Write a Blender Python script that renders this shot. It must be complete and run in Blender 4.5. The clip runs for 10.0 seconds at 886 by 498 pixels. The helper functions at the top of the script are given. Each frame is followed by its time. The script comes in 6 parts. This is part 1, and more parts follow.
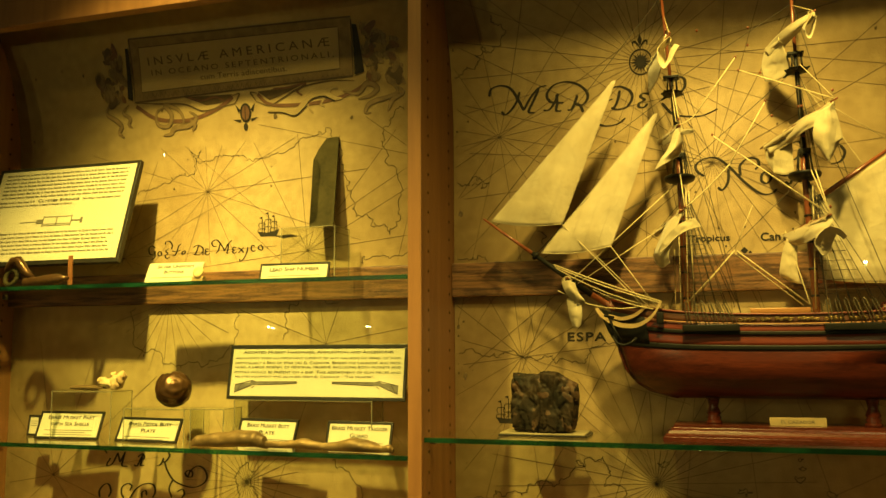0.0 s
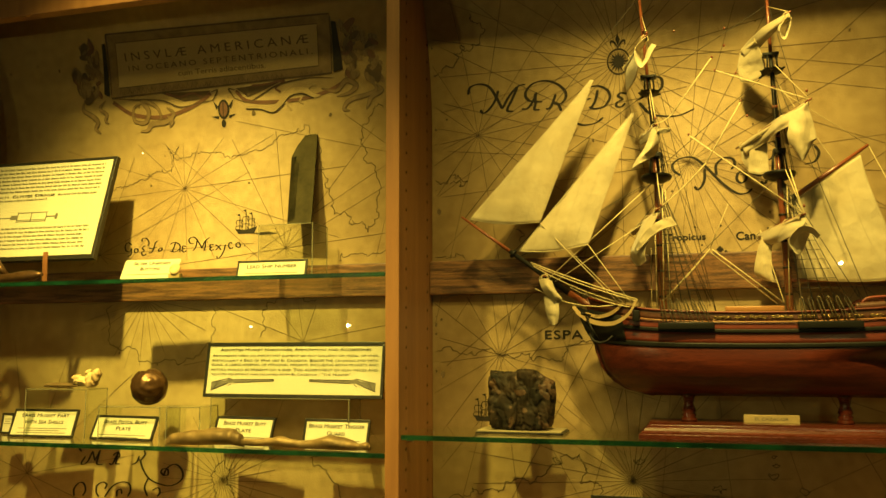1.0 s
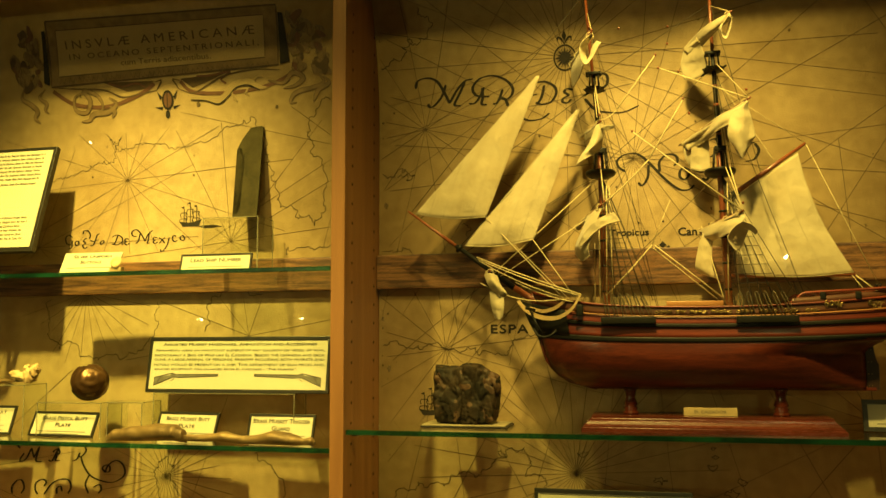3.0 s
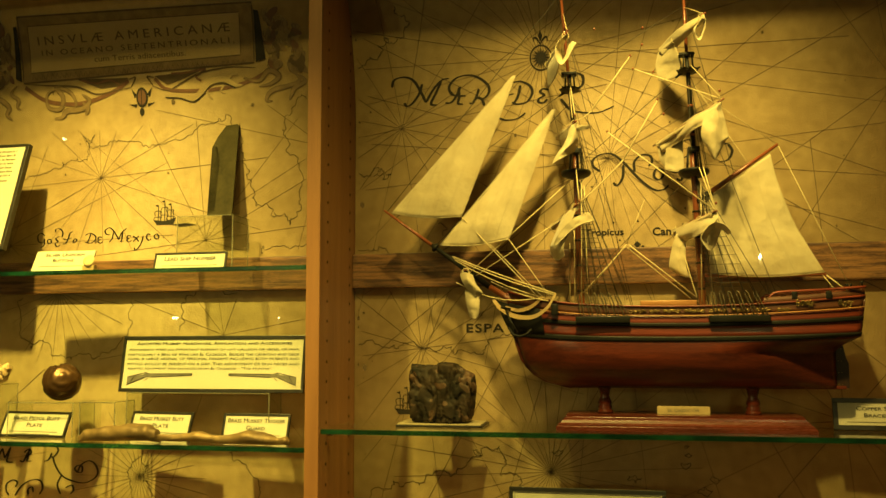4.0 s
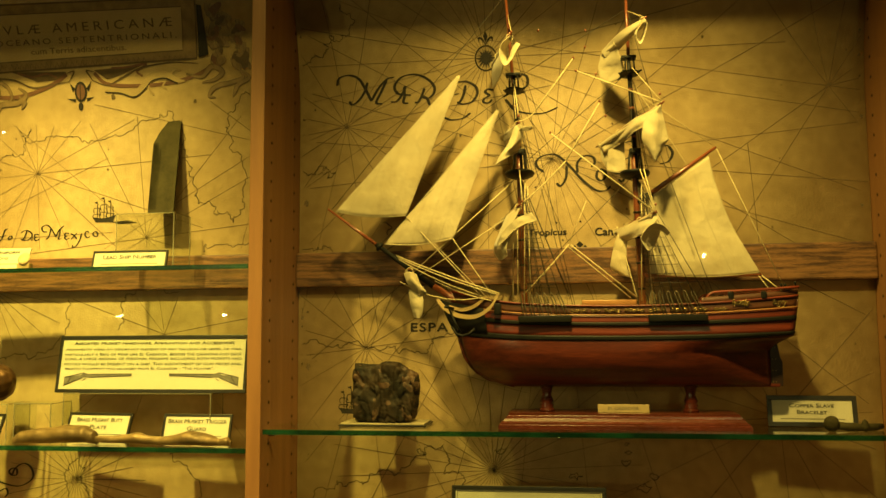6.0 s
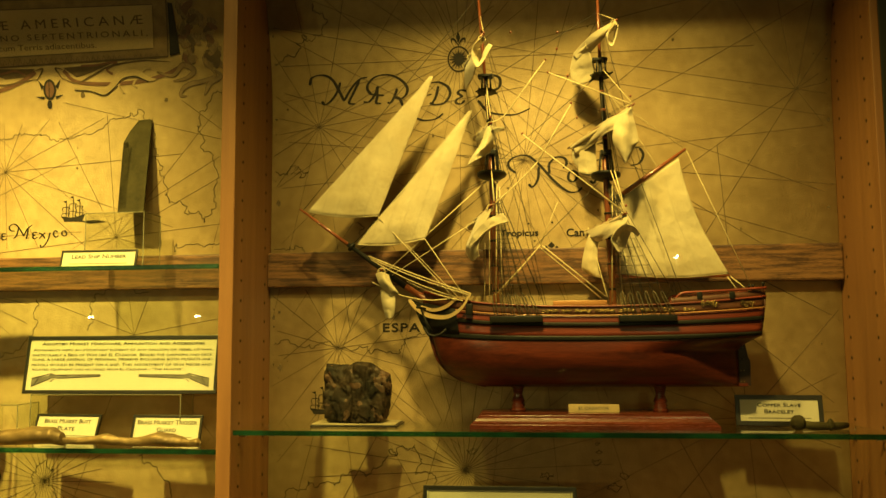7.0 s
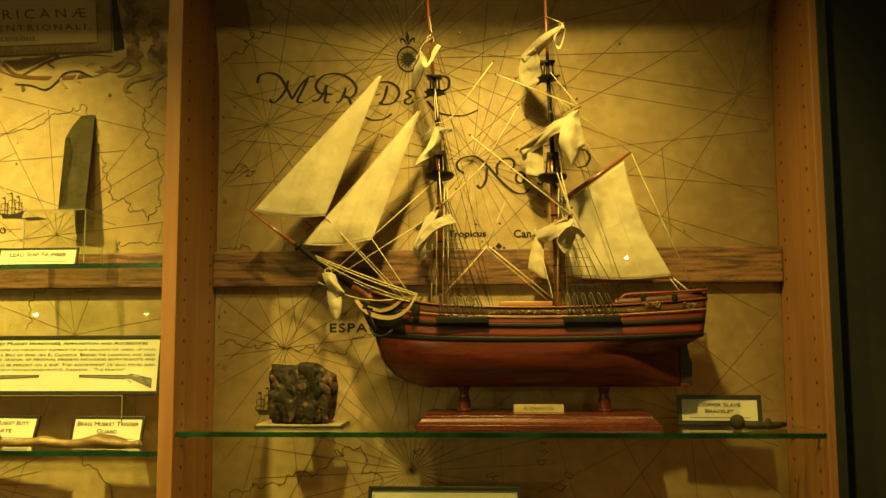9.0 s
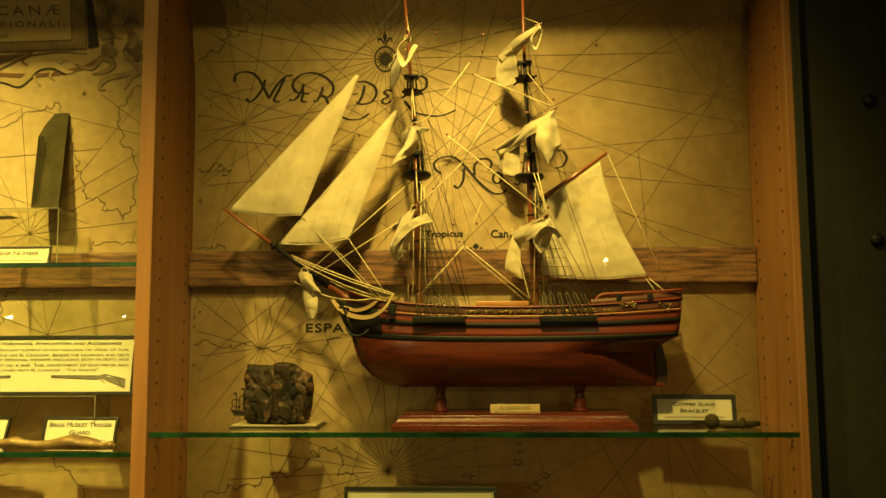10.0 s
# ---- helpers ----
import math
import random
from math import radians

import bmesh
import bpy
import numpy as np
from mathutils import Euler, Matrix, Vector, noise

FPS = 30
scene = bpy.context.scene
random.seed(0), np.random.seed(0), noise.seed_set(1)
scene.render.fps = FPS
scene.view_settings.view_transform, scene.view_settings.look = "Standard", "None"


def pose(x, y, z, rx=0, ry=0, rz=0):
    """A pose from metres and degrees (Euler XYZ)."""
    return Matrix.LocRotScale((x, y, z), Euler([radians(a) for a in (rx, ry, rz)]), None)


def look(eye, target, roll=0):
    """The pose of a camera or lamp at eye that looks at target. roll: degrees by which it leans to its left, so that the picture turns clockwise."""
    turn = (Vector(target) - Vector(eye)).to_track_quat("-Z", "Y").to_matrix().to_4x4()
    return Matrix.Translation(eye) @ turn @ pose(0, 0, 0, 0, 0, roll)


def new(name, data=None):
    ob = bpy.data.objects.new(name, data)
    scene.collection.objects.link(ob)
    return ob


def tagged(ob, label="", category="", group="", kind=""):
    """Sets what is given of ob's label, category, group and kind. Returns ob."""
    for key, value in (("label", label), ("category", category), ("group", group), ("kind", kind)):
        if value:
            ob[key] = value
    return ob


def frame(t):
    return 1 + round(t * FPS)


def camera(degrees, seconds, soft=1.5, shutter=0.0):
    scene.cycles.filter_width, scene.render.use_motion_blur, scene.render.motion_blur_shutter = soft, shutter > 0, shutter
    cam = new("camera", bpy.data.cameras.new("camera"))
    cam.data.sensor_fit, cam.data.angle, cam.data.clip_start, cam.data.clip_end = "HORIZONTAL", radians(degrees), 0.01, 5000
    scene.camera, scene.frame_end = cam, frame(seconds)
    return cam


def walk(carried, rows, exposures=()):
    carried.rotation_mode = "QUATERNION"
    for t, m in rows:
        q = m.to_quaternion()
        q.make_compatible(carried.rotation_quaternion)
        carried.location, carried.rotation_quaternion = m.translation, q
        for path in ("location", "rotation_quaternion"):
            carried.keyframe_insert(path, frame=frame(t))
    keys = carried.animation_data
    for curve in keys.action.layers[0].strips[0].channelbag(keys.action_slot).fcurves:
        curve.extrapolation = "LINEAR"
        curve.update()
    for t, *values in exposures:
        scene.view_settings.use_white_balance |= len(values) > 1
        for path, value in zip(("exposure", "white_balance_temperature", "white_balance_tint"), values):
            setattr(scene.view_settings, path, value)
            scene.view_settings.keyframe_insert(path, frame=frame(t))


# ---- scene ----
cam = camera(54.0, 10.0)
PATH = [
    (0, (0.44, -1.303, 1.553), (-0.151, 0.595, 1.777), -0.3),
    (0.5, (0.441, -1.303, 1.552), (-0.129, 0.601, 1.775), -0.3),
    (1, (0.445, -1.302, 1.549), (-0.104, 0.608, 1.773), -0.2),
    (1.5, (0.45, -1.301, 1.552), (-0.075, 0.617, 1.768), -0.2),
    (2, (0.451, -1.299, 1.551), (-0.044, 0.627, 1.765), -0.3),
    (2.5, (0.456, -1.298, 1.552), (-0.017, 0.634, 1.761), -0.3),
    (4, (0.464, -1.298, 1.553), (0.062, 0.651, 1.756), -0.3),
    (4.5, (0.468, -1.297, 1.553), (0.089, 0.657, 1.755), -0.3),
    (5, (0.471, -1.297, 1.555), (0.12, 0.662, 1.754), -0.4),
    (5.5, (0.473, -1.297, 1.556), (0.152, 0.667, 1.753), -0.4),
    (7, (0.482, -1.298, 1.555), (0.245, 0.678, 1.753), -0.4),
    (7.5, (0.485, -1.297, 1.554), (0.274, 0.681, 1.753), -0.4),
    (8, (0.491, -1.296, 1.556), (0.302, 0.685, 1.753), -0.4),
    (8.5, (0.493, -1.296, 1.555), (0.332, 0.687, 1.753), -0.3),
    (9, (0.495, -1.297, 1.558), (0.36, 0.689, 1.752), -0.3),
    (9.5, (0.503, -1.296, 1.557), (0.386, 0.691, 1.752), -0.4),
    (10, (0.5, -1.295, 1.552), (0.411, 0.692, 1.754), -0.3),
]
walk(cam, [(t, look(eye, target, roll)) for t, eye, target, roll in PATH])

# ---- light ----
world = bpy.data.worlds.new("world")
scene.world = world
world.use_nodes = True
world.node_tree.nodes["Background"].inputs[0].default_value = (1.0, 0.85, 0.58, 1)
world.node_tree.nodes["Background"].inputs[1].default_value = 0.07
scene.view_settings.exposure = 0.0


def spot(name, eye, target, watts, cone, blend, radius, warm):
    data = bpy.data.lights.new(name, "SPOT")
    data.energy, data.color = watts, warm
    data.spot_size, data.spot_blend, data.shadow_soft_size = radians(cone), blend, radius
    ob = new(name, data)
    ob.matrix_world = look(eye, target)
    return ob


LAMPS = {"left": (-0.42, -0.74, 2.77), "right": (0.44, -0.72, 2.62), "near": (0.45, -0.30, 2.385), "middle": (0.05, -1.80, 3.14)}
spot("spot_lamp_left", LAMPS["left"], (-0.48, 0.18, 1.15), 350, 55, 1.0, 0.030, (1.0, 0.745, 0.14))
spot("spot_lamp_right", LAMPS["right"], (0.56, 0.18, 1.34), 106, 66, 1.0, 0.036, (1.0, 0.72, 0.15))
spot("spot_lamp_near", LAMPS["near"], (0.56, 0.16, 1.22), 30, 84, 1.0, 0.022, (1.0, 0.72, 0.15))
# added fill, not a known lamp: lightens the shadows, divider and upper left bay
spot("spot_fill_middle", LAMPS["middle"], (-0.10, 0.18, 1.92), 56, 46, 1.0, 0.08, (1.0, 0.73, 0.15))
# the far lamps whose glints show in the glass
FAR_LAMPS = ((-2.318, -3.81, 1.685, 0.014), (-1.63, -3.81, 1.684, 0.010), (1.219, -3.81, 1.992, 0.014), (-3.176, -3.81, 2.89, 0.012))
# extra point lights beside three of them, added to fill the case's shadows
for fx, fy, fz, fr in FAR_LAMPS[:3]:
    glow = bpy.data.lights.new("far_fill", "POINT")
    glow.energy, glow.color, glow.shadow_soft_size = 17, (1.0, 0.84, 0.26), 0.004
    new("far_fill", glow).location = (fx, fy + 0.04, fz)

# ---- materials ----


def material(name, base, rough=0.5, metal=0.0, second=None, scale=20.0, stretch=(1, 1, 1), bump=0.0, bump_scale=200.0,
             coat=0.0, fine=0.25, spread=(0.35, 0.65), random_shift=0.0, sheen=0.0):
    """A surface of two mottled colours with fine grain, relief and uneven gloss."""
    m = bpy.data.materials.new(name)
    m.use_nodes = True
    n, l = m.node_tree.nodes, m.node_tree.links
    b = n["Principled BSDF"]
    b.inputs["Roughness"].default_value, b.inputs["Metallic"].default_value = rough, metal
    b.inputs["Coat Weight"].default_value = coat
    b.inputs["Coat Roughness"].default_value = 0.15
    b.inputs["Sheen Weight"].default_value = sheen
    co, mp = n.new("ShaderNodeTexCoord"), n.new("ShaderNodeMapping")
    mp.inputs["Scale"].default_value = stretch
    l.new(co.outputs["Object"], mp.inputs["Vector"])
    big, small = n.new("ShaderNodeTexNoise"), n.new("ShaderNodeTexNoise")
    big.inputs["Scale"].default_value, big.inputs["Detail"].default_value = scale, 6
    small.inputs["Scale"].default_value, small.inputs["Detail"].default_value = scale * 9, 4
    for t in (big, small):
        l.new(mp.outputs[0], t.inputs["Vector"])
    add = n.new("ShaderNodeMix")
    add.inputs[0].default_value = fine
    l.new(big.outputs[0], add.inputs[2])
    l.new(small.outputs[0], add.inputs[3])
    ramp = n.new("ShaderNodeValToRGB")
    ramp.color_ramp.elements[0].position, ramp.color_ramp.elements[1].position = spread
    ramp.color_ramp.elements[0].color = (*(second or [c * 0.6 for c in base]), 1)
    ramp.color_ramp.elements[1].color = (*base, 1)
    l.new(add.outputs[0], ramp.inputs[0])
    out = ramp.outputs[0]
    if random_shift:
        info, hsv, mr = n.new("ShaderNodeObjectInfo"), n.new("ShaderNodeHueSaturation"), n.new("ShaderNodeMapRange")
        mr.inputs[3].default_value, mr.inputs[4].default_value = 1 - random_shift, 1 + random_shift
        l.new(info.outputs["Random"], mr.inputs[0])
        l.new(mr.outputs[0], hsv.inputs["Value"])
        l.new(out, hsv.inputs["Color"])
        out = hsv.outputs[0]
    l.new(out, b.inputs["Base Color"])
    rr = n.new("ShaderNodeMapRange")
    rr.inputs[3].default_value, rr.inputs[4].default_value = max(0.03, rough - 0.12), min(1, rough + 0.12)
    l.new(small.outputs[0], rr.inputs[0])
    l.new(rr.outputs[0], b.inputs["Roughness"])
    if bump:
        bt, bp = n.new("ShaderNodeTexNoise"), n.new("ShaderNodeBump")
        bt.inputs["Scale"].default_value, bt.inputs["Detail"].default_value = bump_scale, 5
        l.new(mp.outputs[0], bt.inputs["Vector"])
        bp.inputs["Strength"].default_value, bp.inputs["Distance"].default_value = bump, 0.002
        l.new(bt.outputs[0], bp.inputs["Height"])
        l.new(bp.outputs[0], b.inputs["Normal"])
    return m


def clear(name, tint, gloss=1.0, rough=0.02):
    """Clear glass or acrylic: tinted see-through with a Fresnel gloss."""
    m = bpy.data.materials.new(name)
    m.use_nodes = True
    n, l = m.node_tree.nodes, m.node_tree.links
    n.remove(n["Principled BSDF"])
    tr, gl, mx = n.new("ShaderNodeBsdfTransparent"), n.new("ShaderNodeBsdfGlossy"), n.new("ShaderNodeMixShader")
    lw, po, ma = n.new("ShaderNodeLayerWeight"), n.new("ShaderNodeMath"), n.new("ShaderNodeMath")
    tr.inputs[0].default_value = (*tint, 1)
    gl.inputs[0].default_value, gl.inputs[1].default_value = (gloss, gloss, gloss, 1), rough
    po.operation, po.inputs[1].default_value = "POWER", 4.5
    ma.operation, ma.inputs[1].default_value, ma.inputs[2].default_value = "MULTIPLY_ADD", 0.8, 0.035
    l.new(lw.outputs["Facing"], po.inputs[0])
    l.new(po.outputs[0], ma.inputs[0])
    l.new(ma.outputs[0], mx.inputs[0])
    l.new(tr.outputs[0], mx.inputs[1])
    l.new(gl.outputs[0], mx.inputs[2])
    l.new(mx.outputs[0], n["Material Output"].inputs[0])
    return m


M_PANEL = material("orange_oak", (0.30, 0.142, 0.052), 0.5, second=(0.215, 0.094, 0.034), scale=6, stretch=(8, 8, 0.5), bump=0.12, bump_scale=60)
M_RAIL = material("coarse_oak", (0.20, 0.095, 0.036), 0.55, second=(0.050, 0.021, 0.008), scale=16, stretch=(1.0, 6, 13), bump=0.35, bump_scale=30, fine=0.38, spread=(0.42, 0.57))
M_MAP = material("aged_map_print", (0.49, 0.365, 0.18), 0.55, second=(0.345, 0.250, 0.115), scale=7.0, bump=0.30, bump_scale=260, fine=0.52)
_n, _l = M_MAP.node_tree.nodes, M_MAP.node_tree.links
_ramp = next(k for k in _n if k.type == "VALTORGB")
_co, _st, _nr, _mx = _n.new("ShaderNodeTexCoord"), _n.new("ShaderNodeTexNoise"), _n.new("ShaderNodeMapRange"), _n.new("ShaderNodeMix")
_st.inputs["Scale"].default_value, _st.inputs["Detail"].default_value, _st.inputs["Roughness"].default_value = 4.5, 9, 0.68
_nr.inputs[1].default_value, _nr.inputs[2].default_value, _nr.inputs[4].default_value = 0.52, 0.70, 0.55
_mx.data_type, _mx.inputs[7].default_value = "RGBA", (0.27, 0.175, 0.075, 1)
_l.new(_co.outputs["Object"], _st.inputs["Vector"])
_l.new(_st.outputs[0], _nr.inputs[0])
_l.new(_nr.outputs[0], _mx.inputs[0])
_l.new(_ramp.outputs[0], _mx.inputs[6])
_l.new(_mx.outputs[2], _n["Principled BSDF"].inputs["Base Color"])
M_PAPER = material("cartouche_paper", (0.37, 0.275, 0.13), 0.6, second=(0.30, 0.215, 0.10), scale=12)
M_INK = material("brown_black_ink", (0.014, 0.010, 0.006), 0.8, scale=60)
M_BROWN = material("brown_ink", (0.10, 0.062, 0.028), 0.7, scale=60)
M_FAINT = material("faint_brown_ink", (0.072, 0.047, 0.020), 0.75, second=(0.16, 0.108, 0.048), scale=60)
M_TAN = material("tan_map_tint", (0.235, 0.155, 0.07), 0.65, scale=60)
M_RUST = material("rust_map_tint", (0.155, 0.068, 0.036), 0.65, scale=40)
M_DARKROOM = material("dark_green_wall", (0.016, 0.018, 0.010), 0.6, scale=4, bump=0.1)
M_ROOM = material("dim_room_paint", (0.05, 0.045, 0.035), 0.8, scale=2)
M_FLOOR = material("dim_carpet", (0.04, 0.028, 0.02), 0.95, scale=40, bump=0.3)
M_SHELF = clear("shelf_glass", (0.94, 0.978, 0.925))
M_EDGE = material("green_glass_edge", (0.010, 0.062, 0.032), 0.18, second=(0.004, 0.022, 0.012), scale=14, coat=0.6, spread=(0.45, 0.6))
_n, _l = M_EDGE.node_tree.nodes, M_EDGE.node_tree.links
_t, _m = _n.new("ShaderNodeBsdfTransparent"), _n.new("ShaderNodeMixShader")
_t.inputs[0].default_value, _m.inputs[0].default_value = (0.40, 0.74, 0.52, 1), 0.5
_l.new(_t.outputs[0], _m.inputs[1])
_l.new(_n["Principled BSDF"].outputs[0], _m.inputs[2])
_l.new(_m.outputs[0], _n["Material Output"].inputs[0])
M_PANE = clear("case_glass", (0.985, 0.99, 0.98), 0.8, 0.003)
M_ACRYL = clear("clear_acrylic", (0.93, 0.95, 0.90), 0.9, 0.06)
M_ACRYL_EDGE = material("polished_acrylic_edge", (0.36, 0.34, 0.24), 0.25, scale=30)
_n, _l = M_ACRYL_EDGE.node_tree.nodes, M_ACRYL_EDGE.node_tree.links
_t, _m = _n.new("ShaderNodeBsdfTransparent"), _n.new("ShaderNodeMixShader")
_t.inputs[0].default_value, _m.inputs[0].default_value = (0.93, 0.95, 0.88, 1), 0.42
_l.new(_t.outputs[0], _m.inputs[1])
_l.new(_n["Principled BSDF"].outputs[0], _m.inputs[2])
_l.new(_m.outputs[0], _n["Material Output"].inputs[0])
M_CARD = material("white_card", (0.54, 0.51, 0.39), 0.45, second=(0.48, 0.45, 0.34), scale=14)
M_FRAME = material("black_card_frame", (0.022, 0.020, 0.016), 0.35, scale=50)
M_TYPE = material("black_print", (0.03, 0.028, 0.022), 0.6, scale=80)
M_GREY_TYPE = material("small_grey_print", (0.15, 0.14, 0.11), 0.6, scale=80)
M_HULL = material("varnished_mahogany", (0.165, 0.032, 0.016), 0.34, second=(0.050, 0.010, 0.006), scale=9, stretch=(1, 6, 14), coat=0.15, bump=0.10, bump_scale=40, fine=0.45, spread=(0.38, 0.66))
M_UPPER = material("red_stained_strake", (0.20, 0.034, 0.016), 0.42, second=(0.10, 0.017, 0.009), scale=12, stretch=(1, 6, 16), coat=0.08)
M_BULWARK = material("brown_bulwark", (0.105, 0.036, 0.015), 0.45, second=(0.06, 0.02, 0.010), scale=10, stretch=(1, 6, 14), coat=0.2)
M_BLACK = material("black_ship_paint", (0.012, 0.012, 0.010), 0.5, scale=40)
M_BLACK.node_tree.nodes["Principled BSDF"].inputs["Specular IOR Level"].default_value = 0.2
M_STRIP = material("pale_boxwood", (0.62, 0.40, 0.15), 0.4, second=(0.48, 0.28, 0.1), scale=14, stretch=(1, 5, 5))
M_MOULD = material("orange_boxwood", (0.42, 0.20, 0.065), 0.4, second=(0.30, 0.13, 0.045), scale=14, stretch=(1, 5, 5))
M_HEAD = material("pale_head_timber", (0.50, 0.37, 0.18), 0.5, second=(0.38, 0.26, 0.11), scale=30)
M_RUDDER = material("dark_rudder_wood", (0.035, 0.012, 0.007), 0.5, second=(0.018, 0.007, 0.005), scale=30)
M_SPAR = material("spar_wood", (0.24, 0.07, 0.026), 0.35, second=(0.15, 0.04, 0.016), scale=20, stretch=(3, 3, 1), coat=0.3)
M_GILT = material("antique_gilt", (0.42, 0.30, 0.10), 0.35, 0.85, second=(0.12, 0.085, 0.035), scale=90)
M_HOOK = material("dull_wire", (0.15, 0.125, 0.065), 0.5, 0.35, second=(0.06, 0.05, 0.03), scale=120)
M_SAIL = material("cream_sailcloth", (0.52, 0.45, 0.29), 0.9, second=(0.40, 0.33, 0.19), scale=22, bump=0.5, bump_scale=130, sheen=0.2)
M_SEAM = material("sail_seam", (0.44, 0.38, 0.24), 0.9, scale=60)
M_ROPE = material("pale_rigging_cord", (0.66, 0.55, 0.30), 0.85, scale=300)
M_TAR = material("dark_rigging_cord", (0.06, 0.05, 0.032), 0.85, scale=300)
M_LEAD = material("grey_green_lead", (0.062, 0.052, 0.022), 0.75, 0.0, second=(0.024, 0.020, 0.008), scale=25, bump=0.4, bump_scale=70)
M_LEAD.node_tree.nodes["Principled BSDF"].inputs["Specular IOR Level"].default_value = 0.12
M_BRASS = material("tarnished_brass", (0.25, 0.165, 0.070), 0.55, 0.45, second=(0.10, 0.065, 0.03), scale=30, bump=0.6, bump_scale=90)
M_COPPER = material("copper_strip", (0.45, 0.19, 0.08), 0.4, 0.6, scale=40)
M_BUTT = material("dark_brass", (0.135, 0.070, 0.030), 0.34, 0.6, second=(0.055, 0.028, 0.014), scale=14, bump=0.06, bump_scale=60)
M_SHELLS = material("shell_crust", (0.66, 0.52, 0.30), 0.8, second=(0.40, 0.26, 0.12), scale=60, bump=0.5, bump_scale=150)
M_STAND = material("stand_mahogany", (0.115, 0.022, 0.010), 0.27, second=(0.055, 0.011, 0.006), scale=9, stretch=(1, 6, 14), coat=0.2)
M_PLATE = material("pale_plate", (0.40, 0.34, 0.20), 0.5, scale=30)
M_ROCK = material("encrusted_iron", (0.036, 0.023, 0.012), 0.68, second=(0.012, 0.010, 0.006), scale=32, bump=0.5, bump_scale=70, spread=(0.4, 0.62))
M_ROCK.node_tree.nodes["Principled BSDF"].inputs["Specular IOR Level"].default_value = 0.25
M_PALE_ROCK = material("pale_encrustation", (0.10, 0.050, 0.022), 0.65, second=(0.035, 0.020, 0.010), scale=40, bump=0.6, bump_scale=90)
M_STEEL = material("shelf_pin_steel", (0.5, 0.48, 0.42), 0.3, 0.9, scale=90)
# dark colour stands for the shade inside a bore
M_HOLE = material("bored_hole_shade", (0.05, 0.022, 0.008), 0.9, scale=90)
M_PLAQUE = material("brass_plaque", (0.42, 0.31, 0.14), 0.42, 0.2, scale=40)
M_BULB = bpy.data.materials.new("glowing_bulb")
M_BULB.use_nodes = True
M_BULB.node_tree.nodes["Principled BSDF"].inputs["Emission Color"].default_value = (1, 0.9, 0.45, 1)
M_BULB.node_tree.nodes["Principled BSDF"].inputs["Emission Strength"].default_value = 60

# ---- building blocks ----


def part(name, bm, mat, parent=None, label="", smooth=False, kind=""):
    """One mesh object from a bmesh, under a thing or part if given."""
    me = bpy.data.meshes.new(name)
    bmesh.ops.recalc_face_normals(bm, faces=bm.faces)
    bm.to_mesh(me)
    bm.free()
    for m in (mat if isinstance(mat, (list, tuple)) else [mat]):
        me.materials.append(m)
    if smooth:
        for p in me.polygons:
            p.use_smooth = True
    ob = new(name, me)
    if parent:
        ob.parent = parent
    if label or kind:
        tagged(ob, label, kind=kind)
    return ob


def thing(name, label, category, group="", kind="", at=(0, 0, 0)):
    ob = new(name)
    ob.empty_display_size = 0.02
    ob.matrix_basis = at if isinstance(at, Matrix) else Matrix.Translation(at)
    return tagged(ob, label, category, group, kind)


def box(x0, x1, y0, y1, z0, z1, bevel=0.0, bm=None, m=None):
    own = bmesh.new()
    bmesh.ops.create_cube(own, size=1)
    for v in own.verts:
        v.co = Vector(((x0 + x1) / 2 + v.co.x * (x1 - x0), (y0 + y1) / 2 + v.co.y * (y1 - y0), (z0 + z1) / 2 + v.co.z * (z1 - z0)))
    if bevel:
        bmesh.ops.bevel(own, geom=own.edges[:], offset=bevel, segments=2, affect="EDGES", profile=0.6)
    if m is not None:
        own.transform(m)
    return merge(bm, own) if bm else own


def merge(bm, other):
    me = bpy.data.meshes.new("tmp")
    other.to_mesh(me)
    other.free()
    bm.from_mesh(me)
    bpy.data.meshes.remove(me)
    return bm


def tube(points, radius, sides=6, bm=None, taper=None):
    """A round bar through the points; taper gives the radius at each."""
    bm = bm or bmesh.new()
    pts = [Vector(p) for p in points]
    rings = []
    up = Vector((0.13, 0.97, 0.21))
    for i, p in enumerate(pts):
        d = (pts[min(i + 1, len(pts) - 1)] - pts[max(i - 1, 0)]).normalized()
        a = d.cross(up)
        if a.length < 0.1:
            a = d.cross(Vector((1, 0, 0)))
        a.normalize()
        b = d.cross(a)
        r = taper[i] if taper else radius
        rings.append([bm.verts.new(p + r * (math.cos(k * math.tau / sides) * a + math.sin(k * math.tau / sides) * b)) for k in range(sides)])
    for q, w in zip(rings, rings[1:]):
        for k in range(sides):
            bm.faces.new((q[k], q[(k + 1) % sides], w[(k + 1) % sides], w[k]))
    bm.faces.new(rings[0][::-1])
    bm.faces.new(rings[-1])
    return bm


def sag(a, b, drop=0.0, n=6):
    a, b = Vector(a), Vector(b)
    return [a.lerp(b, i / n) - Vector((0, 0, drop * 4 * (i / n) * (1 - i / n))) for i in range(n + 1)]


def lathe(profile, sides=20, bm=None, m=None):
    """A turned form from (radius, height) pairs about z."""
    own = bmesh.new()
    rings = [[own.verts.new((r * math.cos(k * math.tau / sides), r * math.sin(k * math.tau / sides), z)) for k in range(sides)] for r, z in profile]
    for q, w in zip(rings, rings[1:]):
        for k in range(sides):
            own.faces.new((q[k], q[(k + 1) % sides], w[(k + 1) % sides], w[k]))
    own.faces.new(rings[0][::-1])
    own.faces.new(rings[-1])
    if m is not None:
        own.transform(m)
    return merge(bm, own) if bm else own


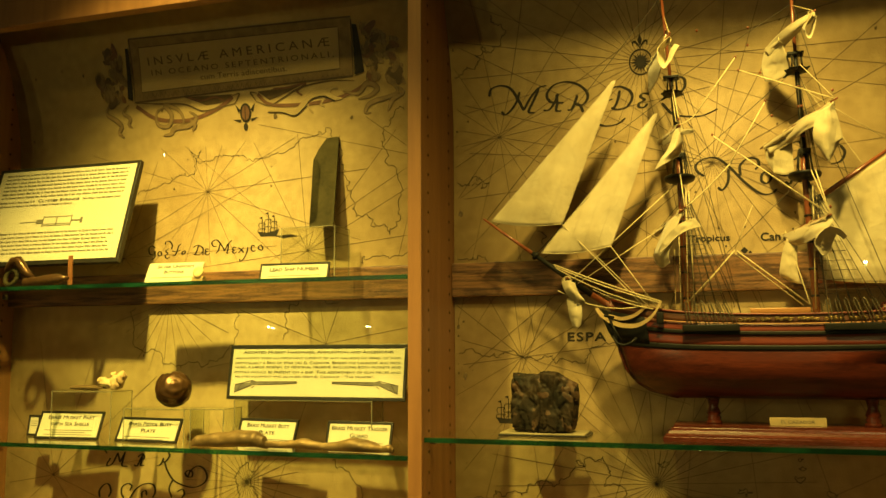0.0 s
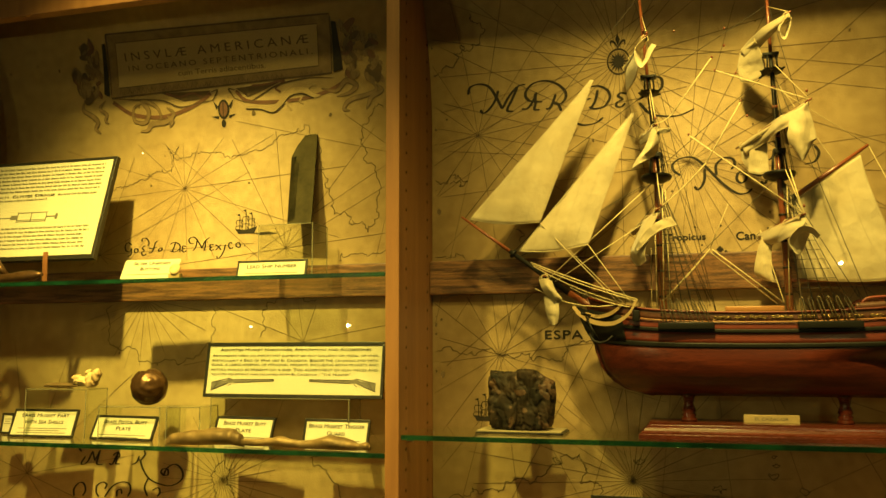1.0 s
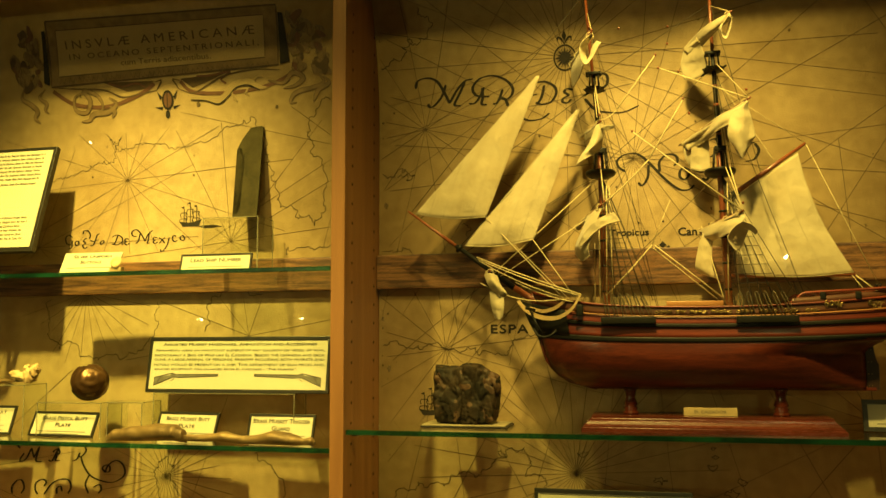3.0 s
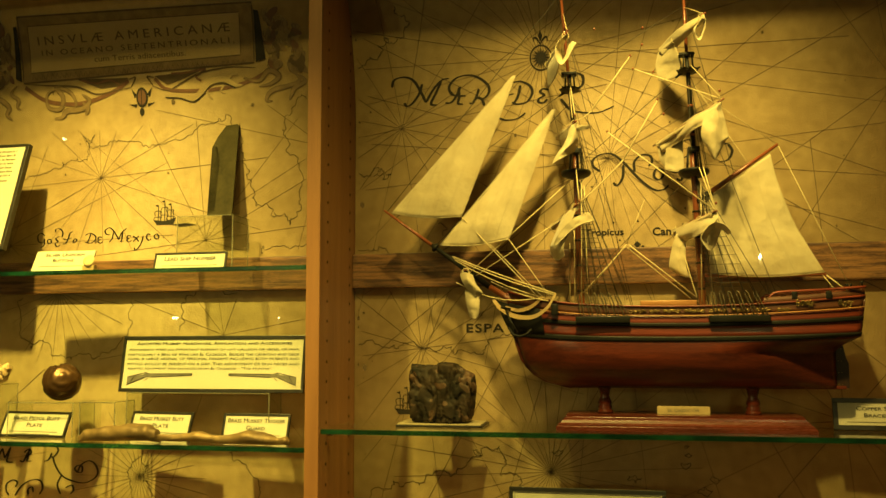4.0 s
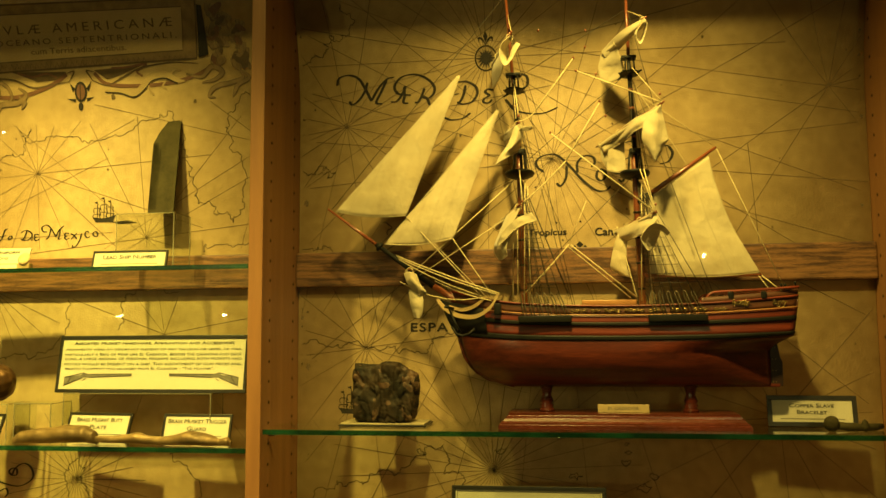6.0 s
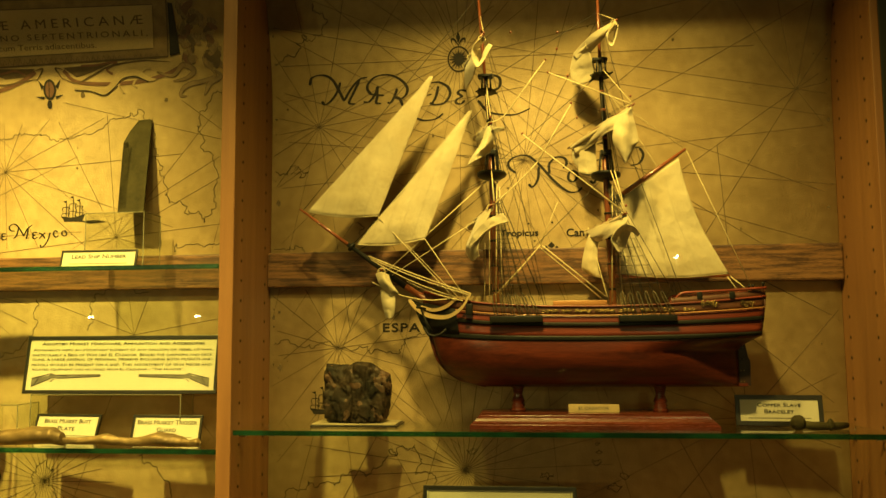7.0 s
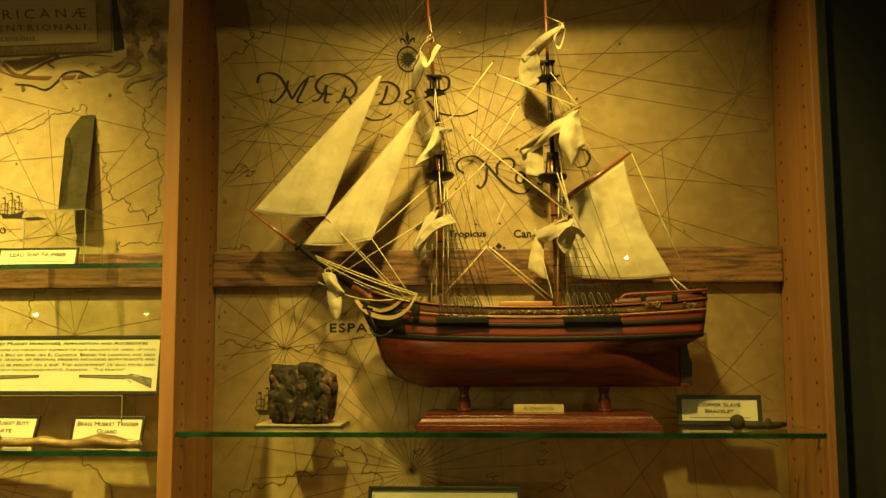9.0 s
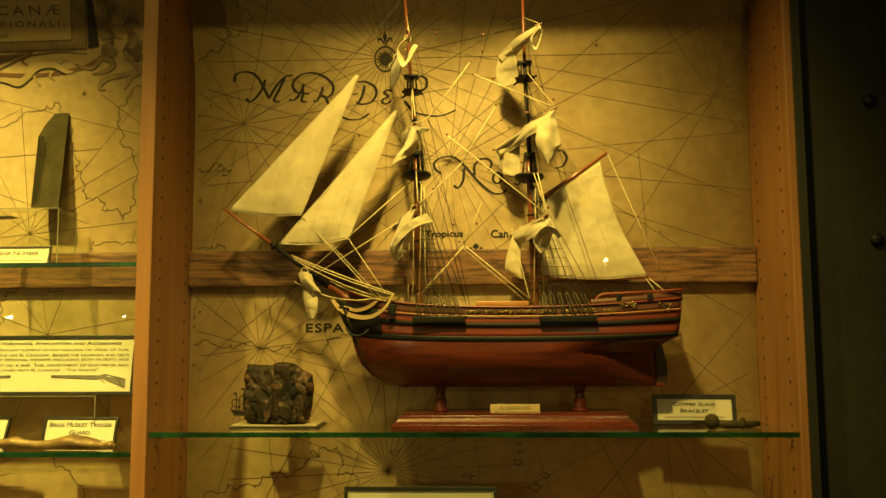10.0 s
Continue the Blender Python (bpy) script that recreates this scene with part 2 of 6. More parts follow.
def grid(f, nu, nv, bm=None, closed_u=False):
    """A sheet through f(u, v), u and v from 0 to 1."""
    bm = bm or bmesh.new()
    vs = [[bm.verts.new(f(i / nu, j / nv)) for j in range(nv + 1)] for i in range(nu + (0 if closed_u else 1))]
    rows = len(vs)
    for i in range(nu):
        for j in range(nv):
            q = vs[(i + 1) % rows]
            bm.faces.new((vs[i][j], q[j], q[j + 1], vs[i][j + 1]))
    return bm


def thicken(bm, t):
    bmesh.ops.recalc_face_normals(bm, faces=bm.faces)
    bmesh.ops.solidify(bm, geom=bm.faces[:], thickness=t)
    return bm


def lettering(body, width, mat, m, parent, name="lettering", label="", shear=0.0, height=None, spacing=1.0, depth=0.0003, warp=None, fat=0.0, caps=False):
    """Raised print: the words fitted to the width (and height), centred, in the plane of m (x right, y up)."""
    cu = bpy.data.curves.new(name, "FONT")
    cu.body, cu.align_x, cu.align_y = body, "CENTER", "CENTER"
    cu.shear, cu.extrude, cu.space_character, cu.resolution_u = shear, 0.004, spacing, 3
    if caps:                                           # small capitals for lower-case letters
        cu.small_caps_scale = 0.80
        for c in cu.body_format:
            c.use_small_caps = True
    tmp = bpy.data.objects.new(name, cu)
    scene.collection.objects.link(tmp)
    bpy.context.view_layer.update()
    me = bpy.data.meshes.new_from_object(tmp.evaluated_get(bpy.context.evaluated_depsgraph_get()))
    bpy.data.objects.remove(tmp)
    bpy.data.curves.remove(cu)
    xs, ys = [v.co.x for v in me.vertices], [v.co.y for v in me.vertices]
    sx = width / (max(xs) - min(xs))
    sy = height / (max(ys) - min(ys)) if height else sx
    cx, cy = (max(xs) + min(xs)) / 2, (max(ys) + min(ys)) / 2
    for v in me.vertices:
        v.co = Vector(((v.co.x - cx) * sx, (v.co.y - cy) * sy, (v.co.z + 0.004) / 0.008 * depth))
    if fat:
        bm = bmesh.new()
        for dx, dy in ((-fat, 0), (fat, 0), (0, fat), (0, -fat)):
            n0 = len(bm.verts)
            bm.from_mesh(me)
            bm.verts.ensure_lookup_table()
            for v in bm.verts[n0:]:
                v.co += Vector((dx, dy, 0.00002 * n0 / max(1, len(me.vertices))))
        bm.to_mesh(me)
        bm.free()
    if warp:
        for v in me.vertices:
            v.co = warp(v.co)
    else:
        me.transform(m)
    me.materials.append(mat)
    ob = new(name, me)
    ob.parent = parent
    if label:
        tagged(ob, label)
    return ob


FACING = Matrix.Rotation(radians(90), 4, "X")      # print that faces the viewer, towards -y

# ---- the room and the case ----
XL, XD0, XD1, XR = -0.972, -0.025, -0.002, 0.957    # left wall face, divider faces, right wall face
BACK = 0.181
HEAD = 2.173                                          # underside of the header
SHELF_R, SHELF_UP, SHELF_LO, DECK = 1.413, 1.669, 1.384, 1.190


def back_y(z):
    """The print panel's face: upright, coving forward towards its top."""
    return BACK - (0.04 * ((z - 1.93) / 0.2) ** 2 if z > 1.93 else 0.0)


tagged(part("floor", box(-4, 4, -4.3, 0.35, -0.1, 0), M_FLOOR), "dim dark carpeted floor of the gallery", "floor", kind="structure")
tagged(part("ceiling", box(-4, 4, -4.3, 0.35, 3.25, 3.35), M_ROOM), "dim painted ceiling above the display case", "ceiling", kind="structure")
tagged(part("wall_south", box(-4, 4, -4.4, -4.3, 0, 3.25), M_DARKROOM), "dark painted wall behind the viewer", "wall", kind="structure")
tagged(part("wall_west", box(-4.1, -4, -4.3, 0.35, 0, 3.25), M_DARKROOM), "dark painted side wall of the gallery", "wall", kind="structure")
tagged(part("wall_east", box(4, 4.1, -4.3, 0.35, 0, 3.25), M_DARKROOM), "dark painted side wall of the gallery", "wall", kind="structure")
north = box(-4, 4, 0.25, 0.35, 0, 3.25)
box(0.985, 4, 0.03, 0.25, 0, 2.9, bm=north)
box(-4, -1.0, 0.03, 0.25, 0, 2.9, bm=north)
tagged(part("wall_north", north, M_DARKROOM), "dark green-black wall round the display case", "wall", kind="structure")

case = thing("display_case", "built-in oak display case with two bays and drilled uprights", "display case", kind="structure")


def upright(x0, x1, inner, label):
    up = part("upright", box(x0, x1, 0.0, 0.245, 1.0, 2.6, 0.0015), M_PANEL, case, label)
    return up


div = upright(XD0, XD1, 1, "orange oak divider with two rows of peg holes")
lef = upright(XL - 0.022, XL, 1, "shaded oak side panel")
rig = upright(XR, XR + 0.012, -1, "orange oak side panel with two rows of peg holes")
part("outer_stile", box(XR + 0.0125, XR + 0.026, 0.001, 0.245, 1.0, 2.6, 0.001), M_DARKROOM, case, "dark painted outer stile")

# peg holes every 32 mm in two rows: flat discs, the bore's shade in their colour
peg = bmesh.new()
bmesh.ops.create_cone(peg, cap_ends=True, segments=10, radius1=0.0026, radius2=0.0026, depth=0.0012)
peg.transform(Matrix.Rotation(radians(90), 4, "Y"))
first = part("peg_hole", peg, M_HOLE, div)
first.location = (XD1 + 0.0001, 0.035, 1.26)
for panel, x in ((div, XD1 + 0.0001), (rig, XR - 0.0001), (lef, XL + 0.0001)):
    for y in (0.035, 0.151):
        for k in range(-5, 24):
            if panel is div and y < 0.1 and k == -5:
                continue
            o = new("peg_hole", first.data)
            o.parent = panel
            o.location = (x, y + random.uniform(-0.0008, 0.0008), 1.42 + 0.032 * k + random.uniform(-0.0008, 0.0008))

part("header", box(XL - 0.022, XR + 0.026, -0.0015, 0.022, HEAD, 2.6, 0.002), M_PANEL, case, "oak header board over the bays")
part("soffit", box(XL, XR, 0.0225, 0.245, 2.24, 2.262), M_PANEL, case)
part("deck", box(XL - 0.022, XR + 0.026, 0.002, 0.245, DECK - 0.03, DECK), M_PANEL, case)
part("base", box(XL - 0.022, XR + 0.026, 0.004, 0.245, 0, DECK - 0.0305), M_PANEL, case, "oak base cupboard below the bays")


def back_panel(name, x0, x1, label):
    bm = grid(lambda u, v: Vector((x0 + u * (x1 - x0), back_y(1.19 + v * 1.05), 1.19 + v * 1.05)), 1, 60)
    thicken(bm, -0.006)
    ob = part(name, bm, M_MAP, None, smooth=True)
    return tagged(ob, label, "map print", kind="structure")


map_l = back_panel("map_panel", XL + 0.001, XD0 - 0.001, "aged parchment-coloured sea chart print lining the bay")
map_r = back_panel("map_panel", XD1 + 0.001, XR - 0.001, "aged parchment-coloured sea chart print behind the model ship")


def rail(x0, x1):
    bm = box(x0, x1, 0.163, 0.1805, 1.640, 1.700, 0.003)
    tagged(part("rail", bm, M_RAIL), "coarse-grained oak rail across the chart", "rail", kind="structure")


rail(XL + 0.001, XD0 - 0.001)
rail(XD1 + 0.001, XR - 0.001)

pane = part("front_pane", box(XL - 0.02, XR + 0.02, -0.0085, -0.0035, 1.0, 2.55), M_PANE)
tagged(pane, "clear glass front of the display case", "glass pane", kind="structure")
pane.visible_shadow = False


def shelf(x0, x1, top, label, thick=0.0075):
    s = thing("glass_shelf", label, "shelf", "glass shelves", at=(0, 0, 0))
    sheet = part("sheet", box(x0, x1, 0.0042, 0.1615, top - thick, top), M_SHELF, s)
    edge = part("front_edge", box(x0, x1, 0.0010, 0.0040, top - thick, top, 0.001), M_EDGE, s, "polished green front edge")
    edge.visible_shadow = False
    for x in (x0 + 0.004, x1 - 0.004):
        for y in (0.035, 0.151):
            part("peg", lathe([(0.0028, -0.005), (0.0028, 0.003), (0.004, 0.0035), (0.004, 0.005)], 10,
                              m=Matrix.Translation((x, y, top - thick - 0.003)) @ Matrix.Rotation(radians(90), 4, "Y")), M_STEEL, s, smooth=True)
    return s


shelf(XL + 0.001, XD0 - 0.001, SHELF_UP, "upper clear glass shelf with a green edge on pegs")
shelf(XL + 0.001, XD0 - 0.001, SHELF_LO, "lower clear glass shelf with a green edge on pegs")
shelf(XD1 + 0.003, XR - 0.001, SHELF_R, "clear glass shelf with a green edge under the ship")

# two studs on the dark wall beside the case, and far lamps whose glints show in the glass
for z in (1.907, 1.694):
    st = part("wall_stud", lathe([(0.010, 0), (0.010, 0.004), (0.006, 0.007), (0.001, 0.008)], 14,
                                 m=Matrix.Translation((1.092, 0.0295, z)) @ Matrix.Rotation(radians(90), 4, "X")), M_BLACK, smooth=True)
    tagged(st, "dull metal stud on the dark wall", "stud", "wall studs")
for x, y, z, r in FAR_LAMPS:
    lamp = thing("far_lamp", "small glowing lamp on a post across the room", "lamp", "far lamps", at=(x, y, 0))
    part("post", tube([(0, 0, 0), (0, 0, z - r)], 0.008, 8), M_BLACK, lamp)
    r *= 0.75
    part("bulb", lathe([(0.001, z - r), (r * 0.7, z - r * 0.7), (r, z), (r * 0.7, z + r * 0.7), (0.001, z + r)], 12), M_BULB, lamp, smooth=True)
# unseen housings at the spots; the middle one is made up for the fill
for x, y, z in LAMPS.values():
    can = thing("ceiling_spotlight", "black ceiling spotlight aimed at the display case", "spotlight", "ceiling spotlights", at=(x, y, 3.25))
    aim = Matrix.Translation((0, 0, z - 3.25)) @ Matrix.Rotation(radians(40), 4, "X")
    part("stem", tube([(0, -0.045, 0), (0, -0.045, z - 3.25 + 0.05)], 0.008, 8), M_BLACK, can)
    part("housing", lathe([(0.012, 0.10), (0.045, 0.085), (0.048, 0.025), (0.044, 0.025)], 20, m=aim), M_BLACK, can)

# ---- the print on the chart ----


def on_map(x, z, lift=0.0006):
    slope = 2 * 0.04 * (z - 1.93) / 0.04 if z > 1.93 else 0.0
    nrm = Vector((0, -1, -slope)).normalized()
    return Vector((x, back_y(z), z)) + nrm * lift


def map_print(x, z, turn=0.0, lift=0.0004):
    """Lays lettering on the curved chart at (x, z)."""
    c, k = math.cos(radians(turn)), math.sin(radians(turn))
    return lambda p: on_map(x + c * p.x - k * p.y, z + k * p.x + c * p.y, lift + p.z)


def smooth_line(pts, n=6):
    """Points along a smooth curve through the given ones."""
    p = [Vector((a, b, 0)) for a, b in pts]
    p = [p[0] * 2 - p[1]] + p + [p[-1] * 2 - p[-2]]
    out = []
    for i in range(1, len(p) - 2):
        for k in range(n):
            t = k / n
            q = 0.5 * (2 * p[i] + (p[i + 1] - p[i - 1]) * t + (2 * p[i - 1] - 5 * p[i] + 4 * p[i + 1] - p[i + 2]) * t * t
                       + (3 * p[i] - p[i - 1] - 3 * p[i + 1] + p[i + 2]) * t ** 3)
            out.append((q.x, q.y))
    return out + [(p[-2].x, p[-2].y)]


def ribbon(pts, width, bm=None, lift=0.0006, taper=False):
    """A printed stroke along points of the chart."""
    bm = bm or bmesh.new()
    n, rows = len(pts), []
    for i, (x, z) in enumerate(pts):
        a, b = pts[max(i - 1, 0)], pts[min(i + 1, n - 1)]
        dx, dz = b[0] - a[0], b[1] - a[1]
        s = math.hypot(dx, dz) or 1
        w = width / 2 * ((0.25 + 0.75 * math.sin(math.pi * i / (n - 1))) if taper else 1)
        rows.append([bm.verts.new(on_map(x - dz / s * w * k, z + dx / s * w * k, lift)) for k in (-1, 1)])
    for q, w in zip(rows, rows[1:]):
        bm.faces.new((q[0], q[1], w[1], w[0]))
    return bm


def blot(pts, bm=None, lift=0.0007):
    """A printed patch inside an outline."""
    bm = bm or bmesh.new()
    c = bm.verts.new(on_map(sum(p[0] for p in pts) / len(pts), sum(p[1] for p in pts) / len(pts), lift))
    vs = [bm.verts.new(on_map(x, z, lift)) for x, z in pts]
    for i in range(len(vs)):
        bm.faces.new((c, vs[i], vs[(i + 1) % len(vs)]))
    return bm


def field(a, b, c, d, lift, bm=None):
    """A printed four-cornered patch that follows the curve of the sheet."""
    def f(u, v):
        x = (a[0] * (1 - u) + b[0] * u) * (1 - v) + (d[0] * (1 - u) + c[0] * u) * v
        z = (a[1] * (1 - u) + b[1] * u) * (1 - v) + (d[1] * (1 - u) + c[1] * u) * v
        return on_map(x, z, lift)
    return grid(f, 4, 12, bm)


def oval(x, z, rx, rz, turn=0.0, n=18, wob=0.0):
    c, s = math.cos(radians(turn)), math.sin(radians(turn))
    out = []
    for k in range(n):
        a = k * math.tau / n
        r = 1 + wob * random.uniform(-1, 1)
        u, v = rx * r * math.cos(a), rz * r * math.sin(a)
        out.append((x + c * u - s * v, z + s * u + c * v))
    return out


def jagged(pts, rough=0.0105, depth=5):
    """A coast: the line through pts, broken up again and again."""
    for d in range(depth):
        out = []
        for a, b in zip(pts, pts[1:]):
            s = math.hypot(b[0] - a[0], b[1] - a[1]) * 0.46
            k = min(s, rough / (1.45 ** d))
            out += [a, ((a[0] + b[0]) / 2 + random.uniform(-k, k), (a[1] + b[1]) / 2 + random.uniform(-k, k))]
        pts = out + [pts[-1]]
    return pts


def rays(bm, cx, cz, n, x0, x1, reach, start=0.0, z0=1.22, z1=2.2, width=0.00085, keep=1.0, arc=(0, 360)):
    """Rhumb lines out from one point, clipped to the sheet."""
    for k in range(n):
        deg = start + k * 360 / n
        if random.random() > keep or not arc[0] <= deg <= arc[1]:
            continue
        a = radians(deg)
        r = reach * random.uniform(0.8, 1.1)
        pts = [(cx + math.cos(a) * r * i / 24, cz + math.sin(a) * r * i / 24) for i in range(25)]
        pts = [p for p in pts if x0 < p[0] < x1 and z0 < p[1] < z1]
        if len(pts) > 1:
            ribbon(pts, width * random.uniform(0.7, 1.15), bm)


L0, L1, R0, R1 = XL + 0.004, XD0 - 0.004, XD1 + 0.004, XR - 0.004
bm = bmesh.new()
rays(bm, -0.510, 1.861, 16, L0, L1, 0.36, 4, z1=1.96, z0=1.71)
rays(bm, -0.590, 1.644, 26, L0, L1, 0.14, 3, arc=(180, 360))
rays(bm, -0.410, 1.303, 30, L0, L1, 0.13, 0)
rays(bm, -0.06, 1.90, 16, L0, L1, 0.45, 8, keep=0.7, z0=1.71, z1=1.99)
rays(bm, -0.25, 1.56, 12, L0, L1, 0.30, 10, keep=0.8, z1=1.63)
rays(bm, -0.85, 1.30, 12, L0, L1, 0.30, 10, keep=0.7, z1=1.6)
rays(bm, -0.29, 1.735, 16, L0, L1, 0.42, 6, z0=1.71, z1=1.965, keep=0.85)
rays(bm, -0.70, 1.735, 16, L0, L1, 0.34, 2, z0=1.71, z1=1.93, keep=0.7)
part("rhumb_lines", bm, M_FAINT, map_l, "fine brown compass lines", kind="stuff")
bm = bmesh.new()
rays(bm, 0.336, 2.035, 32, R0, R1, 0.62, 0, keep=0.9)
rays(bm, 0.446, 1.854, 32, R0, R1, 0.75, 5, keep=0.8)
rays(bm, 0.340, 1.330, 32, R0, R1, 0.26, 3)
rays(bm, 0.085, 1.925, 16, R0, R1, 0.34, 9)
rays(bm, 0.120, 1.535, 16, R0, R1, 0.30, 7, z1=1.64)
rays(bm, 0.80, 1.42, 16, R0, R1, 0.42, 4, keep=0.8)
rays(bm, 0.90, 1.96, 16, R0, R1, 0.55, 12, keep=0.55)
part("rhumb_lines", bm, M_FAINT, map_r, "fine brown compass lines", kind="stuff")

bm = bmesh.new()
for pts in ([(-0.711, 1.832), (-0.679, 1.865), (-0.599, 1.883), (-0.540, 1.897), (-0.551, 1.944), (-0.527, 1.947), (-0.532, 1.920), (-0.471, 1.932),
             (-0.420, 1.919), (-0.322, 1.936), (-0.274, 1.957), (-0.253, 1.970), (-0.227, 1.937), (-0.218, 1.887), (-0.198, 1.827), (-0.180, 1.794), (-0.152, 1.776)],
            [(-0.094, 1.990), (-0.124, 1.972), (-0.141, 1.936), (-0.130, 1.892), (-0.108, 1.869), (-0.108, 1.795), (-0.124, 1.759), (-0.155, 1.782)],
            [(-0.180, 1.709), (-0.152, 1.719), (-0.091, 1.724), (-0.03, 1.735)],
            [(-0.669, 1.634), (-0.669, 1.572), (-0.633, 1.550), (-0.586, 1.522), (-0.523, 1.527), (-0.479, 1.527), (-0.443, 1.571), (-0.438, 1.625)],
            [(-0.340, 1.570), (-0.335, 1.612), (-0.318, 1.633), (-0.225, 1.637)],
            [(-0.423, 1.255), (-0.436, 1.311), (-0.407, 1.338), (-0.401, 1.300), (-0.385, 1.25)],
            [(-0.222, 1.372), (-0.235, 1.349), (-0.200, 1.325), (-0.177, 1.296), (-0.16, 1.26)]):
    ribbon(jagged(pts), 0.0010, bm)
part("coastline", bm, M_INK, map_l, "jagged inked coast")
bm = bmesh.new()
for pts in ([(0.006, 2.04), (0.034, 2.053), (0.047, 2.075), (0.062, 2.087), (0.090, 2.084), (0.104, 2.103), (0.093, 2.118), (0.082, 2.136)],
            [(0.005, 1.848), (0.032, 1.850), (0.047, 1.855), (0.065, 1.844), (0.052, 1.834), (0.035, 1.840)],
            [(0.005, 1.709), (0.044, 1.714), (0.079, 1.703)], [(0.15, 1.752), (0.165, 1.745), (0.16, 1.73)],
            [(0.007, 1.541), (0.059, 1.536), (0.098, 1.546), (0.157, 1.536), (0.206, 1.526), (0.235, 1.540), (0.244, 1.550), (0.279, 1.559)],
            [(0.02, 1.265), (0.031, 1.287), (0.070, 1.309), (0.121, 1.307), (0.145, 1.325), (0.190, 1.332), (0.224, 1.354), (0.210, 1.364), (0.236, 1.368),
             (0.260, 1.355), (0.256, 1.326), (0.289, 1.316), (0.30, 1.30)]):
    ribbon(jagged(pts), 0.0010, bm)
# small islands
for x, z, r in ((0.559, 1.376, 0.004), (0.561, 1.362, 0.006), (0.557, 1.345, 0.007), (0.352, 1.361, 0.008), (0.475, 1.322, 0.011), (0.585, 1.305, 0.012), (0.602, 1.323, 0.007)):
    ribbon(jagged([(x - r, z), (x, z + 0.6 * r), (x + r, z + 0.2 * r), (x + 0.2 * r, z - 0.6 * r), (x - r, z)], 0.004, 3), 0.0009, bm)
part("coastline", bm, M_INK, map_r, "jagged inked coast")

# title cartouche
cart = part("cartouche", field((-0.664, 2.171), (-0.183, 2.162), (-0.192, 2.061), (-0.675, 2.053), 0.0007), M_TAN, map_l, "shaded brown title frame with scrolls")
part("title_field", field((-0.646, 2.154), (-0.210, 2.148), (-0.217, 2.076), (-0.656, 2.071), 0.0011), M_PAPER, cart, "pale title field")
bm = bmesh.new()
for pts, w in (([(-0.664, 2.171), (-0.183, 2.162), (-0.192, 2.061), (-0.675, 2.053), (-0.664, 2.171)], 0.003),
               ([(-0.646, 2.154), (-0.210, 2.148), (-0.217, 2.076), (-0.656, 2.071), (-0.646, 2.154)], 0.0016)):
    dense = [(a[0] + (b[0] - a[0]) * k / 12, a[1] + (b[1] - a[1]) * k / 12) for a, b in zip(pts, pts[1:]) for k in range(12)] + [pts[-1]]
    ribbon(dense, w, bm, 0.0014)
for k in range(44):
    x = -0.655 + 0.0102 * k
    ribbon([(x, 2.058), (x + 0.004, 2.068), (x + 0.008, 2.059)], 0.0012, bm, 0.0013)
part("border", bm, M_BROWN, cart)
lettering("INSVLÆ AMERICANÆ", 0.398, M_BROWN, None, cart, warp=map_print(-0.431, 2.126, -0.3, 0.0013), spacing=1.5, height=0.0150)
lettering("IN OCEANO SEPTENTRIONALI,", 0.400, M_BROWN, None, cart, warp=map_print(-0.426, 2.1035, -0.4, 0.0013), spacing=1.4, height=0.0115)
lettering("cum Terris adiacentibus.", 0.19, M_BROWN, None, cart, warp=map_print(-0.421, 2.0875, -0.4, 0.0013), height=0.0100)

# plain clusters of shapes at the ends of the frame


def cluster(cx, cz, w, h, n, seed):
    """A shaded engraving of many small overlapping forms, with no figure in it."""
    rng = random.Random(seed)
    sets = {M_TAN: bmesh.new(), M_BROWN: bmesh.new(), M_RUST: bmesh.new()}
    lift = 0.0009
    for k in range(n):
        x, z = cx + rng.uniform(-w, w) * (1 - 0.3 * abs(rng.uniform(-1, 1))), cz + rng.uniform(-h, h)
        r, t = rng.uniform(0.004, 0.0105), rng.uniform(-70, 70)
        lift += 0.00004
        mat = rng.choice((M_TAN, M_TAN, M_TAN, M_BROWN, M_RUST))
        blot(oval(x, z, r * rng.uniform(0.5, 0.9), r * rng.uniform(1.0, 1.8), t, 12), sets[mat], lift)
        ribbon(smooth_line([(x - r * 0.6, z + r), (x - r * 0.9, z), (x - r * 0.3, z - r)], 4), 0.0012, sets[M_BROWN], lift + 0.0002, True)
        ribbon(smooth_line([(x + r * 0.1, z + r * 0.8), (x + r * 0.4, z), (x, z - r * 0.7)], 4), 0.0008, sets[M_BROWN], lift + 0.0002, True)
    for mat, bm in sets.items():
        part("end_cluster", bm, mat, cart, "plain brown engraved shapes")


cluster(-0.712, 2.105, 0.020, 0.052, 34, 4)
cluster(-0.742, 2.085, 0.014, 0.024, 14, 6)
cluster(-0.148, 2.100, 0.018, 0.050, 34, 8)
cluster(-0.108, 2.085, 0.018, 0.044, 24, 9)
bm = bmesh.new()
field((-0.676, 2.155), (-0.669, 2.155), (-0.678, 2.056), (-0.690, 2.062), 0.0030, bm)
field((-0.181, 2.150), (-0.172, 2.148), (-0.168, 2.066), (-0.188, 2.062), 0.0030, bm)
part("dark_recess", bm, M_INK, cart)

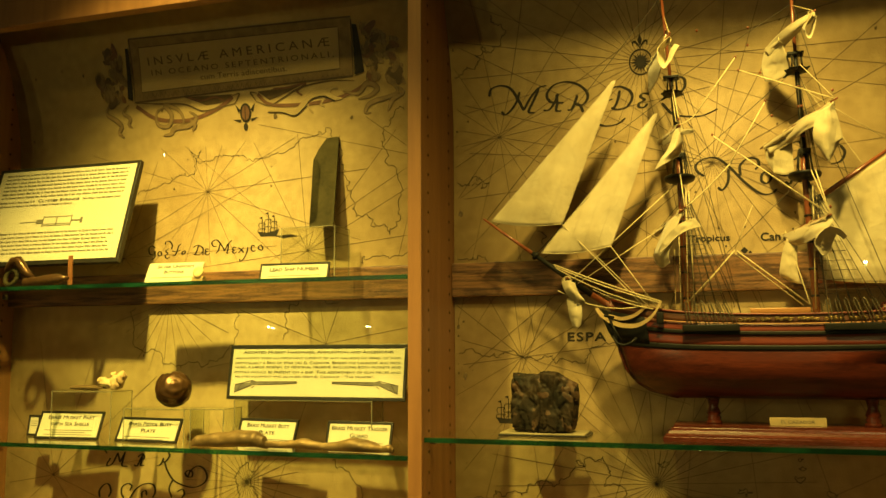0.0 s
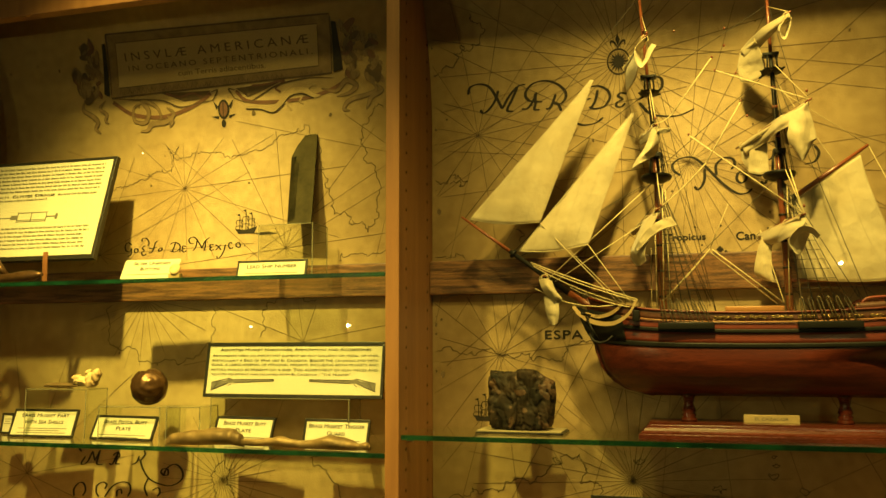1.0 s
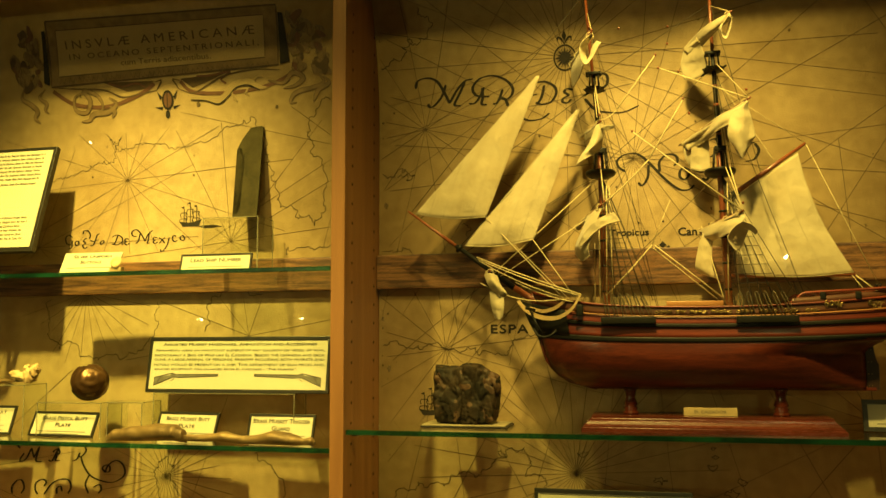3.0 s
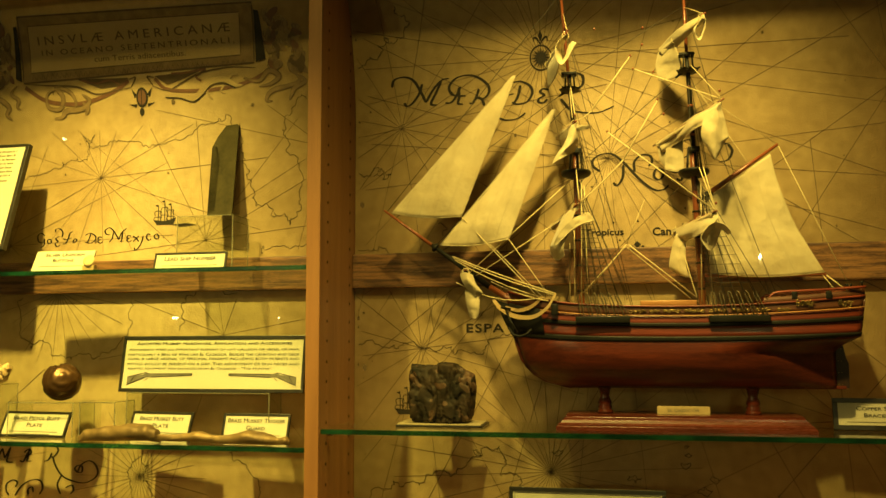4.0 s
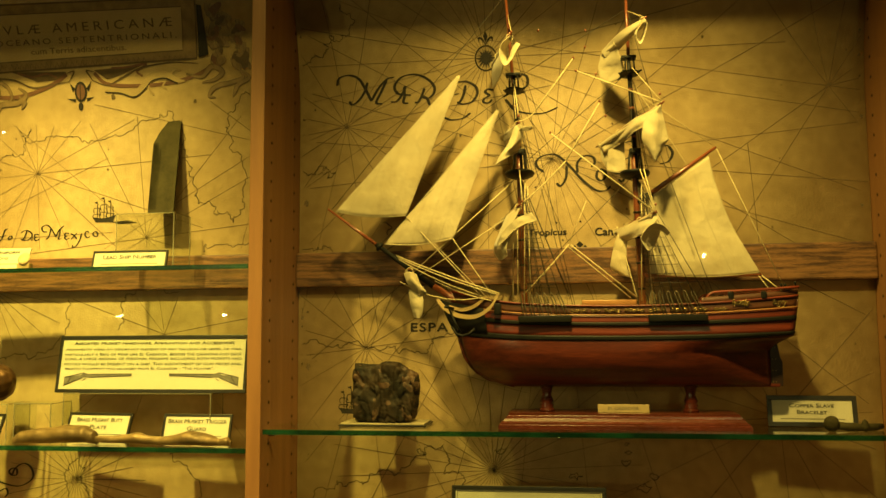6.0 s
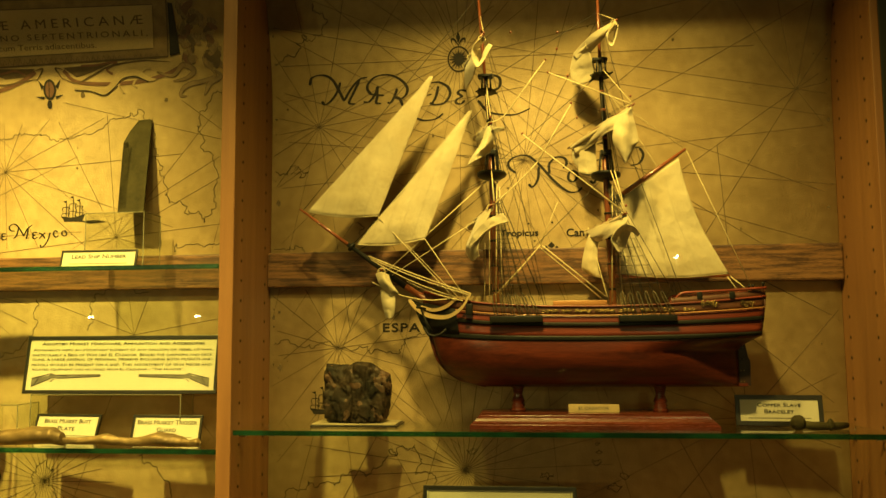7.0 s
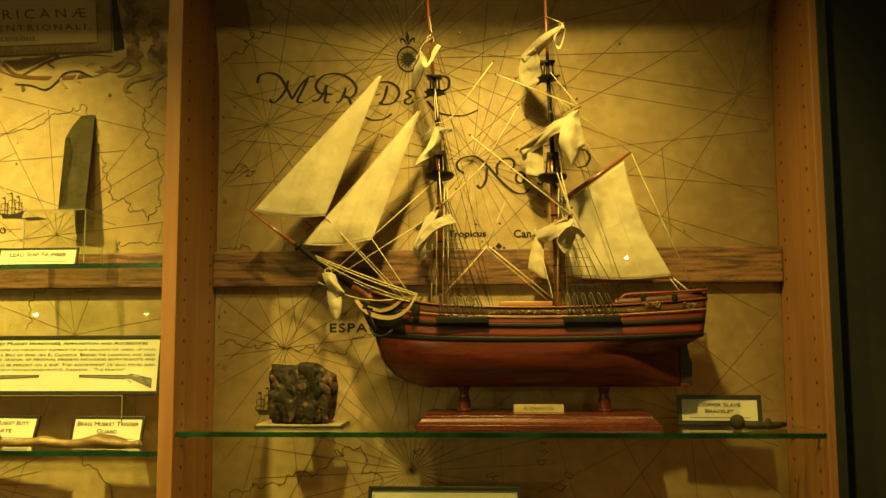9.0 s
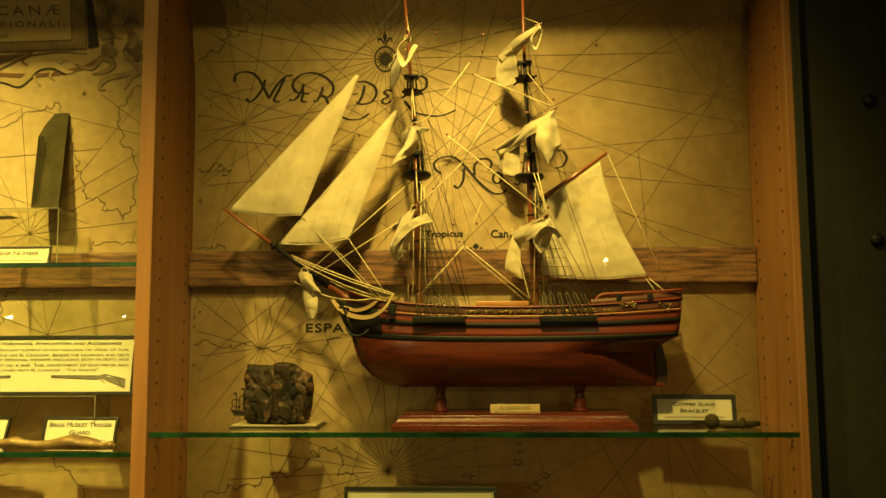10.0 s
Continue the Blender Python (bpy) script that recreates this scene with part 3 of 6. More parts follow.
# swags, snakes, lizard and turtle below the frame
swag = part("swag", ribbon(smooth_line([(-0.673, 2.045), (-0.63, 2.018), (-0.575, 2.008), (-0.53, 2.012), (-0.48, 2.028), (-0.45, 2.045)]), 0.0075, lift=0.0010), M_RUST, cart, "rust-red ribbon swags")
for pts, w in (([(-0.395, 2.045), (-0.37, 2.024), (-0.31, 2.018), (-0.25, 2.020), (-0.20, 2.030), (-0.165, 2.045)], 0.0065),
               ([(-0.36, 2.052), (-0.33, 2.052), (-0.29, 2.056), (-0.31, 2.044), (-0.30, 2.035)], 0.004),
               ([(-0.55, 2.052), (-0.52, 2.044), (-0.49, 2.048), (-0.47, 2.040)], 0.004)):
    part("swag", ribbon(smooth_line(pts), w, lift=0.0011), M_RUST, cart)
bm = bmesh.new()
for pts in ([(-0.675, 2.052), (-0.62, 2.046), (-0.56, 2.040), (-0.52, 2.024), (-0.48, 2.028), (-0.445, 2.032)],
            [(-0.40, 2.032), (-0.37, 2.022), (-0.34, 2.034), (-0.30, 2.050), (-0.24, 2.056), (-0.19, 2.052)],
            [(-0.45, 2.047), (-0.435, 2.050), (-0.44, 2.040), (-0.448, 2.030)], [(-0.395, 2.047), (-0.41, 2.050), (-0.404, 2.040), (-0.398, 2.030)]):
    ribbon(smooth_line(pts), 0.0032, bm, 0.0013, True)
blot([(-0.56, 2.054), (-0.45, 2.050), (-0.47, 2.036), (-0.51, 2.034)], bm, 0.0009)
blot([(-0.395, 2.050), (-0.30, 2.054), (-0.34, 2.040), (-0.37, 2.032)], bm, 0.0009)
part("swag_outline", bm, M_BROWN, cart)
for pts, w in (([(-0.738, 2.055), (-0.745, 2.035), (-0.725, 2.022), (-0.712, 2.008), (-0.718, 1.995), (-0.706, 1.984)], 0.008),
               ([(-0.690, 2.050), (-0.705, 2.035), (-0.690, 2.022), (-0.694, 2.010), (-0.686, 2.003)], 0.006),
               ([(-0.600, 2.040), (-0.625, 2.030), (-0.625, 2.005), (-0.600, 2.000), (-0.592, 2.022), (-0.605, 2.042), (-0.575, 2.030), (-0.565, 2.005), (-0.59, 1.998)], 0.007),
               ([(-0.55, 2.025), (-0.535, 2.012), (-0.552, 1.998), (-0.585, 1.995), (-0.595, 1.984), (-0.613, 1.982)], 0.009),
               ([(-0.55, 2.010), (-0.540, 1.998), (-0.545, 1.985)], 0.008),
               ([(-0.215, 2.035), (-0.185, 2.028), (-0.165, 2.045), (-0.145, 2.035), (-0.160, 2.022), (-0.185, 2.018)], 0.008),
               ([(-0.120, 2.045), (-0.105, 2.025), (-0.130, 2.015), (-0.150, 2.012), (-0.165, 2.005), (-0.172, 1.992), (-0.160, 1.990)], 0.007),
               ([(-0.105, 2.035), (-0.095, 2.022), (-0.115, 2.012), (-0.122, 2.000), (-0.127, 1.990)], 0.007)):
    line = smooth_line(pts, 8)
    snake = part("scroll_tail", ribbon(line, w, lift=0.0016, taper=True), M_TAN, cart)
    edge = ribbon(line, w * 1.35, lift=0.0014, taper=True)
    part("outline", edge, M_BROWN, snake)
liz = bmesh.new()
ribbon(smooth_line([(-0.375, 2.012), (-0.345, 2.010), (-0.318, 2.004), (-0.300, 2.015), (-0.283, 2.032), (-0.255, 2.036), (-0.232, 2.024), (-0.218, 2.022)]), 0.013, liz, 0.0018, True)
for pts in ([(-0.290, 2.018), (-0.285, 2.006), (-0.279, 2.000)], [(-0.255, 2.025), (-0.262, 2.014), (-0.254, 2.010)], [(-0.245, 2.036), (-0.235, 2.044), (-0.225, 2.042)]):
    ribbon(pts, 0.004, liz, 0.0018)
part("printed_lizard", liz, M_PAPER, cart, "pale lizard")
part("lizard_outline", ribbon(smooth_line([(-0.375, 2.009), (-0.345, 2.006), (-0.318, 1.998), (-0.298, 2.010), (-0.280, 2.026), (-0.255, 2.028), (-0.232, 2.018)]), 0.002, lift=0.0019), M_INK, cart)
tur = bmesh.new()
blot(oval(-0.424, 2.012, 0.0125, 0.019), tur, 0.0012)
for pts in ([(-0.435, 2.018), (-0.446, 2.030), (-0.440, 2.012)], [(-0.413, 2.018), (-0.402, 2.030), (-0.408, 2.012)], [(-0.434, 2.000), (-0.452, 2.000), (-0.436, 1.994)],
            [(-0.413, 2.000), (-0.397, 2.002), (-0.412, 1.994)], oval(-0.425, 1.985, 0.005, 0.008, n=10)):
    blot(pts, tur, 0.0012)
turtle = part("printed_turtle", tur, M_INK, map_l, "dark inked sea turtle")
part("shell_plates", blot(oval(-0.424, 2.012, 0.0085, 0.0145), lift=0.0018), M_RUST, turtle)
part("shell_seams", ribbon([(-0.424, 2.026), (-0.4245, 2.012), (-0.425, 1.998)], 0.0016, lift=0.0024), M_INK, turtle)

# sea names
def pen(bm, pts, width):
    """A broad-nib pen stroke: thick when it runs down to the right, thin when it runs up."""
    line = smooth_line(pts, 7)
    n, rows = len(line), []
    for i, (x, z) in enumerate(line):
        a, b = line[max(i - 1, 0)], line[min(i + 1, n - 1)]
        dx, dz = b[0] - a[0], b[1] - a[1]
        s = math.hypot(dx, dz) or 1
        slope = abs(math.sin(math.atan2(dz, dx) - radians(12)))
        w = width / 2 * (0.34 + 0.66 * slope) * (0.55 if i in (0, n - 1) else 1)
        rows.append([bm.verts.new(on_map(x - dz / s * w * k, z + dx / s * w * k, 0.0008)) for k in (-1, 1)])
    for q, w in zip(rows, rows[1:]):
        bm.faces.new((q[0], q[1], w[1], w[0]))


bm = bmesh.new()                                      # "Golfo De Mexjco."
pen(bm, [(-0.626, 1.753), (-0.634, 1.758), (-0.641, 1.753), (-0.639, 1.742), (-0.629, 1.740), (-0.627, 1.747), (-0.627, 1.735), (-0.634, 1.730)], 0.0030)
pen(bm, [(-0.617, 1.746), (-0.620, 1.742), (-0.617, 1.737), (-0.612, 1.739), (-0.612, 1.744), (-0.617, 1.746)], 0.0030)
pen(bm, [(-0.603, 1.759), (-0.602, 1.765), (-0.593, 1.765), (-0.587, 1.757), (-0.589, 1.749)], 0.0030)
pen(bm, [(-0.595, 1.751), (-0.602, 1.746), (-0.597, 1.741), (-0.603, 1.737), (-0.599, 1.731), (-0.592, 1.734)], 0.0030)
pen(bm, [(-0.566, 1.759), (-0.572, 1.756), (-0.575, 1.747), (-0.580, 1.737), (-0.587, 1.736)], 0.0030)
pen(bm, [(-0.587, 1.746), (-0.578, 1.744), (-0.568, 1.747)], 0.0030)
pen(bm, [(-0.560, 1.745), (-0.564, 1.742), (-0.563, 1.738), (-0.558, 1.740), (-0.557, 1.744), (-0.560, 1.745)], 0.0030)
pen(bm, [(-0.539, 1.751), (-0.529, 1.755), (-0.518, 1.750), (-0.517, 1.742), (-0.527, 1.736), (-0.539, 1.738)], 0.0030)
pen(bm, [(-0.527, 1.754), (-0.530, 1.745), (-0.534, 1.737)], 0.0030)
pen(bm, [(-0.503, 1.746), (-0.510, 1.747), (-0.511, 1.742), (-0.506, 1.742), (-0.512, 1.739), (-0.507, 1.735), (-0.501, 1.738)], 0.0030)
pen(bm, [(-0.486, 1.751), (-0.494, 1.752), (-0.497, 1.759), (-0.489, 1.764), (-0.481, 1.760), (-0.472, 1.748), (-0.468, 1.741)], 0.0030)
pen(bm, [(-0.479, 1.756), (-0.482, 1.743), (-0.488, 1.737)], 0.0030)
pen(bm, [(-0.468, 1.741), (-0.462, 1.754), (-0.452, 1.762)], 0.0030)
pen(bm, [(-0.460, 1.757), (-0.461, 1.744), (-0.463, 1.737), (-0.457, 1.738)], 0.0030)
pen(bm, [(-0.442, 1.747), (-0.449, 1.748), (-0.450, 1.743), (-0.446, 1.742), (-0.451, 1.740), (-0.447, 1.736), (-0.441, 1.739)], 0.0030)
pen(bm, [(-0.439, 1.747), (-0.432, 1.743), (-0.426, 1.736)], 0.0030)
pen(bm, [(-0.426, 1.747), (-0.432, 1.742), (-0.438, 1.736)], 0.0030)
pen(bm, [(-0.417, 1.747), (-0.420, 1.735), (-0.426, 1.725), (-0.433, 1.720), (-0.435, 1.725)], 0.0030)
pen(bm, [(-0.402, 1.748), (-0.408, 1.750), (-0.410, 1.743), (-0.405, 1.738), (-0.400, 1.741)], 0.0030)
pen(bm, [(-0.389, 1.750), (-0.394, 1.747), (-0.393, 1.742), (-0.387, 1.740), (-0.385, 1.745), (-0.389, 1.750)], 0.0030)
pen(bm, [(-0.376, 1.743), (-0.375, 1.742)], 0.0030)
part("sea_name", bm, M_INK, map_l, "black italic pen lettering")
bm = bmesh.new()                                      # "MAR" and the flourishes under it
pen(bm, [(-0.730, 1.353), (-0.723, 1.347)], 0.0042)
pen(bm, [(-0.714, 1.338), (-0.722, 1.327), (-0.721, 1.322), (-0.709, 1.328), (-0.698, 1.348)], 0.0042)
pen(bm, [(-0.698, 1.348), (-0.695, 1.339), (-0.692, 1.330)], 0.0042)
pen(bm, [(-0.692, 1.330), (-0.686, 1.341), (-0.680, 1.351)], 0.0042)
pen(bm, [(-0.681, 1.350), (-0.685, 1.336), (-0.687, 1.324), (-0.674, 1.323)], 0.0042)
pen(bm, [(-0.660, 1.326), (-0.652, 1.325), (-0.644, 1.339), (-0.638, 1.349)], 0.0042)
pen(bm, [(-0.650, 1.341), (-0.648, 1.344), (-0.640, 1.348), (-0.636, 1.341), (-0.644, 1.335)], 0.0042)
pen(bm, [(-0.641, 1.344), (-0.643, 1.332), (-0.644, 1.326), (-0.635, 1.326)], 0.0042)
pen(bm, [(-0.592, 1.342), (-0.598, 1.330), (-0.608, 1.326)], 0.0042)
pen(bm, [(-0.582, 1.353), (-0.579, 1.346), (-0.588, 1.335), (-0.594, 1.335)], 0.0042)
pen(bm, [(-0.590, 1.335), (-0.583, 1.318), (-0.568, 1.300), (-0.544, 1.291), (-0.521, 1.289), (-0.501, 1.298), (-0.495, 1.310), (-0.502, 1.324), (-0.516, 1.329), (-0.531, 1.320), (-0.537, 1.307)], 0.0042)
pen(bm, [(-0.537, 1.307), (-0.528, 1.309), (-0.528, 1.318), (-0.537, 1.320), (-0.543, 1.314), (-0.537, 1.307)], 0.0042)
pen(bm, [(-0.737, 1.261), (-0.738, 1.274), (-0.727, 1.286), (-0.716, 1.286), (-0.711, 1.273), (-0.717, 1.262)], 0.0042)
pen(bm, [(-0.667, 1.277), (-0.663, 1.286), (-0.672, 1.290), (-0.685, 1.283), (-0.686, 1.270), (-0.680, 1.262)], 0.0042)
pen(bm, [(-0.667, 1.262), (-0.652, 1.281), (-0.633, 1.291), (-0.614, 1.290), (-0.609, 1.277), (-0.615, 1.265)], 0.0042)
pen(bm, [(-0.639, 1.264), (-0.639, 1.274), (-0.631, 1.278), (-0.628, 1.269)], 0.0042)
pen(bm, [(-0.571, 1.267), (-0.578, 1.284), (-0.570, 1.302)], 0.0042)
pen(bm, [(-0.561, 1.279), (-0.548, 1.284), (-0.544, 1.275), (-0.550, 1.268)], 0.0042)
part("sea_name", bm, M_INK, map_l, "black italic pen lettering with flourishes")
bm = bmesh.new()                                      # "MAR DEL"
pen(bm, [(0.068, 2.000), (0.073, 2.013), (0.091, 2.017), (0.108, 2.010), (0.120, 1.991), (0.130, 1.970)], 0.0052)
pen(bm, [(0.124, 2.003), (0.117, 1.985), (0.105, 1.970), (0.095, 1.965), (0.090, 1.971)], 0.0052)
pen(bm, [(0.130, 1.970), (0.143, 1.991), (0.159, 2.007), (0.173, 2.010)], 0.0052)
pen(bm, [(0.159, 2.006), (0.148, 1.985), (0.139, 1.967), (0.150, 1.964)], 0.0052)
pen(bm, [(0.178, 1.981), (0.173, 1.988), (0.174, 1.998), (0.187, 2.010), (0.209, 2.013), (0.230, 2.005), (0.243, 1.991), (0.242, 1.978), (0.232, 1.970), (0.221, 1.973)], 0.0052)
pen(bm, [(0.193, 1.994), (0.185, 1.978), (0.175, 1.967), (0.165, 1.967)], 0.0052)
pen(bm, [(0.190, 1.993), (0.190, 1.976), (0.188, 1.965), (0.197, 1.963)], 0.0052)
pen(bm, [(0.175, 1.986), (0.180, 1.980), (0.202, 1.977)], 0.0052)
pen(bm, [(0.226, 1.988), (0.220, 1.973), (0.214, 1.964), (0.208, 1.964)], 0.0052)
pen(bm, [(0.221, 1.974), (0.230, 1.970), (0.235, 1.958)], 0.0052)
pen(bm, [(0.299, 1.990), (0.294, 1.971), (0.287, 1.959)], 0.0052)
pen(bm, [(0.278, 1.974), (0.287, 1.976)], 0.0052)
pen(bm, [(0.286, 1.996), (0.301, 1.996), (0.316, 1.987), (0.319, 1.974), (0.309, 1.960), (0.294, 1.957), (0.283, 1.961)], 0.0052)
pen(bm, [(0.259, 1.935), (0.273, 1.930), (0.293, 1.932), (0.307, 1.941)], 0.0052)
pen(bm, [(0.348, 1.979), (0.338, 1.981), (0.333, 1.976), (0.340, 1.970), (0.331, 1.965), (0.330, 1.959), (0.338, 1.957), (0.345, 1.963)], 0.0052)
pen(bm, [(0.368, 1.962), (0.385, 1.942), (0.411, 1.935), (0.434, 1.935), (0.458, 1.944)], 0.0052)
pen(bm, [(0.395, 2.005), (0.406, 1.999), (0.406, 1.985), (0.395, 1.976)], 0.0052)
part("sea_name", bm, M_INK, map_r, "black swash pen lettering")
bm = bmesh.new()                                      # "NORT"
pen(bm, [(0.432, 1.832), (0.421, 1.841), (0.420, 1.852), (0.433, 1.861), (0.453, 1.861), (0.473, 1.844), (0.496, 1.817), (0.519, 1.798), (0.535, 1.797), (0.544, 1.804)], 0.0048)
pen(bm, [(0.453, 1.812), (0.460, 1.807), (0.469, 1.820), (0.471, 1.842)], 0.0048)
pen(bm, [(0.489, 1.829), (0.489, 1.846), (0.501, 1.857), (0.515, 1.855), (0.518, 1.845), (0.512, 1.838)], 0.0048)
pen(bm, [(0.528, 1.834), (0.535, 1.829), (0.535, 1.820), (0.528, 1.814), (0.521, 1.819), (0.522, 1.829), (0.528, 1.834)], 0.0048)
pen(bm, [(0.544, 1.830), (0.558, 1.825), (0.568, 1.831)], 0.0048)
pen(bm, [(0.557, 1.815), (0.563, 1.811), (0.567, 1.817)], 0.0048)
pen(bm, [(0.569, 1.878), (0.581, 1.879), (0.584, 1.867), (0.576, 1.853), (0.568, 1.849)], 0.0048)
pen(bm, [(0.641, 1.869), (0.647, 1.857), (0.640, 1.843), (0.625, 1.839)], 0.0048)
pen(bm, [(0.631, 1.870), (0.641, 1.870)], 0.0048)
part("sea_name", bm, M_INK, map_r, "black swash pen lettering")
lettering("Tropicus", 0.064, M_INK, None, map_r, warp=map_print(0.436, 1.7265), height=0.014, fat=0.0006)
lettering("Canc", 0.038, M_INK, None, map_r, warp=map_print(0.535, 1.727), height=0.013, fat=0.0006)
lettering("ESPA", 0.064, M_INK, None, map_r, warp=map_print(0.232, 1.569), height=0.0145, spacing=1.15, fat=0.0006)
bm = bmesh.new()
for x, z, s in ((0.490, 1.706, 0.006), (0.481, 1.7025, 0.003), (0.499, 1.7025, 0.003), (0.452, 1.744, 0.002), (0.492, 1.745, 0.0022), (0.565, 1.738, 0.002), (0.462, 1.714, 0.002)):
    blot([(x - s, z), (x, z + s), (x + s, z), (x, z - s)], bm)
part("diamond_marks", bm, M_INK, map_r)

# compass rose
bm = bmesh.new()
cx, cz, cr = 0.336, 2.034, 0.0185
ring = oval(cx, cz, cr, cr * 1.12, n=28)
ribbon(ring + ring[:1], 0.0024, bm, 0.0010)
blot(oval(cx, cz, cr * 0.16, cr * 0.18, n=16), bm, 0.0014)
for k in range(16):
    a, r = k * math.tau / 16, cr * (1.0 if k % 2 == 0 else 0.88)
    for s in (-0.24, 0.24):
        vs = [bm.verts.new(on_map(*q, 0.0013)) for q in ((cx, cz), (cx + r * 0.42 * math.cos(a + s), cz + r * 0.46 * math.sin(a + s)), (cx + r * math.cos(a), cz + r * 1.12 * math.sin(a)))]
        bm.faces.new(vs)
blot([(cx - 0.004, cz + 0.036), (cx, cz + 0.046), (cx + 0.004, cz + 0.036), (cx, cz + 0.026)], bm, 0.0011)
for s in (-1, 1):
    ribbon(smooth_line([(cx, cz + 0.022), (cx + s * 0.005, cz + 0.031), (cx + s * 0.011, cz + 0.034), (cx + s * 0.012, cz + 0.027)]), 0.0034, bm, 0.0011, True)
part("compass_rose", bm, M_INK, map_r, "black inked compass rose with a lily point")


def printed_ship(x, z, s, parent):
    bm = bmesh.new()
    blot([(x - 0.022 * s, z + 0.010 * s), (x - 0.016 * s, z), (x + 0.018 * s, z), (x + 0.024 * s, z + 0.014 * s), (x + 0.010 * s, z + 0.009 * s), (x - 0.010 * s, z + 0.007 * s)], bm)
    for dx, h in ((-0.013, 0.034), (0.0, 0.042), (0.013, 0.036)):
        ribbon([(x + dx * s, z), (x + dx * s, z + h * s)], 0.0016 * s, bm)
        for k in (0.45, 0.78):
            w = 0.007 * s * (1.25 - k * 0.5)
            ribbon(smooth_line([(x + dx * s - w, z + h * k * s), (x + dx * s - w * 1.3, z + h * (k - 0.13) * s), (x + dx * s - w, z + h * (k - 0.26) * s)]), 0.0013 * s, bm)
            ribbon([(x + dx * s - w, z + h * k * s), (x + dx * s + w, z + h * k * s)], 0.0013 * s, bm)
            ribbon(smooth_line([(x + dx * s + w, z + h * k * s), (x + dx * s + w * 0.6, z + h * (k - 0.13) * s), (x + dx * s + w, z + h * (k - 0.26) * s)]), 0.0016 * s, bm)
        blot([(x + dx * s, z + h * s), (x + dx * s - 0.007 * s, z + (h + 0.003) * s), (x + dx * s, z + (h + 0.005) * s)], bm)
    for k in range(5):
        ribbon([(x + (0.012 + k * 0.005) * s, z - 0.001 * k), (x + (0.05 + k * 0.004) * s, z + 0.002 - 0.001 * k)], 0.0008, bm)
    part("printed_ship", bm, M_INK, parent, "small inked sailing ship")


printed_ship(-0.374, 1.766, 1.0, map_l)
printed_ship(0.095, 1.422, 1.0, map_r)
for s, x, z, rx in ((map_l, -0.36, 2.0, 0.004), (map_l, -0.2, 1.985, 0.003), (map_r, 0.012, 1.79, 0.004), (map_r, 0.018, 1.502, 0.004), (map_r, 0.70, 2.05, 0.002)):
    part("water_stain", blot(oval(x, z, rx, rx * 1.4, wob=0.25)), M_FAINT, s)
rng = random.Random(17)
for sheet, x0, x1 in ((map_l, L0, L1), (map_r, R0, R1)):
    bm = bmesh.new()
    for k in range(46):
        r = rng.choice((0.0008, 0.0011, 0.0016, 0.0024))
        x = x0 + 0.01 + (x1 - x0 - 0.02) * rng.random()
        if rng.random() < 0.45:
            x = rng.choice((x0, x1)) + (0.004 + 0.03 * rng.random()) * (1 if x < (x0 + x1) / 2 else -1)
            x = min(max(x, x0 + 0.004), x1 - 0.004)
        blot(oval(x, rng.uniform(1.25, 2.15), r, r * rng.uniform(0.8, 1.8), n=8, wob=0.3), bm, 0.0005)
    part("foxing_spots", bm, M_FAINT, sheet, "small brown age spots", kind="stuff")

# ---- the model ship ----
CY = 0.085                                            # the ship's middle line
ship = thing("model_ship", "varnished wooden two-masted sailing ship model with cream cloth sails", "model ship", at=(0.55, CY, 1.476))


def spart(name, bm, mat, label="", smooth=True, parent=None):
    """A part of the ship, built in world places."""
    o = part(name, bm, mat, parent or ship, label, smooth)
    if parent is None:
        o.matrix_parent_inverse = Matrix.Translation((0.55, CY, 1.476)).inverted()
    return o


def lerp_table(t, table):
    for (a, va), (b, vb) in zip(table, table[1:]):
        if t <= b:
            k = (t - a) / (b - a)
            return va + (vb - va) * k
    return table[-1][1]


def hull_at(s, v, side, out=0.0):
    """A point of the hull: s from bow to stern, v from keel to rail."""
    x0 = lerp_table(v, ((0, 0.384), (0.03, 0.360), (0.1, 0.337), (0.2, 0.320), (0.33, 0.307), (0.5, 0.299), (0.7, 0.293), (1, 0.285)))
    x1 = lerp_table(v, ((0, 0.768), (0.45, 0.768), (0.52, 0.778), (0.60, 0.797), (1, 0.806)))
    x = x0 + (x1 - x0) * s
    top = 1.597 + 0.055 * (s - 0.52) ** 2 + (0.012 * (0.25 - s) ** 2 / 0.06 if s < 0.25 else 0)
    z = 1.476 + 0.121 * v + (top - 1.597) * v * v
    full = 1 - (1 - min(s / 0.34, 1)) ** 2.3
    fine = max(0.0, min(1, (v - 0.44) / 0.16))
    aft = 1 - (1 - 0.70 * fine) * max(0, (s - 0.55) / 0.45) ** (2.2 + 2 * fine)
    bilge = min(1, v / (0.50 + 0.18 * (1 - full)))
    sect = (1 - (1 - bilge) ** 2.3) ** 0.62
    tumble = 1 - 0.09 * max(0, (v - 0.6) / 0.4) ** 1.5
    b = 0.051 * full ** 0.75 * aft * sect * tumble
    return Vector((x, CY - side * (b + out + 0.0015), z))


def strake(name, v0, v1, mat, out=0.0, label="", rows=3, s0=0.0, s1=1.0, sides=(1, -1)):
    bm = bmesh.new()
    for side in sides:
        one = grid(lambda u, w: hull_at(s0 + (s1 - s0) * u, v0 + (v1 - v0) * w, side, out), 64, rows)
        bmesh.ops.recalc_face_normals(one, faces=one.faces)
        bmesh.ops.solidify(one, geom=one.faces[:], thickness=0.0016)
        merge(bm, one)
    return spart(name, bm, mat, label)


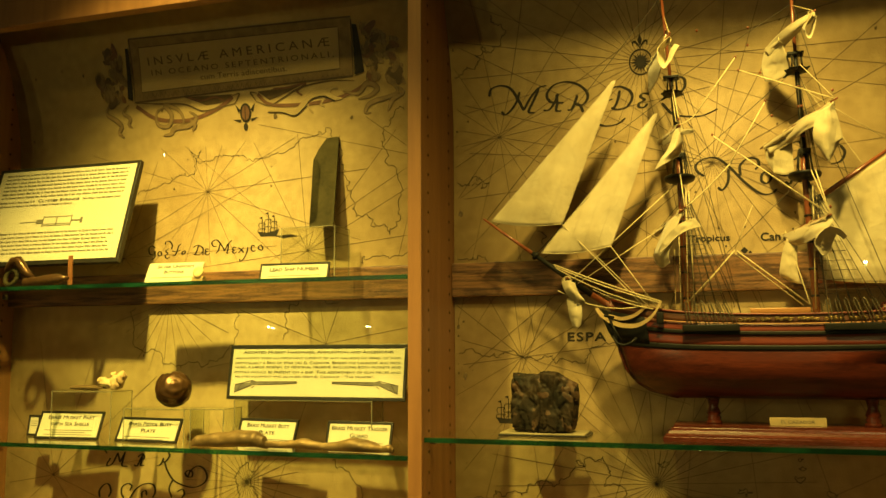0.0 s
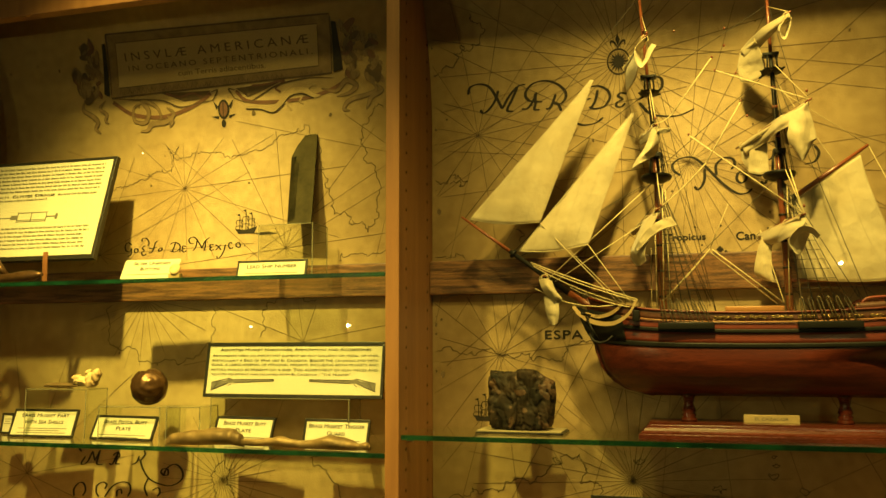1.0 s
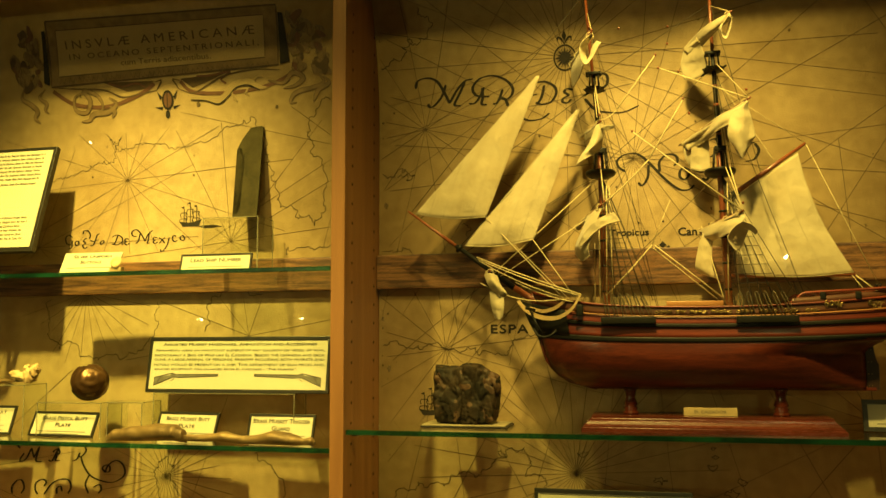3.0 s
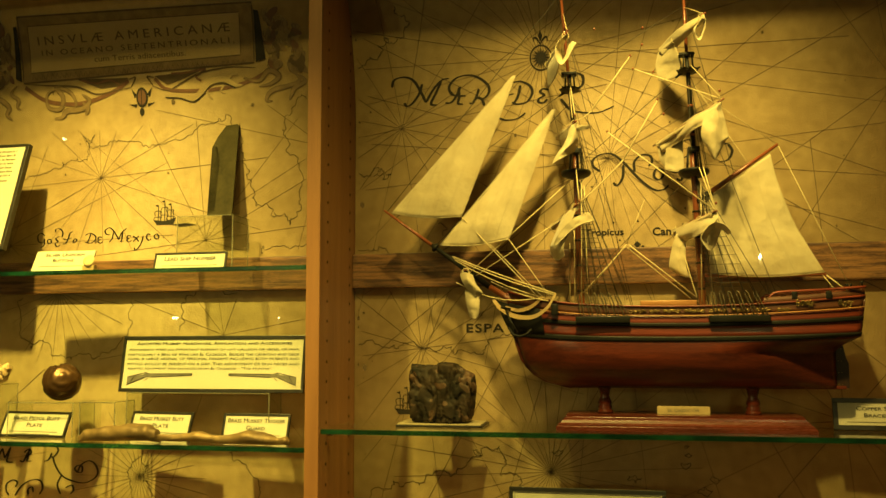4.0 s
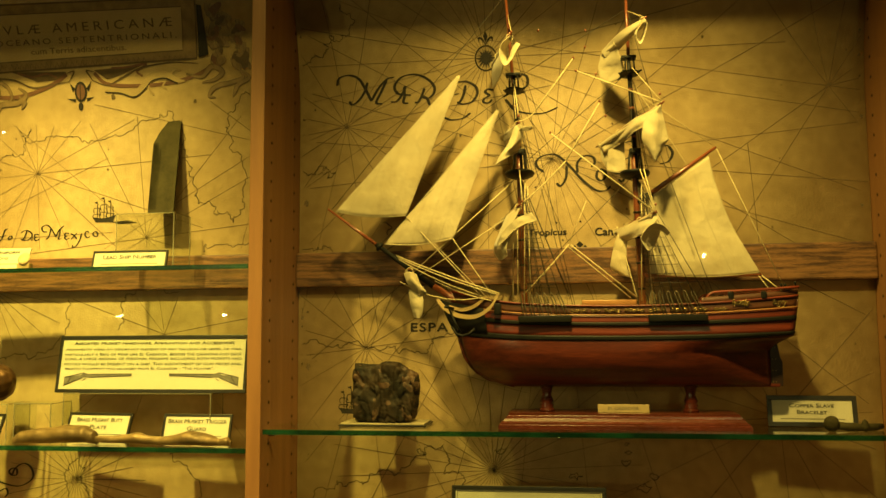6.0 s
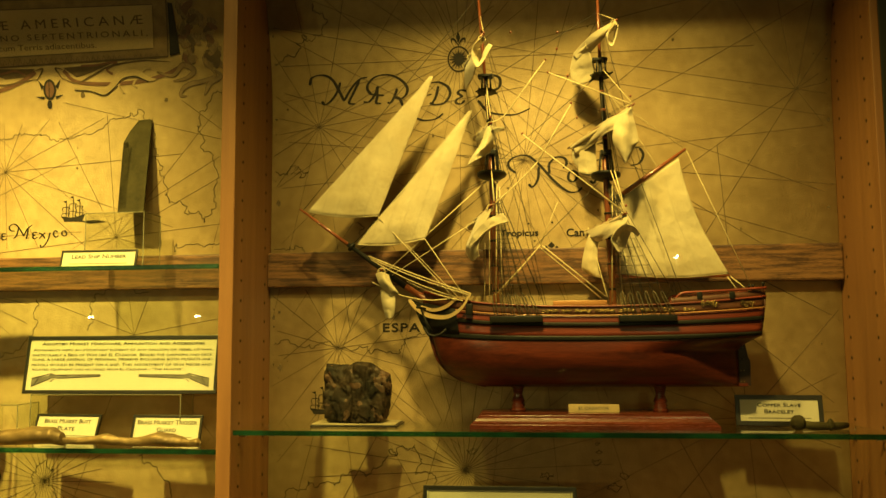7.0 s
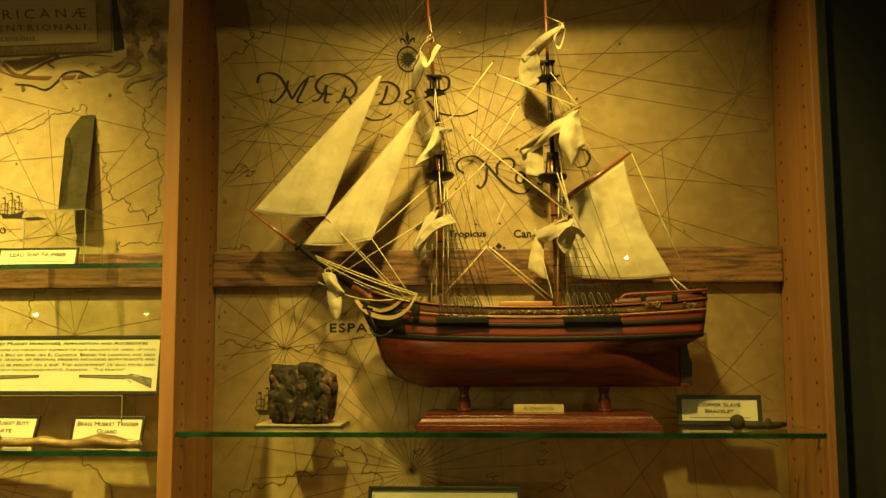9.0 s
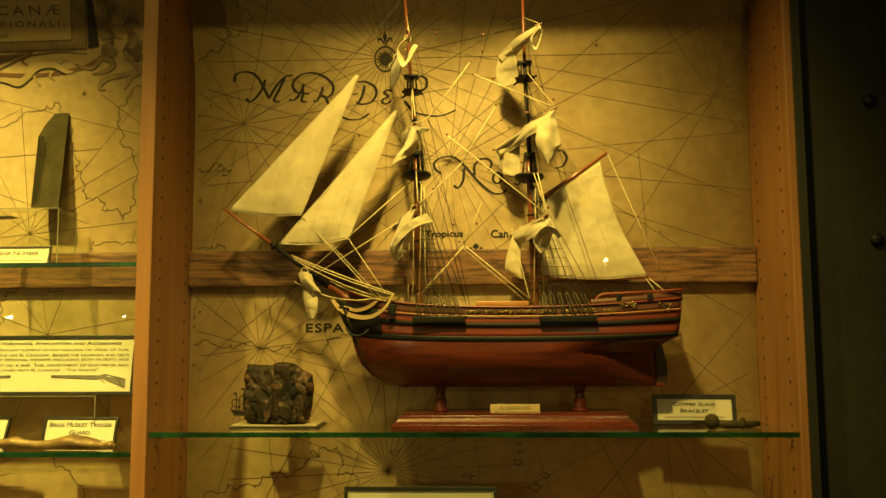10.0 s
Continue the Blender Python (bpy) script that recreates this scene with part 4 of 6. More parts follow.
strake("hull_bottom", 0.0, 0.60, M_HULL, 0.0, "dark glossy mahogany lower hull", 14)
strake("lower_wale", 0.575, 0.636, M_BLACK, 0.0028, "black painted wale")
strake("middle_strake", 0.62, 0.775, M_UPPER, 0.0, "red-stained plank band")
strake("upper_wale", 0.755, 0.802, M_BLACK, 0.0026, "black painted wale")
strake("upper_strake", 0.785, 0.890, M_UPPER, 0.0, "red-stained plank band")
strake("pale_moulding", 0.882, 0.897, M_MOULD, 0.0032, "thin pale wooden moulding", 1)
strake("bulwark", 0.897, 1.0, M_BULWARK, -0.0004, "brown wooden bulwark")
strake("quarter_bulwark", 1.0, 1.075, M_BULWARK, -0.0006, "raised brown quarter bulwark", 2, 0.73, 1.0)
strake("cap_rail", 0.993, 1.015, M_UPPER, 0.0020, "", 1)
strake("bow_blackwork", 0.62, 0.90, M_BLACK, 0.0016, "black painted bow", 4, 0.0, 0.10)
bm = grid(lambda u, w: hull_at(0.03 + 0.96 * u, 0.90, 1, -0.002).lerp(hull_at(0.03 + 0.96 * u, 0.90, -1, -0.002), w), 40, 2)
spart("deck", thicken(bm, 0.0015), M_STRIP, "pale planked deck")
bm = grid(lambda u, w: hull_at(1.0, 0.45 + 0.55 * u, 1).lerp(hull_at(1.0, 0.45 + 0.55 * u, -1), w) + Vector((0.0005, 0, 0)), 8, 3)
spart("transom", thicken(bm, 0.002), M_BULWARK)
spart("keel", box(0.395, 0.782, CY - 0.003, CY + 0.003, 1.4745, 1.480, 0.001), M_HULL)
bm = bmesh.new()
pts = [hull_at(0, k / 12, 1) for k in range(13)]
tube([Vector((p.x - 0.001, CY, p.z)) for p in pts], 0.0035, 6, bm)
spart("stem", bm, M_HULL)
bm = bmesh.new()
blade = [(0.7695, 1.476), (0.7860, 1.476), (0.7865, 1.512), (0.7830, 1.520), (0.7780, 1.548), (0.7695, 1.548)]
lo = [bm.verts.new((x, CY - 0.0028, z)) for x, z in blade]
hi = [bm.verts.new((x, CY + 0.0028, z)) for x, z in blade]
bm.faces.new(lo[::-1]), bm.faces.new(hi)
for i in range(len(blade)):
    j = (i + 1) % len(blade)
    bm.faces.new((lo[i], lo[j], hi[j], hi[i]))
rudder = spart("rudder", bm, M_RUDDER, "dark wooden rudder", smooth=False)
for z in (1.482, 1.499, 1.516, 1.534):
    for x in (0.772, 0.7765):
        o = spart("rudder_bolt", lathe([(0.0009, 0.0), (0.0007, 0.0006), (0.0002, 0.0008)], 6, m=Matrix.Translation((x, CY - 0.0028, z)) @ Matrix.Rotation(radians(90), 4, "X")), M_GILT)
        o.parent, o.matrix_parent_inverse = rudder, Matrix.Identity(4)

# beak, head rails and anchor at the bow
bm = bmesh.new()
beak = [(0.262, 1.614), (0.270, 1.598), (0.280, 1.575), (0.294, 1.551), (0.306, 1.556), (0.302, 1.585), (0.296, 1.602)]
lo = [bm.verts.new((x, CY - 0.004, z)) for x, z in beak]
hi = [bm.verts.new((x, CY + 0.004, z)) for x, z in beak]
bm.faces.new(lo[::-1]), bm.faces.new(hi)
for i in range(len(beak)):
    j = (i + 1) % len(beak)
    bm.faces.new((lo[i], lo[j], hi[j], hi[i]))
spart("beak", bm, M_BLACK, "black painted beak", smooth=False)
for side in (1, -1):
    for pts, w in ((((0.262, 0.004, 1.6125), (0.275, 0.012, 1.598), (0.298, 0.026, 1.586), (0.327, 0.040, 1.584), (0.350, 0.047, 1.597), (0.364, 0.048, 1.619)), 0.0035),
                   (((0.282, 0.012, 1.601), (0.302, 0.020, 1.595), (0.322, 0.030, 1.599), (0.337, 0.035, 1.609), (0.343, 0.036, 1.616)), 0.0028)):
        sx, sz = smooth_line([(p[0], p[2]) for p in pts], 5), smooth_line([(p[0], p[1]) for p in pts], 5)
        bm = bmesh.new()
        rows = []
        for i, ((x, z), (_, b)) in enumerate(zip(sx, sz)):
            a, c = sx[max(i - 1, 0)], sx[min(i + 1, len(sx) - 1)]
            d = Vector((c[0] - a[0], 0, c[1] - a[1])).normalized()
            nrm = Vector((-d.z, 0, d.x)) * w * (0.45 + 0.55 * math.sin(math.pi * min(1, 0.15 + i / len(sx))))
            p = Vector((x, CY - side * b, z))
            rows.append([bm.verts.new(p + nrm * e + Vector((0, -side * f, 0))) for e, f in ((1, 0), (1, 0.003), (-1, 0.003), (-1, 0))])
        for q, r in zip(rows, rows[1:]):
            for k in range(4):
                bm.faces.new((q[k], q[(k + 1) % 4], r[(k + 1) % 4], r[k]))
        bm.faces.new(rows[0]), bm.faces.new(rows[-1][::-1])
        spart("head_rail", bm, M_HEAD, "curved pale wooden head rail", smooth=False)
anchor = tube([(0.284, CY - 0.030, 1.597), (0.294, CY - 0.046, 1.578), (0.304, CY - 0.046, 1.560)], 0.0016, 6)
tube([(0.291, CY - 0.05, 1.568), (0.298, CY - 0.051, 1.557), (0.308, CY - 0.052, 1.554), (0.318, CY - 0.052, 1.557), (0.327, CY - 0.051, 1.565)], 0.002, 6, anchor)
tube([(0.280, CY - 0.045, 1.599), (0.290, CY - 0.022, 1.597)], 0.0022, 6, anchor)
spart("anchor", anchor, M_BLACK, "small black anchor")
spart("cathead", box(0.357, 0.367, CY - 0.054, CY - 0.035, 1.586, 1.603, 0.001), M_BLACK)

# channels with their hooks, hull carvings, rails
for x0, x1 in ((0.394, 0.474), (0.587, 0.672)):
    for side in (1, -1):
        spart("channel_board", box(x0, x1, CY - side * 0.0625 if side > 0 else CY + 0.046, CY - 0.046 if side > 0 else CY + 0.0625, 1.5735, 1.5835, 0.001), M_BLACK, "dark channel board")
        for k in range(6):
            x = x0 + 0.008 + k * (x1 - x0 - 0.016) / 5
            y, lean = CY - side * 0.058, -0.004 - 0.002 * k
            loop = [(x, y, 1.583), (x + lean * 0.5, y + side * 0.003, 1.600), (x + lean, y + side * 0.006, 1.616), (x + lean + 0.002, y + side * 0.0065, 1.619),
                    (x + lean + 0.0045, y + side * 0.006, 1.616), (x + lean * 0.5 + 0.0045, y + side * 0.003, 1.600), (x + 0.0045, y, 1.584)]
            spart("shroud_hook", tube(loop, 0.0008, 5), M_HOOK)
random.seed(5)


def carving(x, z, w, h):
    bm = bmesh.new()
    s = (x - 0.287) / 0.52
    y = hull_at(s, 0.93, 1).y - 0.0012
    for k in range(max(2, int(w / 0.006))):
        px, a0 = x - w / 2 + 0.006 * (k + 0.5), random.uniform(0, 6)
        pts = [(px + 0.0035 * (1 - i / 9) * math.cos(a0 + i * 0.8), y - 0.0006, z + h * 0.45 * (1 - i / 9) * math.sin(a0 + i * 0.8)) for i in range(9)]
        tube(pts, 0.0009, 5, bm)
    tube([(x - w / 2 + w * i / 8, y - 0.0003, z + h * 0.22 * math.sin(i * 1.9)) for i in range(9)], 0.0009, 5, bm)
    spart("gilt_carving", bm, M_GILT, "curled antique-gilt carving")


for x, w in ((0.485, 0.026), (0.510, 0.016), (0.535, 0.026), (0.567, 0.030), (0.600, 0.024), (0.632, 0.026), (0.664, 0.022), (0.692, 0.020)):
    carving(x, 1.5905, w, 0.007)
for x, w in ((0.722, 0.026), (0.778, 0.022)):
    carving(x, 1.599, w, 0.015)
spart("hatch_rail", box(0.490, 0.572, CY - 0.040, CY - 0.033, 1.5985, 1.607, 0.0015), M_MOULD, "orange wooden rail")
quarter = [(0.664, 1.602), (0.672, 1.606), (0.678, 1.613), (0.690, 1.6165), (0.74, 1.6185), (0.806, 1.6225)]
for side in (1, -1):
    spart("quarter_rail", tube([(x, CY - side * 0.043 * (1 if x < 0.75 else 0.9), z) for x, z in smooth_line(quarter, 4)], 0.0022, 6), M_UPPER, "red-brown curved quarter rail")
    for x in (0.708, 0.755):
        spart("rail_post", box(x - 0.004, x + 0.004, CY - side * 0.044 - 0.002, CY - side * 0.044 + 0.002, 1.606, 1.617, 0.001), M_BLACK)
    spart("stern_post", tube([(0.803, CY - side * 0.032, 1.612), (0.803, CY - side * 0.032, 1.628), (0.803, CY - side * 0.032, 1.631)], 0.002, 6, taper=[0.0018, 0.0012, 0.003]), M_BLACK)
spart("stern_post", tube([(0.790, CY, 1.60), (0.790, CY, 1.626), (0.790, CY, 1.629)], 0.002, 6, taper=[0.0018, 0.0012, 0.003]), M_BLACK)

# spars
FB, FT, FX, FTOP = (0.401, CY, 1.585), (0.396, CY, 1.812), (0.389, CY, 1.953), (0.3775, CY, 2.112)
MB, MT, MX, MTOP = (0.584, CY, 1.585), (0.577, CY, 1.806), (0.573, CY, 1.972), (0.5705, CY, 2.118)


def mast(name, b, t, x, top):
    spart(name, tube([b, t, (t[0] - 0.001, CY, t[2] + 0.03)], 0.005, 10, taper=[0.0056, 0.0045, 0.0042]), M_SPAR, "varnished lower mast")
    spart("topmast", tube([(t[0] + 0.003, CY, t[2] - 0.008), (x[0], CY, x[2]), (x[0] - 0.0005, CY, x[2] + 0.02)], 0.004, 10, taper=[0.0042, 0.0034, 0.003]), M_BLACK, "dark topmast")
    spart("topgallant_mast", tube([(x[0], CY, x[2] - 0.01), top], 0.003, 8, taper=[0.003, 0.0022]), M_SPAR, "slim varnished upper mast")
    for z in (b[2] + 0.04, b[2] + 0.08, b[2] + 0.12, b[2] + 0.16):
        k = (z - b[2]) / (t[2] - b[2])
        spart("mast_band", lathe([(0.0058, -0.0015), (0.0062, 0), (0.0058, 0.0015)], 10, m=Matrix.Translation((b[0] + (t[0] - b[0]) * k, CY, z))), M_BLACK)
    # the top: a rounded platform with ribs, cheeks and uprights
    plat = lathe([(0.014, -0.007), (0.024, -0.003), (0.026, 0.0), (0.0255, 0.003), (0.02, 0.0035)], 18, m=Matrix.Translation(t) @ Matrix.Diagonal((0.92, 1.25, 1, 1)))
    p = spart("mast_top", plat, M_BLACK, "black mast platform")
    for dx, dy in ((-0.010, -0.016), (0.010, -0.016), (-0.010, 0.016), (0.010, 0.016), (0.013, 0.0)):
        spart("top_upright", tube([(t[0] + dx, CY + dy, t[2]), (t[0] + dx * 0.7, CY + dy * 0.6, t[2] + 0.036)], 0.0011, 5), M_BLACK)
    spart("mast_cap", box(t[0] - 0.008, t[0] + 0.010, CY - 0.010, CY + 0.010, t[2] + 0.032, t[2] + 0.040, 0.0015), M_BLACK, smooth=False)
    tree = spart("crosstree", lathe([(0.007, -0.003), (0.015, -0.001), (0.016, 0.001), (0.006, 0.003)], 14, m=Matrix.Translation((x[0], CY, x[2] - 0.004)) @ Matrix.Diagonal((1, 1.4, 1, 1))), M_BLACK, "black crosstree with ragged arms", False)
    for k in range(9):
        ang = 0.4 + k * math.tau / 9
        reach = 0.018 + 0.005 * math.sin(k * 2.4)
        root = Vector((x[0] + 0.011 * math.cos(ang), CY + 0.014 * math.sin(ang), x[2] - 0.004))
        end = Vector((x[0] + reach * math.cos(ang), CY + 1.4 * reach * math.sin(ang), x[2] - 0.004 + 0.004 * math.sin(k * 1.7)))
        o = spart("crosstree_arm", tube([root, end], 0.002, 6, taper=[0.0026, 0.0012]), M_BLACK)
        o.parent, o.matrix_parent_inverse = tree, Matrix.Identity(4)
    for dx, dy in ((-0.007, -0.008), (0.008, -0.008), (0.001, 0.009)):
        spart("top_upright", tube([(x[0] + dx, CY + dy, x[2] - 0.003), (x[0] + dx * 0.8, CY + dy * 0.8, x[2] + 0.022)], 0.0015, 6), M_BLACK)
    spart("mast_cap", box(x[0] - 0.013, x[0] + 0.011, CY - 0.009, CY + 0.009, x[2] + 0.020, x[2] + 0.0245, 0.001), M_BLACK, smooth=False)
    for z in (x[2] - 0.03, x[2] - 0.06, t[2] + 0.06):
        k = (z - t[2]) / (x[2] - t[2])
        spart("mast_band", lathe([(0.0040, -0.002), (0.0046, 0), (0.0040, 0.002)], 10, m=Matrix.Translation((t[0] + 0.003 + (x[0] - t[0] - 0.003) * k, CY, z))), M_SPAR)


mast("foremast", FB, FT, FX, FTOP)
mast("mainmast", MB, MT, MX, MTOP)
spart("jib_boom", tube([(0.079, CY, 1.764), (0.172, CY, 1.695)], 0.003, 8, taper=[0.0018, 0.0034]), M_SPAR, "varnished jib boom")
spart("bowsprit", tube([(0.160, CY, 1.704), (0.257, CY, 1.632)], 0.0045, 10, taper=[0.0036, 0.0050]), M_BLACK, "black bowsprit")
spart("bowsprit_heel", tube([(0.255, CY, 1.6335), (0.318, CY, 1.594)], 0.0052, 10), M_SPAR)
spart("bowsprit_cap", lathe([(0.0045, -0.003), (0.0075, -0.002), (0.0075, 0.002), (0.0045, 0.003)], 12, m=Matrix.Translation((0.166, CY, 1.6995)) @ Matrix.Rotation(radians(-53), 4, "Y")), M_BLACK)
spart("gaff", tube([(0.586, CY, 1.764), (0.650, CY, 1.8085), (0.702, CY, 1.8445)], 0.0035, 8, taper=[0.0042, 0.0036, 0.0022]), M_SPAR, "varnished gaff")
spart("gaff_jaw", tube([(0.580, CY, 1.760), (0.602, CY, 1.775)], 0.0050, 8), M_BLACK)
spart("boom", tube([(0.588, CY, 1.646), (0.762, CY, 1.6435)], 0.003, 8, taper=[0.0034, 0.0024]), M_SPAR, "varnished boom")

# set sails
noise.seed_set(3)


def flat_sail(name, a, b, c, d, belly, seams, label, hollow=0.0):
    """A sail between four corners (c and d may meet), bellied towards the viewer, with sewn seams."""
    a, b, c, d = (Vector(p) for p in (a, b, c, d))

    def f(u, v, lift=0.0):
        p = a.lerp(b, u).lerp(d.lerp(c, u), v)
        w = 4 * u * (1 - u) * (1 - v) ** 0.7 * min(1, v * 5 + 0.35)
        n = noise.noise(Vector((p.x * 26, p.z * 26, 0.4))) * 0.0030 + noise.noise(Vector((p.x * 75, p.z * 75, 3.0))) * 0.0008
        return p + Vector((-hollow * u * math.sin(math.pi * v), -belly * w - n - lift, -0.006 * math.sin(math.pi * u) * (1 - v) ** 6))

    ob = spart(name, thicken(grid(f, 34, 40), 0.0007), M_SAIL, label)
    for k in range(1, seams):
        u = k / seams
        reach = u if (c - d).length < 0.01 else 0.97

        def strip(e, v):
            h = v * reach * 0.97
            across = (u - h) / (1 - h) if reach < 0.9 else u
            return f(across + (e - 0.5) * 0.006, h, 0.0009)

        bm = grid(strip, 1, 30)
        seam = spart("seam", bm, M_SEAM)
        seam.parent, seam.matrix_parent_inverse = ob, Matrix.Identity(4)
    for line in ([f(u / 24, 0.004) for u in range(25)], [f(0.003, v / 24) for v in range(25)], [f(0.997, v / 24) for v in range(25)]):
        e = spart("bolt_rope", tube(line, 0.0010, 5), M_SAIL)
        e.parent, e.matrix_parent_inverse = ob, Matrix.Identity(4)
    return ob


flat_sail("outer_jib", (0.092, CY, 1.759), (0.211, CY - 0.006, 1.748), (0.301, CY, 1.979), (0.297, CY, 1.979), 0.012, 5, "taut triangular cream jib with sewn seams")
flat_sail("inner_jib", (0.174, CY, 1.703), (0.288, CY - 0.008, 1.709), (0.365, CY, 1.920), (0.361, CY, 1.919), 0.012, 5, "taut triangular cream jib with sewn seams")
flat_sail("spanker", (0.598, CY, 1.648), (0.760, CY - 0.002, 1.647), (0.690, CY, 1.830), (0.596, CY, 1.766), 0.006, 4, "cream gaff sail", 0.011)

# furled square sails on their yards


def furled(a, b):
    """A yard and the sail gathered to it with cords; its cloth is hung on by cloth()."""
    a, b = Vector(a), Vector(b)
    spart("yard", tube([a + (a - b) * 0.02, a.lerp(b, 0.5), b + (b - a) * 0.03], 0.002, 8, taper=[0.0015, 0.0027, 0.0013]), M_SPAR, "slim varnished yard")
    ax = (b - a).normalized()
    side = ax.cross(Vector((0, 0, 1))).normalized()
    up = side.cross(ax)

    def core(v, u):
        ang = v * math.tau
        r = 0.0040 * (1 + 0.3 * noise.noise(Vector((u * 9, math.cos(ang), math.sin(ang) + a.z * 40))))
        return a.lerp(b, 0.04 + 0.92 * u) - up * 0.003 + (side * math.cos(ang) + up * math.sin(ang)) * r

    sail = spart("furled_sail", grid(core, 14, 20, closed_u=True), M_SAIL, "loosely bunched cream square sail")
    for k in (0.06, 0.35, 0.65, 0.94):
        p = a.lerp(b, k) - up * 0.002
        ring = [p + (side * math.cos(i) + up * math.sin(i)) * 0.0056 for i in [j * math.tau / 10 for j in range(11)]]
        g = spart("gasket", tube(ring, 0.0007, 5), M_ROPE)
        g.parent, g.matrix_parent_inverse = sail, Matrix.Identity(4)
    return sail


def through_points(pts, t):
    """The place at t, from 0 to 1, on a smooth curve through the points."""
    p = [Vector(q) for q in pts]
    p = [p[0] * 2 - p[1]] + p + [p[-1] * 2 - p[-2]]
    k = t * (len(p) - 3)
    i = min(int(k), len(p) - 4)
    k -= i
    a, b, c, d = p[i:i + 4]
    return 0.5 * (2 * b + (c - a) * k + (2 * a - 5 * b + 4 * c - d) * k * k + (3 * b - a - 3 * c + d) * k ** 3)


def cloth(sail, name, seed, *rows):
    """A creased piece of sailcloth draped through rows of points, with a rolled hem along its last row."""
    def f(u, v):
        p = through_points([through_points(r, u) for r in rows], v)
        q = Vector((p.x * 60 + seed, p.y * 25, p.z * 60))
        fold = noise.noise(q) * 0.0030 + (0.5 - abs(noise.noise(q * 2.1))) * 0.0016
        return p + Vector((0.3 * fold, -fold, 0.0))

    ob = spart(name, thicken(grid(f, 30, 22), 0.0009), M_SAIL)
    hem = spart("hem", tube([f(k / 20, 1.0) for k in range(21)], 0.0011, 5), M_SAIL)
    for o, over in ((ob, sail), (hem, sail)):
        o.parent, o.matrix_parent_inverse = over, Matrix.Identity(4)


sail = furled((0.390, 0.010, 2.018), (0.348, 0.150, 2.014))
cloth(sail, 'turned_fold', 1.3,
      ((0.389, 0.008, 2.016), (0.374, 0.008, 2.001), (0.372, 0.010, 1.981), (0.380, 0.012, 1.968), (0.391, 0.012, 1.978), (0.397, 0.012, 1.989), (0.405, 0.010, 2.001)),
      ((0.392, 0.030, 2.018), (0.381, 0.030, 2.006), (0.380, 0.030, 1.988), (0.381, 0.030, 1.980), (0.387, 0.030, 1.988), (0.390, 0.030, 2.000), (0.398, 0.030, 2.011)))
cloth(sail, 'bunched_cloth', 2.0,
      ((0.383, 0.030, 2.017), (0.370, 0.070, 2.012), (0.357, 0.120, 2.014)),
      ((0.380, 0.030, 1.996), (0.367, 0.070, 1.991), (0.351, 0.120, 1.995)),
      ((0.375, 0.040, 1.978), (0.366, 0.080, 1.971), (0.351, 0.125, 1.967)))
sail = furled((0.401, 0.008, 1.878), (0.363, 0.150, 1.889))
cloth(sail, 'loose_cloth', 3.4,
      ((0.394, 0.012, 1.873), (0.401, 0.008, 1.875), (0.405, 0.012, 1.867)),
      ((0.383, 0.014, 1.847), (0.394, 0.006, 1.846), (0.403, 0.020, 1.851)),
      ((0.370, 0.016, 1.829), (0.383, 0.006, 1.833), (0.401, 0.030, 1.844)),
      ((0.363, 0.016, 1.815), (0.380, 0.008, 1.824), (0.397, 0.030, 1.837)))
cloth(sail, 'turned_fold', 4.1,
      ((0.403, 0.010, 1.877), (0.391, 0.020, 1.871), (0.373, 0.050, 1.864)),
      ((0.404, 0.008, 1.869), (0.394, 0.018, 1.862), (0.375, 0.050, 1.859)))
cloth(sail, 'turned_fold', 4.8,
      ((0.398, 0.008, 1.875), (0.410, 0.007, 1.871), (0.420, 0.010, 1.872)),
      ((0.401, 0.012, 1.866), (0.411, 0.010, 1.865), (0.420, 0.014, 1.868)))
sail = furled((0.400, 0.010, 1.751), (0.351, 0.155, 1.737))
cloth(sail, 'loose_cloth', 5.5,
      ((0.401, 0.012, 1.748), (0.386, 0.030, 1.744), (0.375, 0.060, 1.741)),
      ((0.391, 0.010, 1.727), (0.373, 0.030, 1.721), (0.365, 0.070, 1.721)),
      ((0.383, 0.012, 1.703), (0.366, 0.030, 1.702), (0.358, 0.080, 1.708)),
      ((0.378, 0.014, 1.686), (0.362, 0.035, 1.689), (0.353, 0.085, 1.697)),
      ((0.379, 0.020, 1.676), (0.367, 0.040, 1.671), (0.353, 0.090, 1.687)))
cloth(sail, 'turned_fold', 6.2,
      ((0.417, 0.010, 1.739), (0.401, 0.007, 1.733), (0.384, 0.008, 1.722), (0.370, 0.012, 1.705), (0.364, 0.016, 1.694)),
      ((0.426, 0.012, 1.727), (0.407, 0.006, 1.721), (0.391, 0.007, 1.712), (0.377, 0.011, 1.699), (0.366, 0.016, 1.689)))
sail = furled((0.594, 0.008, 2.031), (0.533, 0.130, 2.018))
cloth(sail, 'bunched_cloth', 7.6,
      ((0.593, 0.008, 2.030), (0.577, 0.030, 2.030), (0.560, 0.060, 2.029), (0.544, 0.100, 2.026), (0.531, 0.125, 2.018)),
      ((0.595, 0.006, 2.024), (0.580, 0.024, 2.021), (0.565, 0.054, 2.018), (0.551, 0.094, 2.016), (0.536, 0.119, 2.007)),
      ((0.595, 0.012, 2.022), (0.581, 0.034, 2.018), (0.568, 0.064, 2.014), (0.555, 0.100, 2.010), (0.540, 0.127, 2.002)))
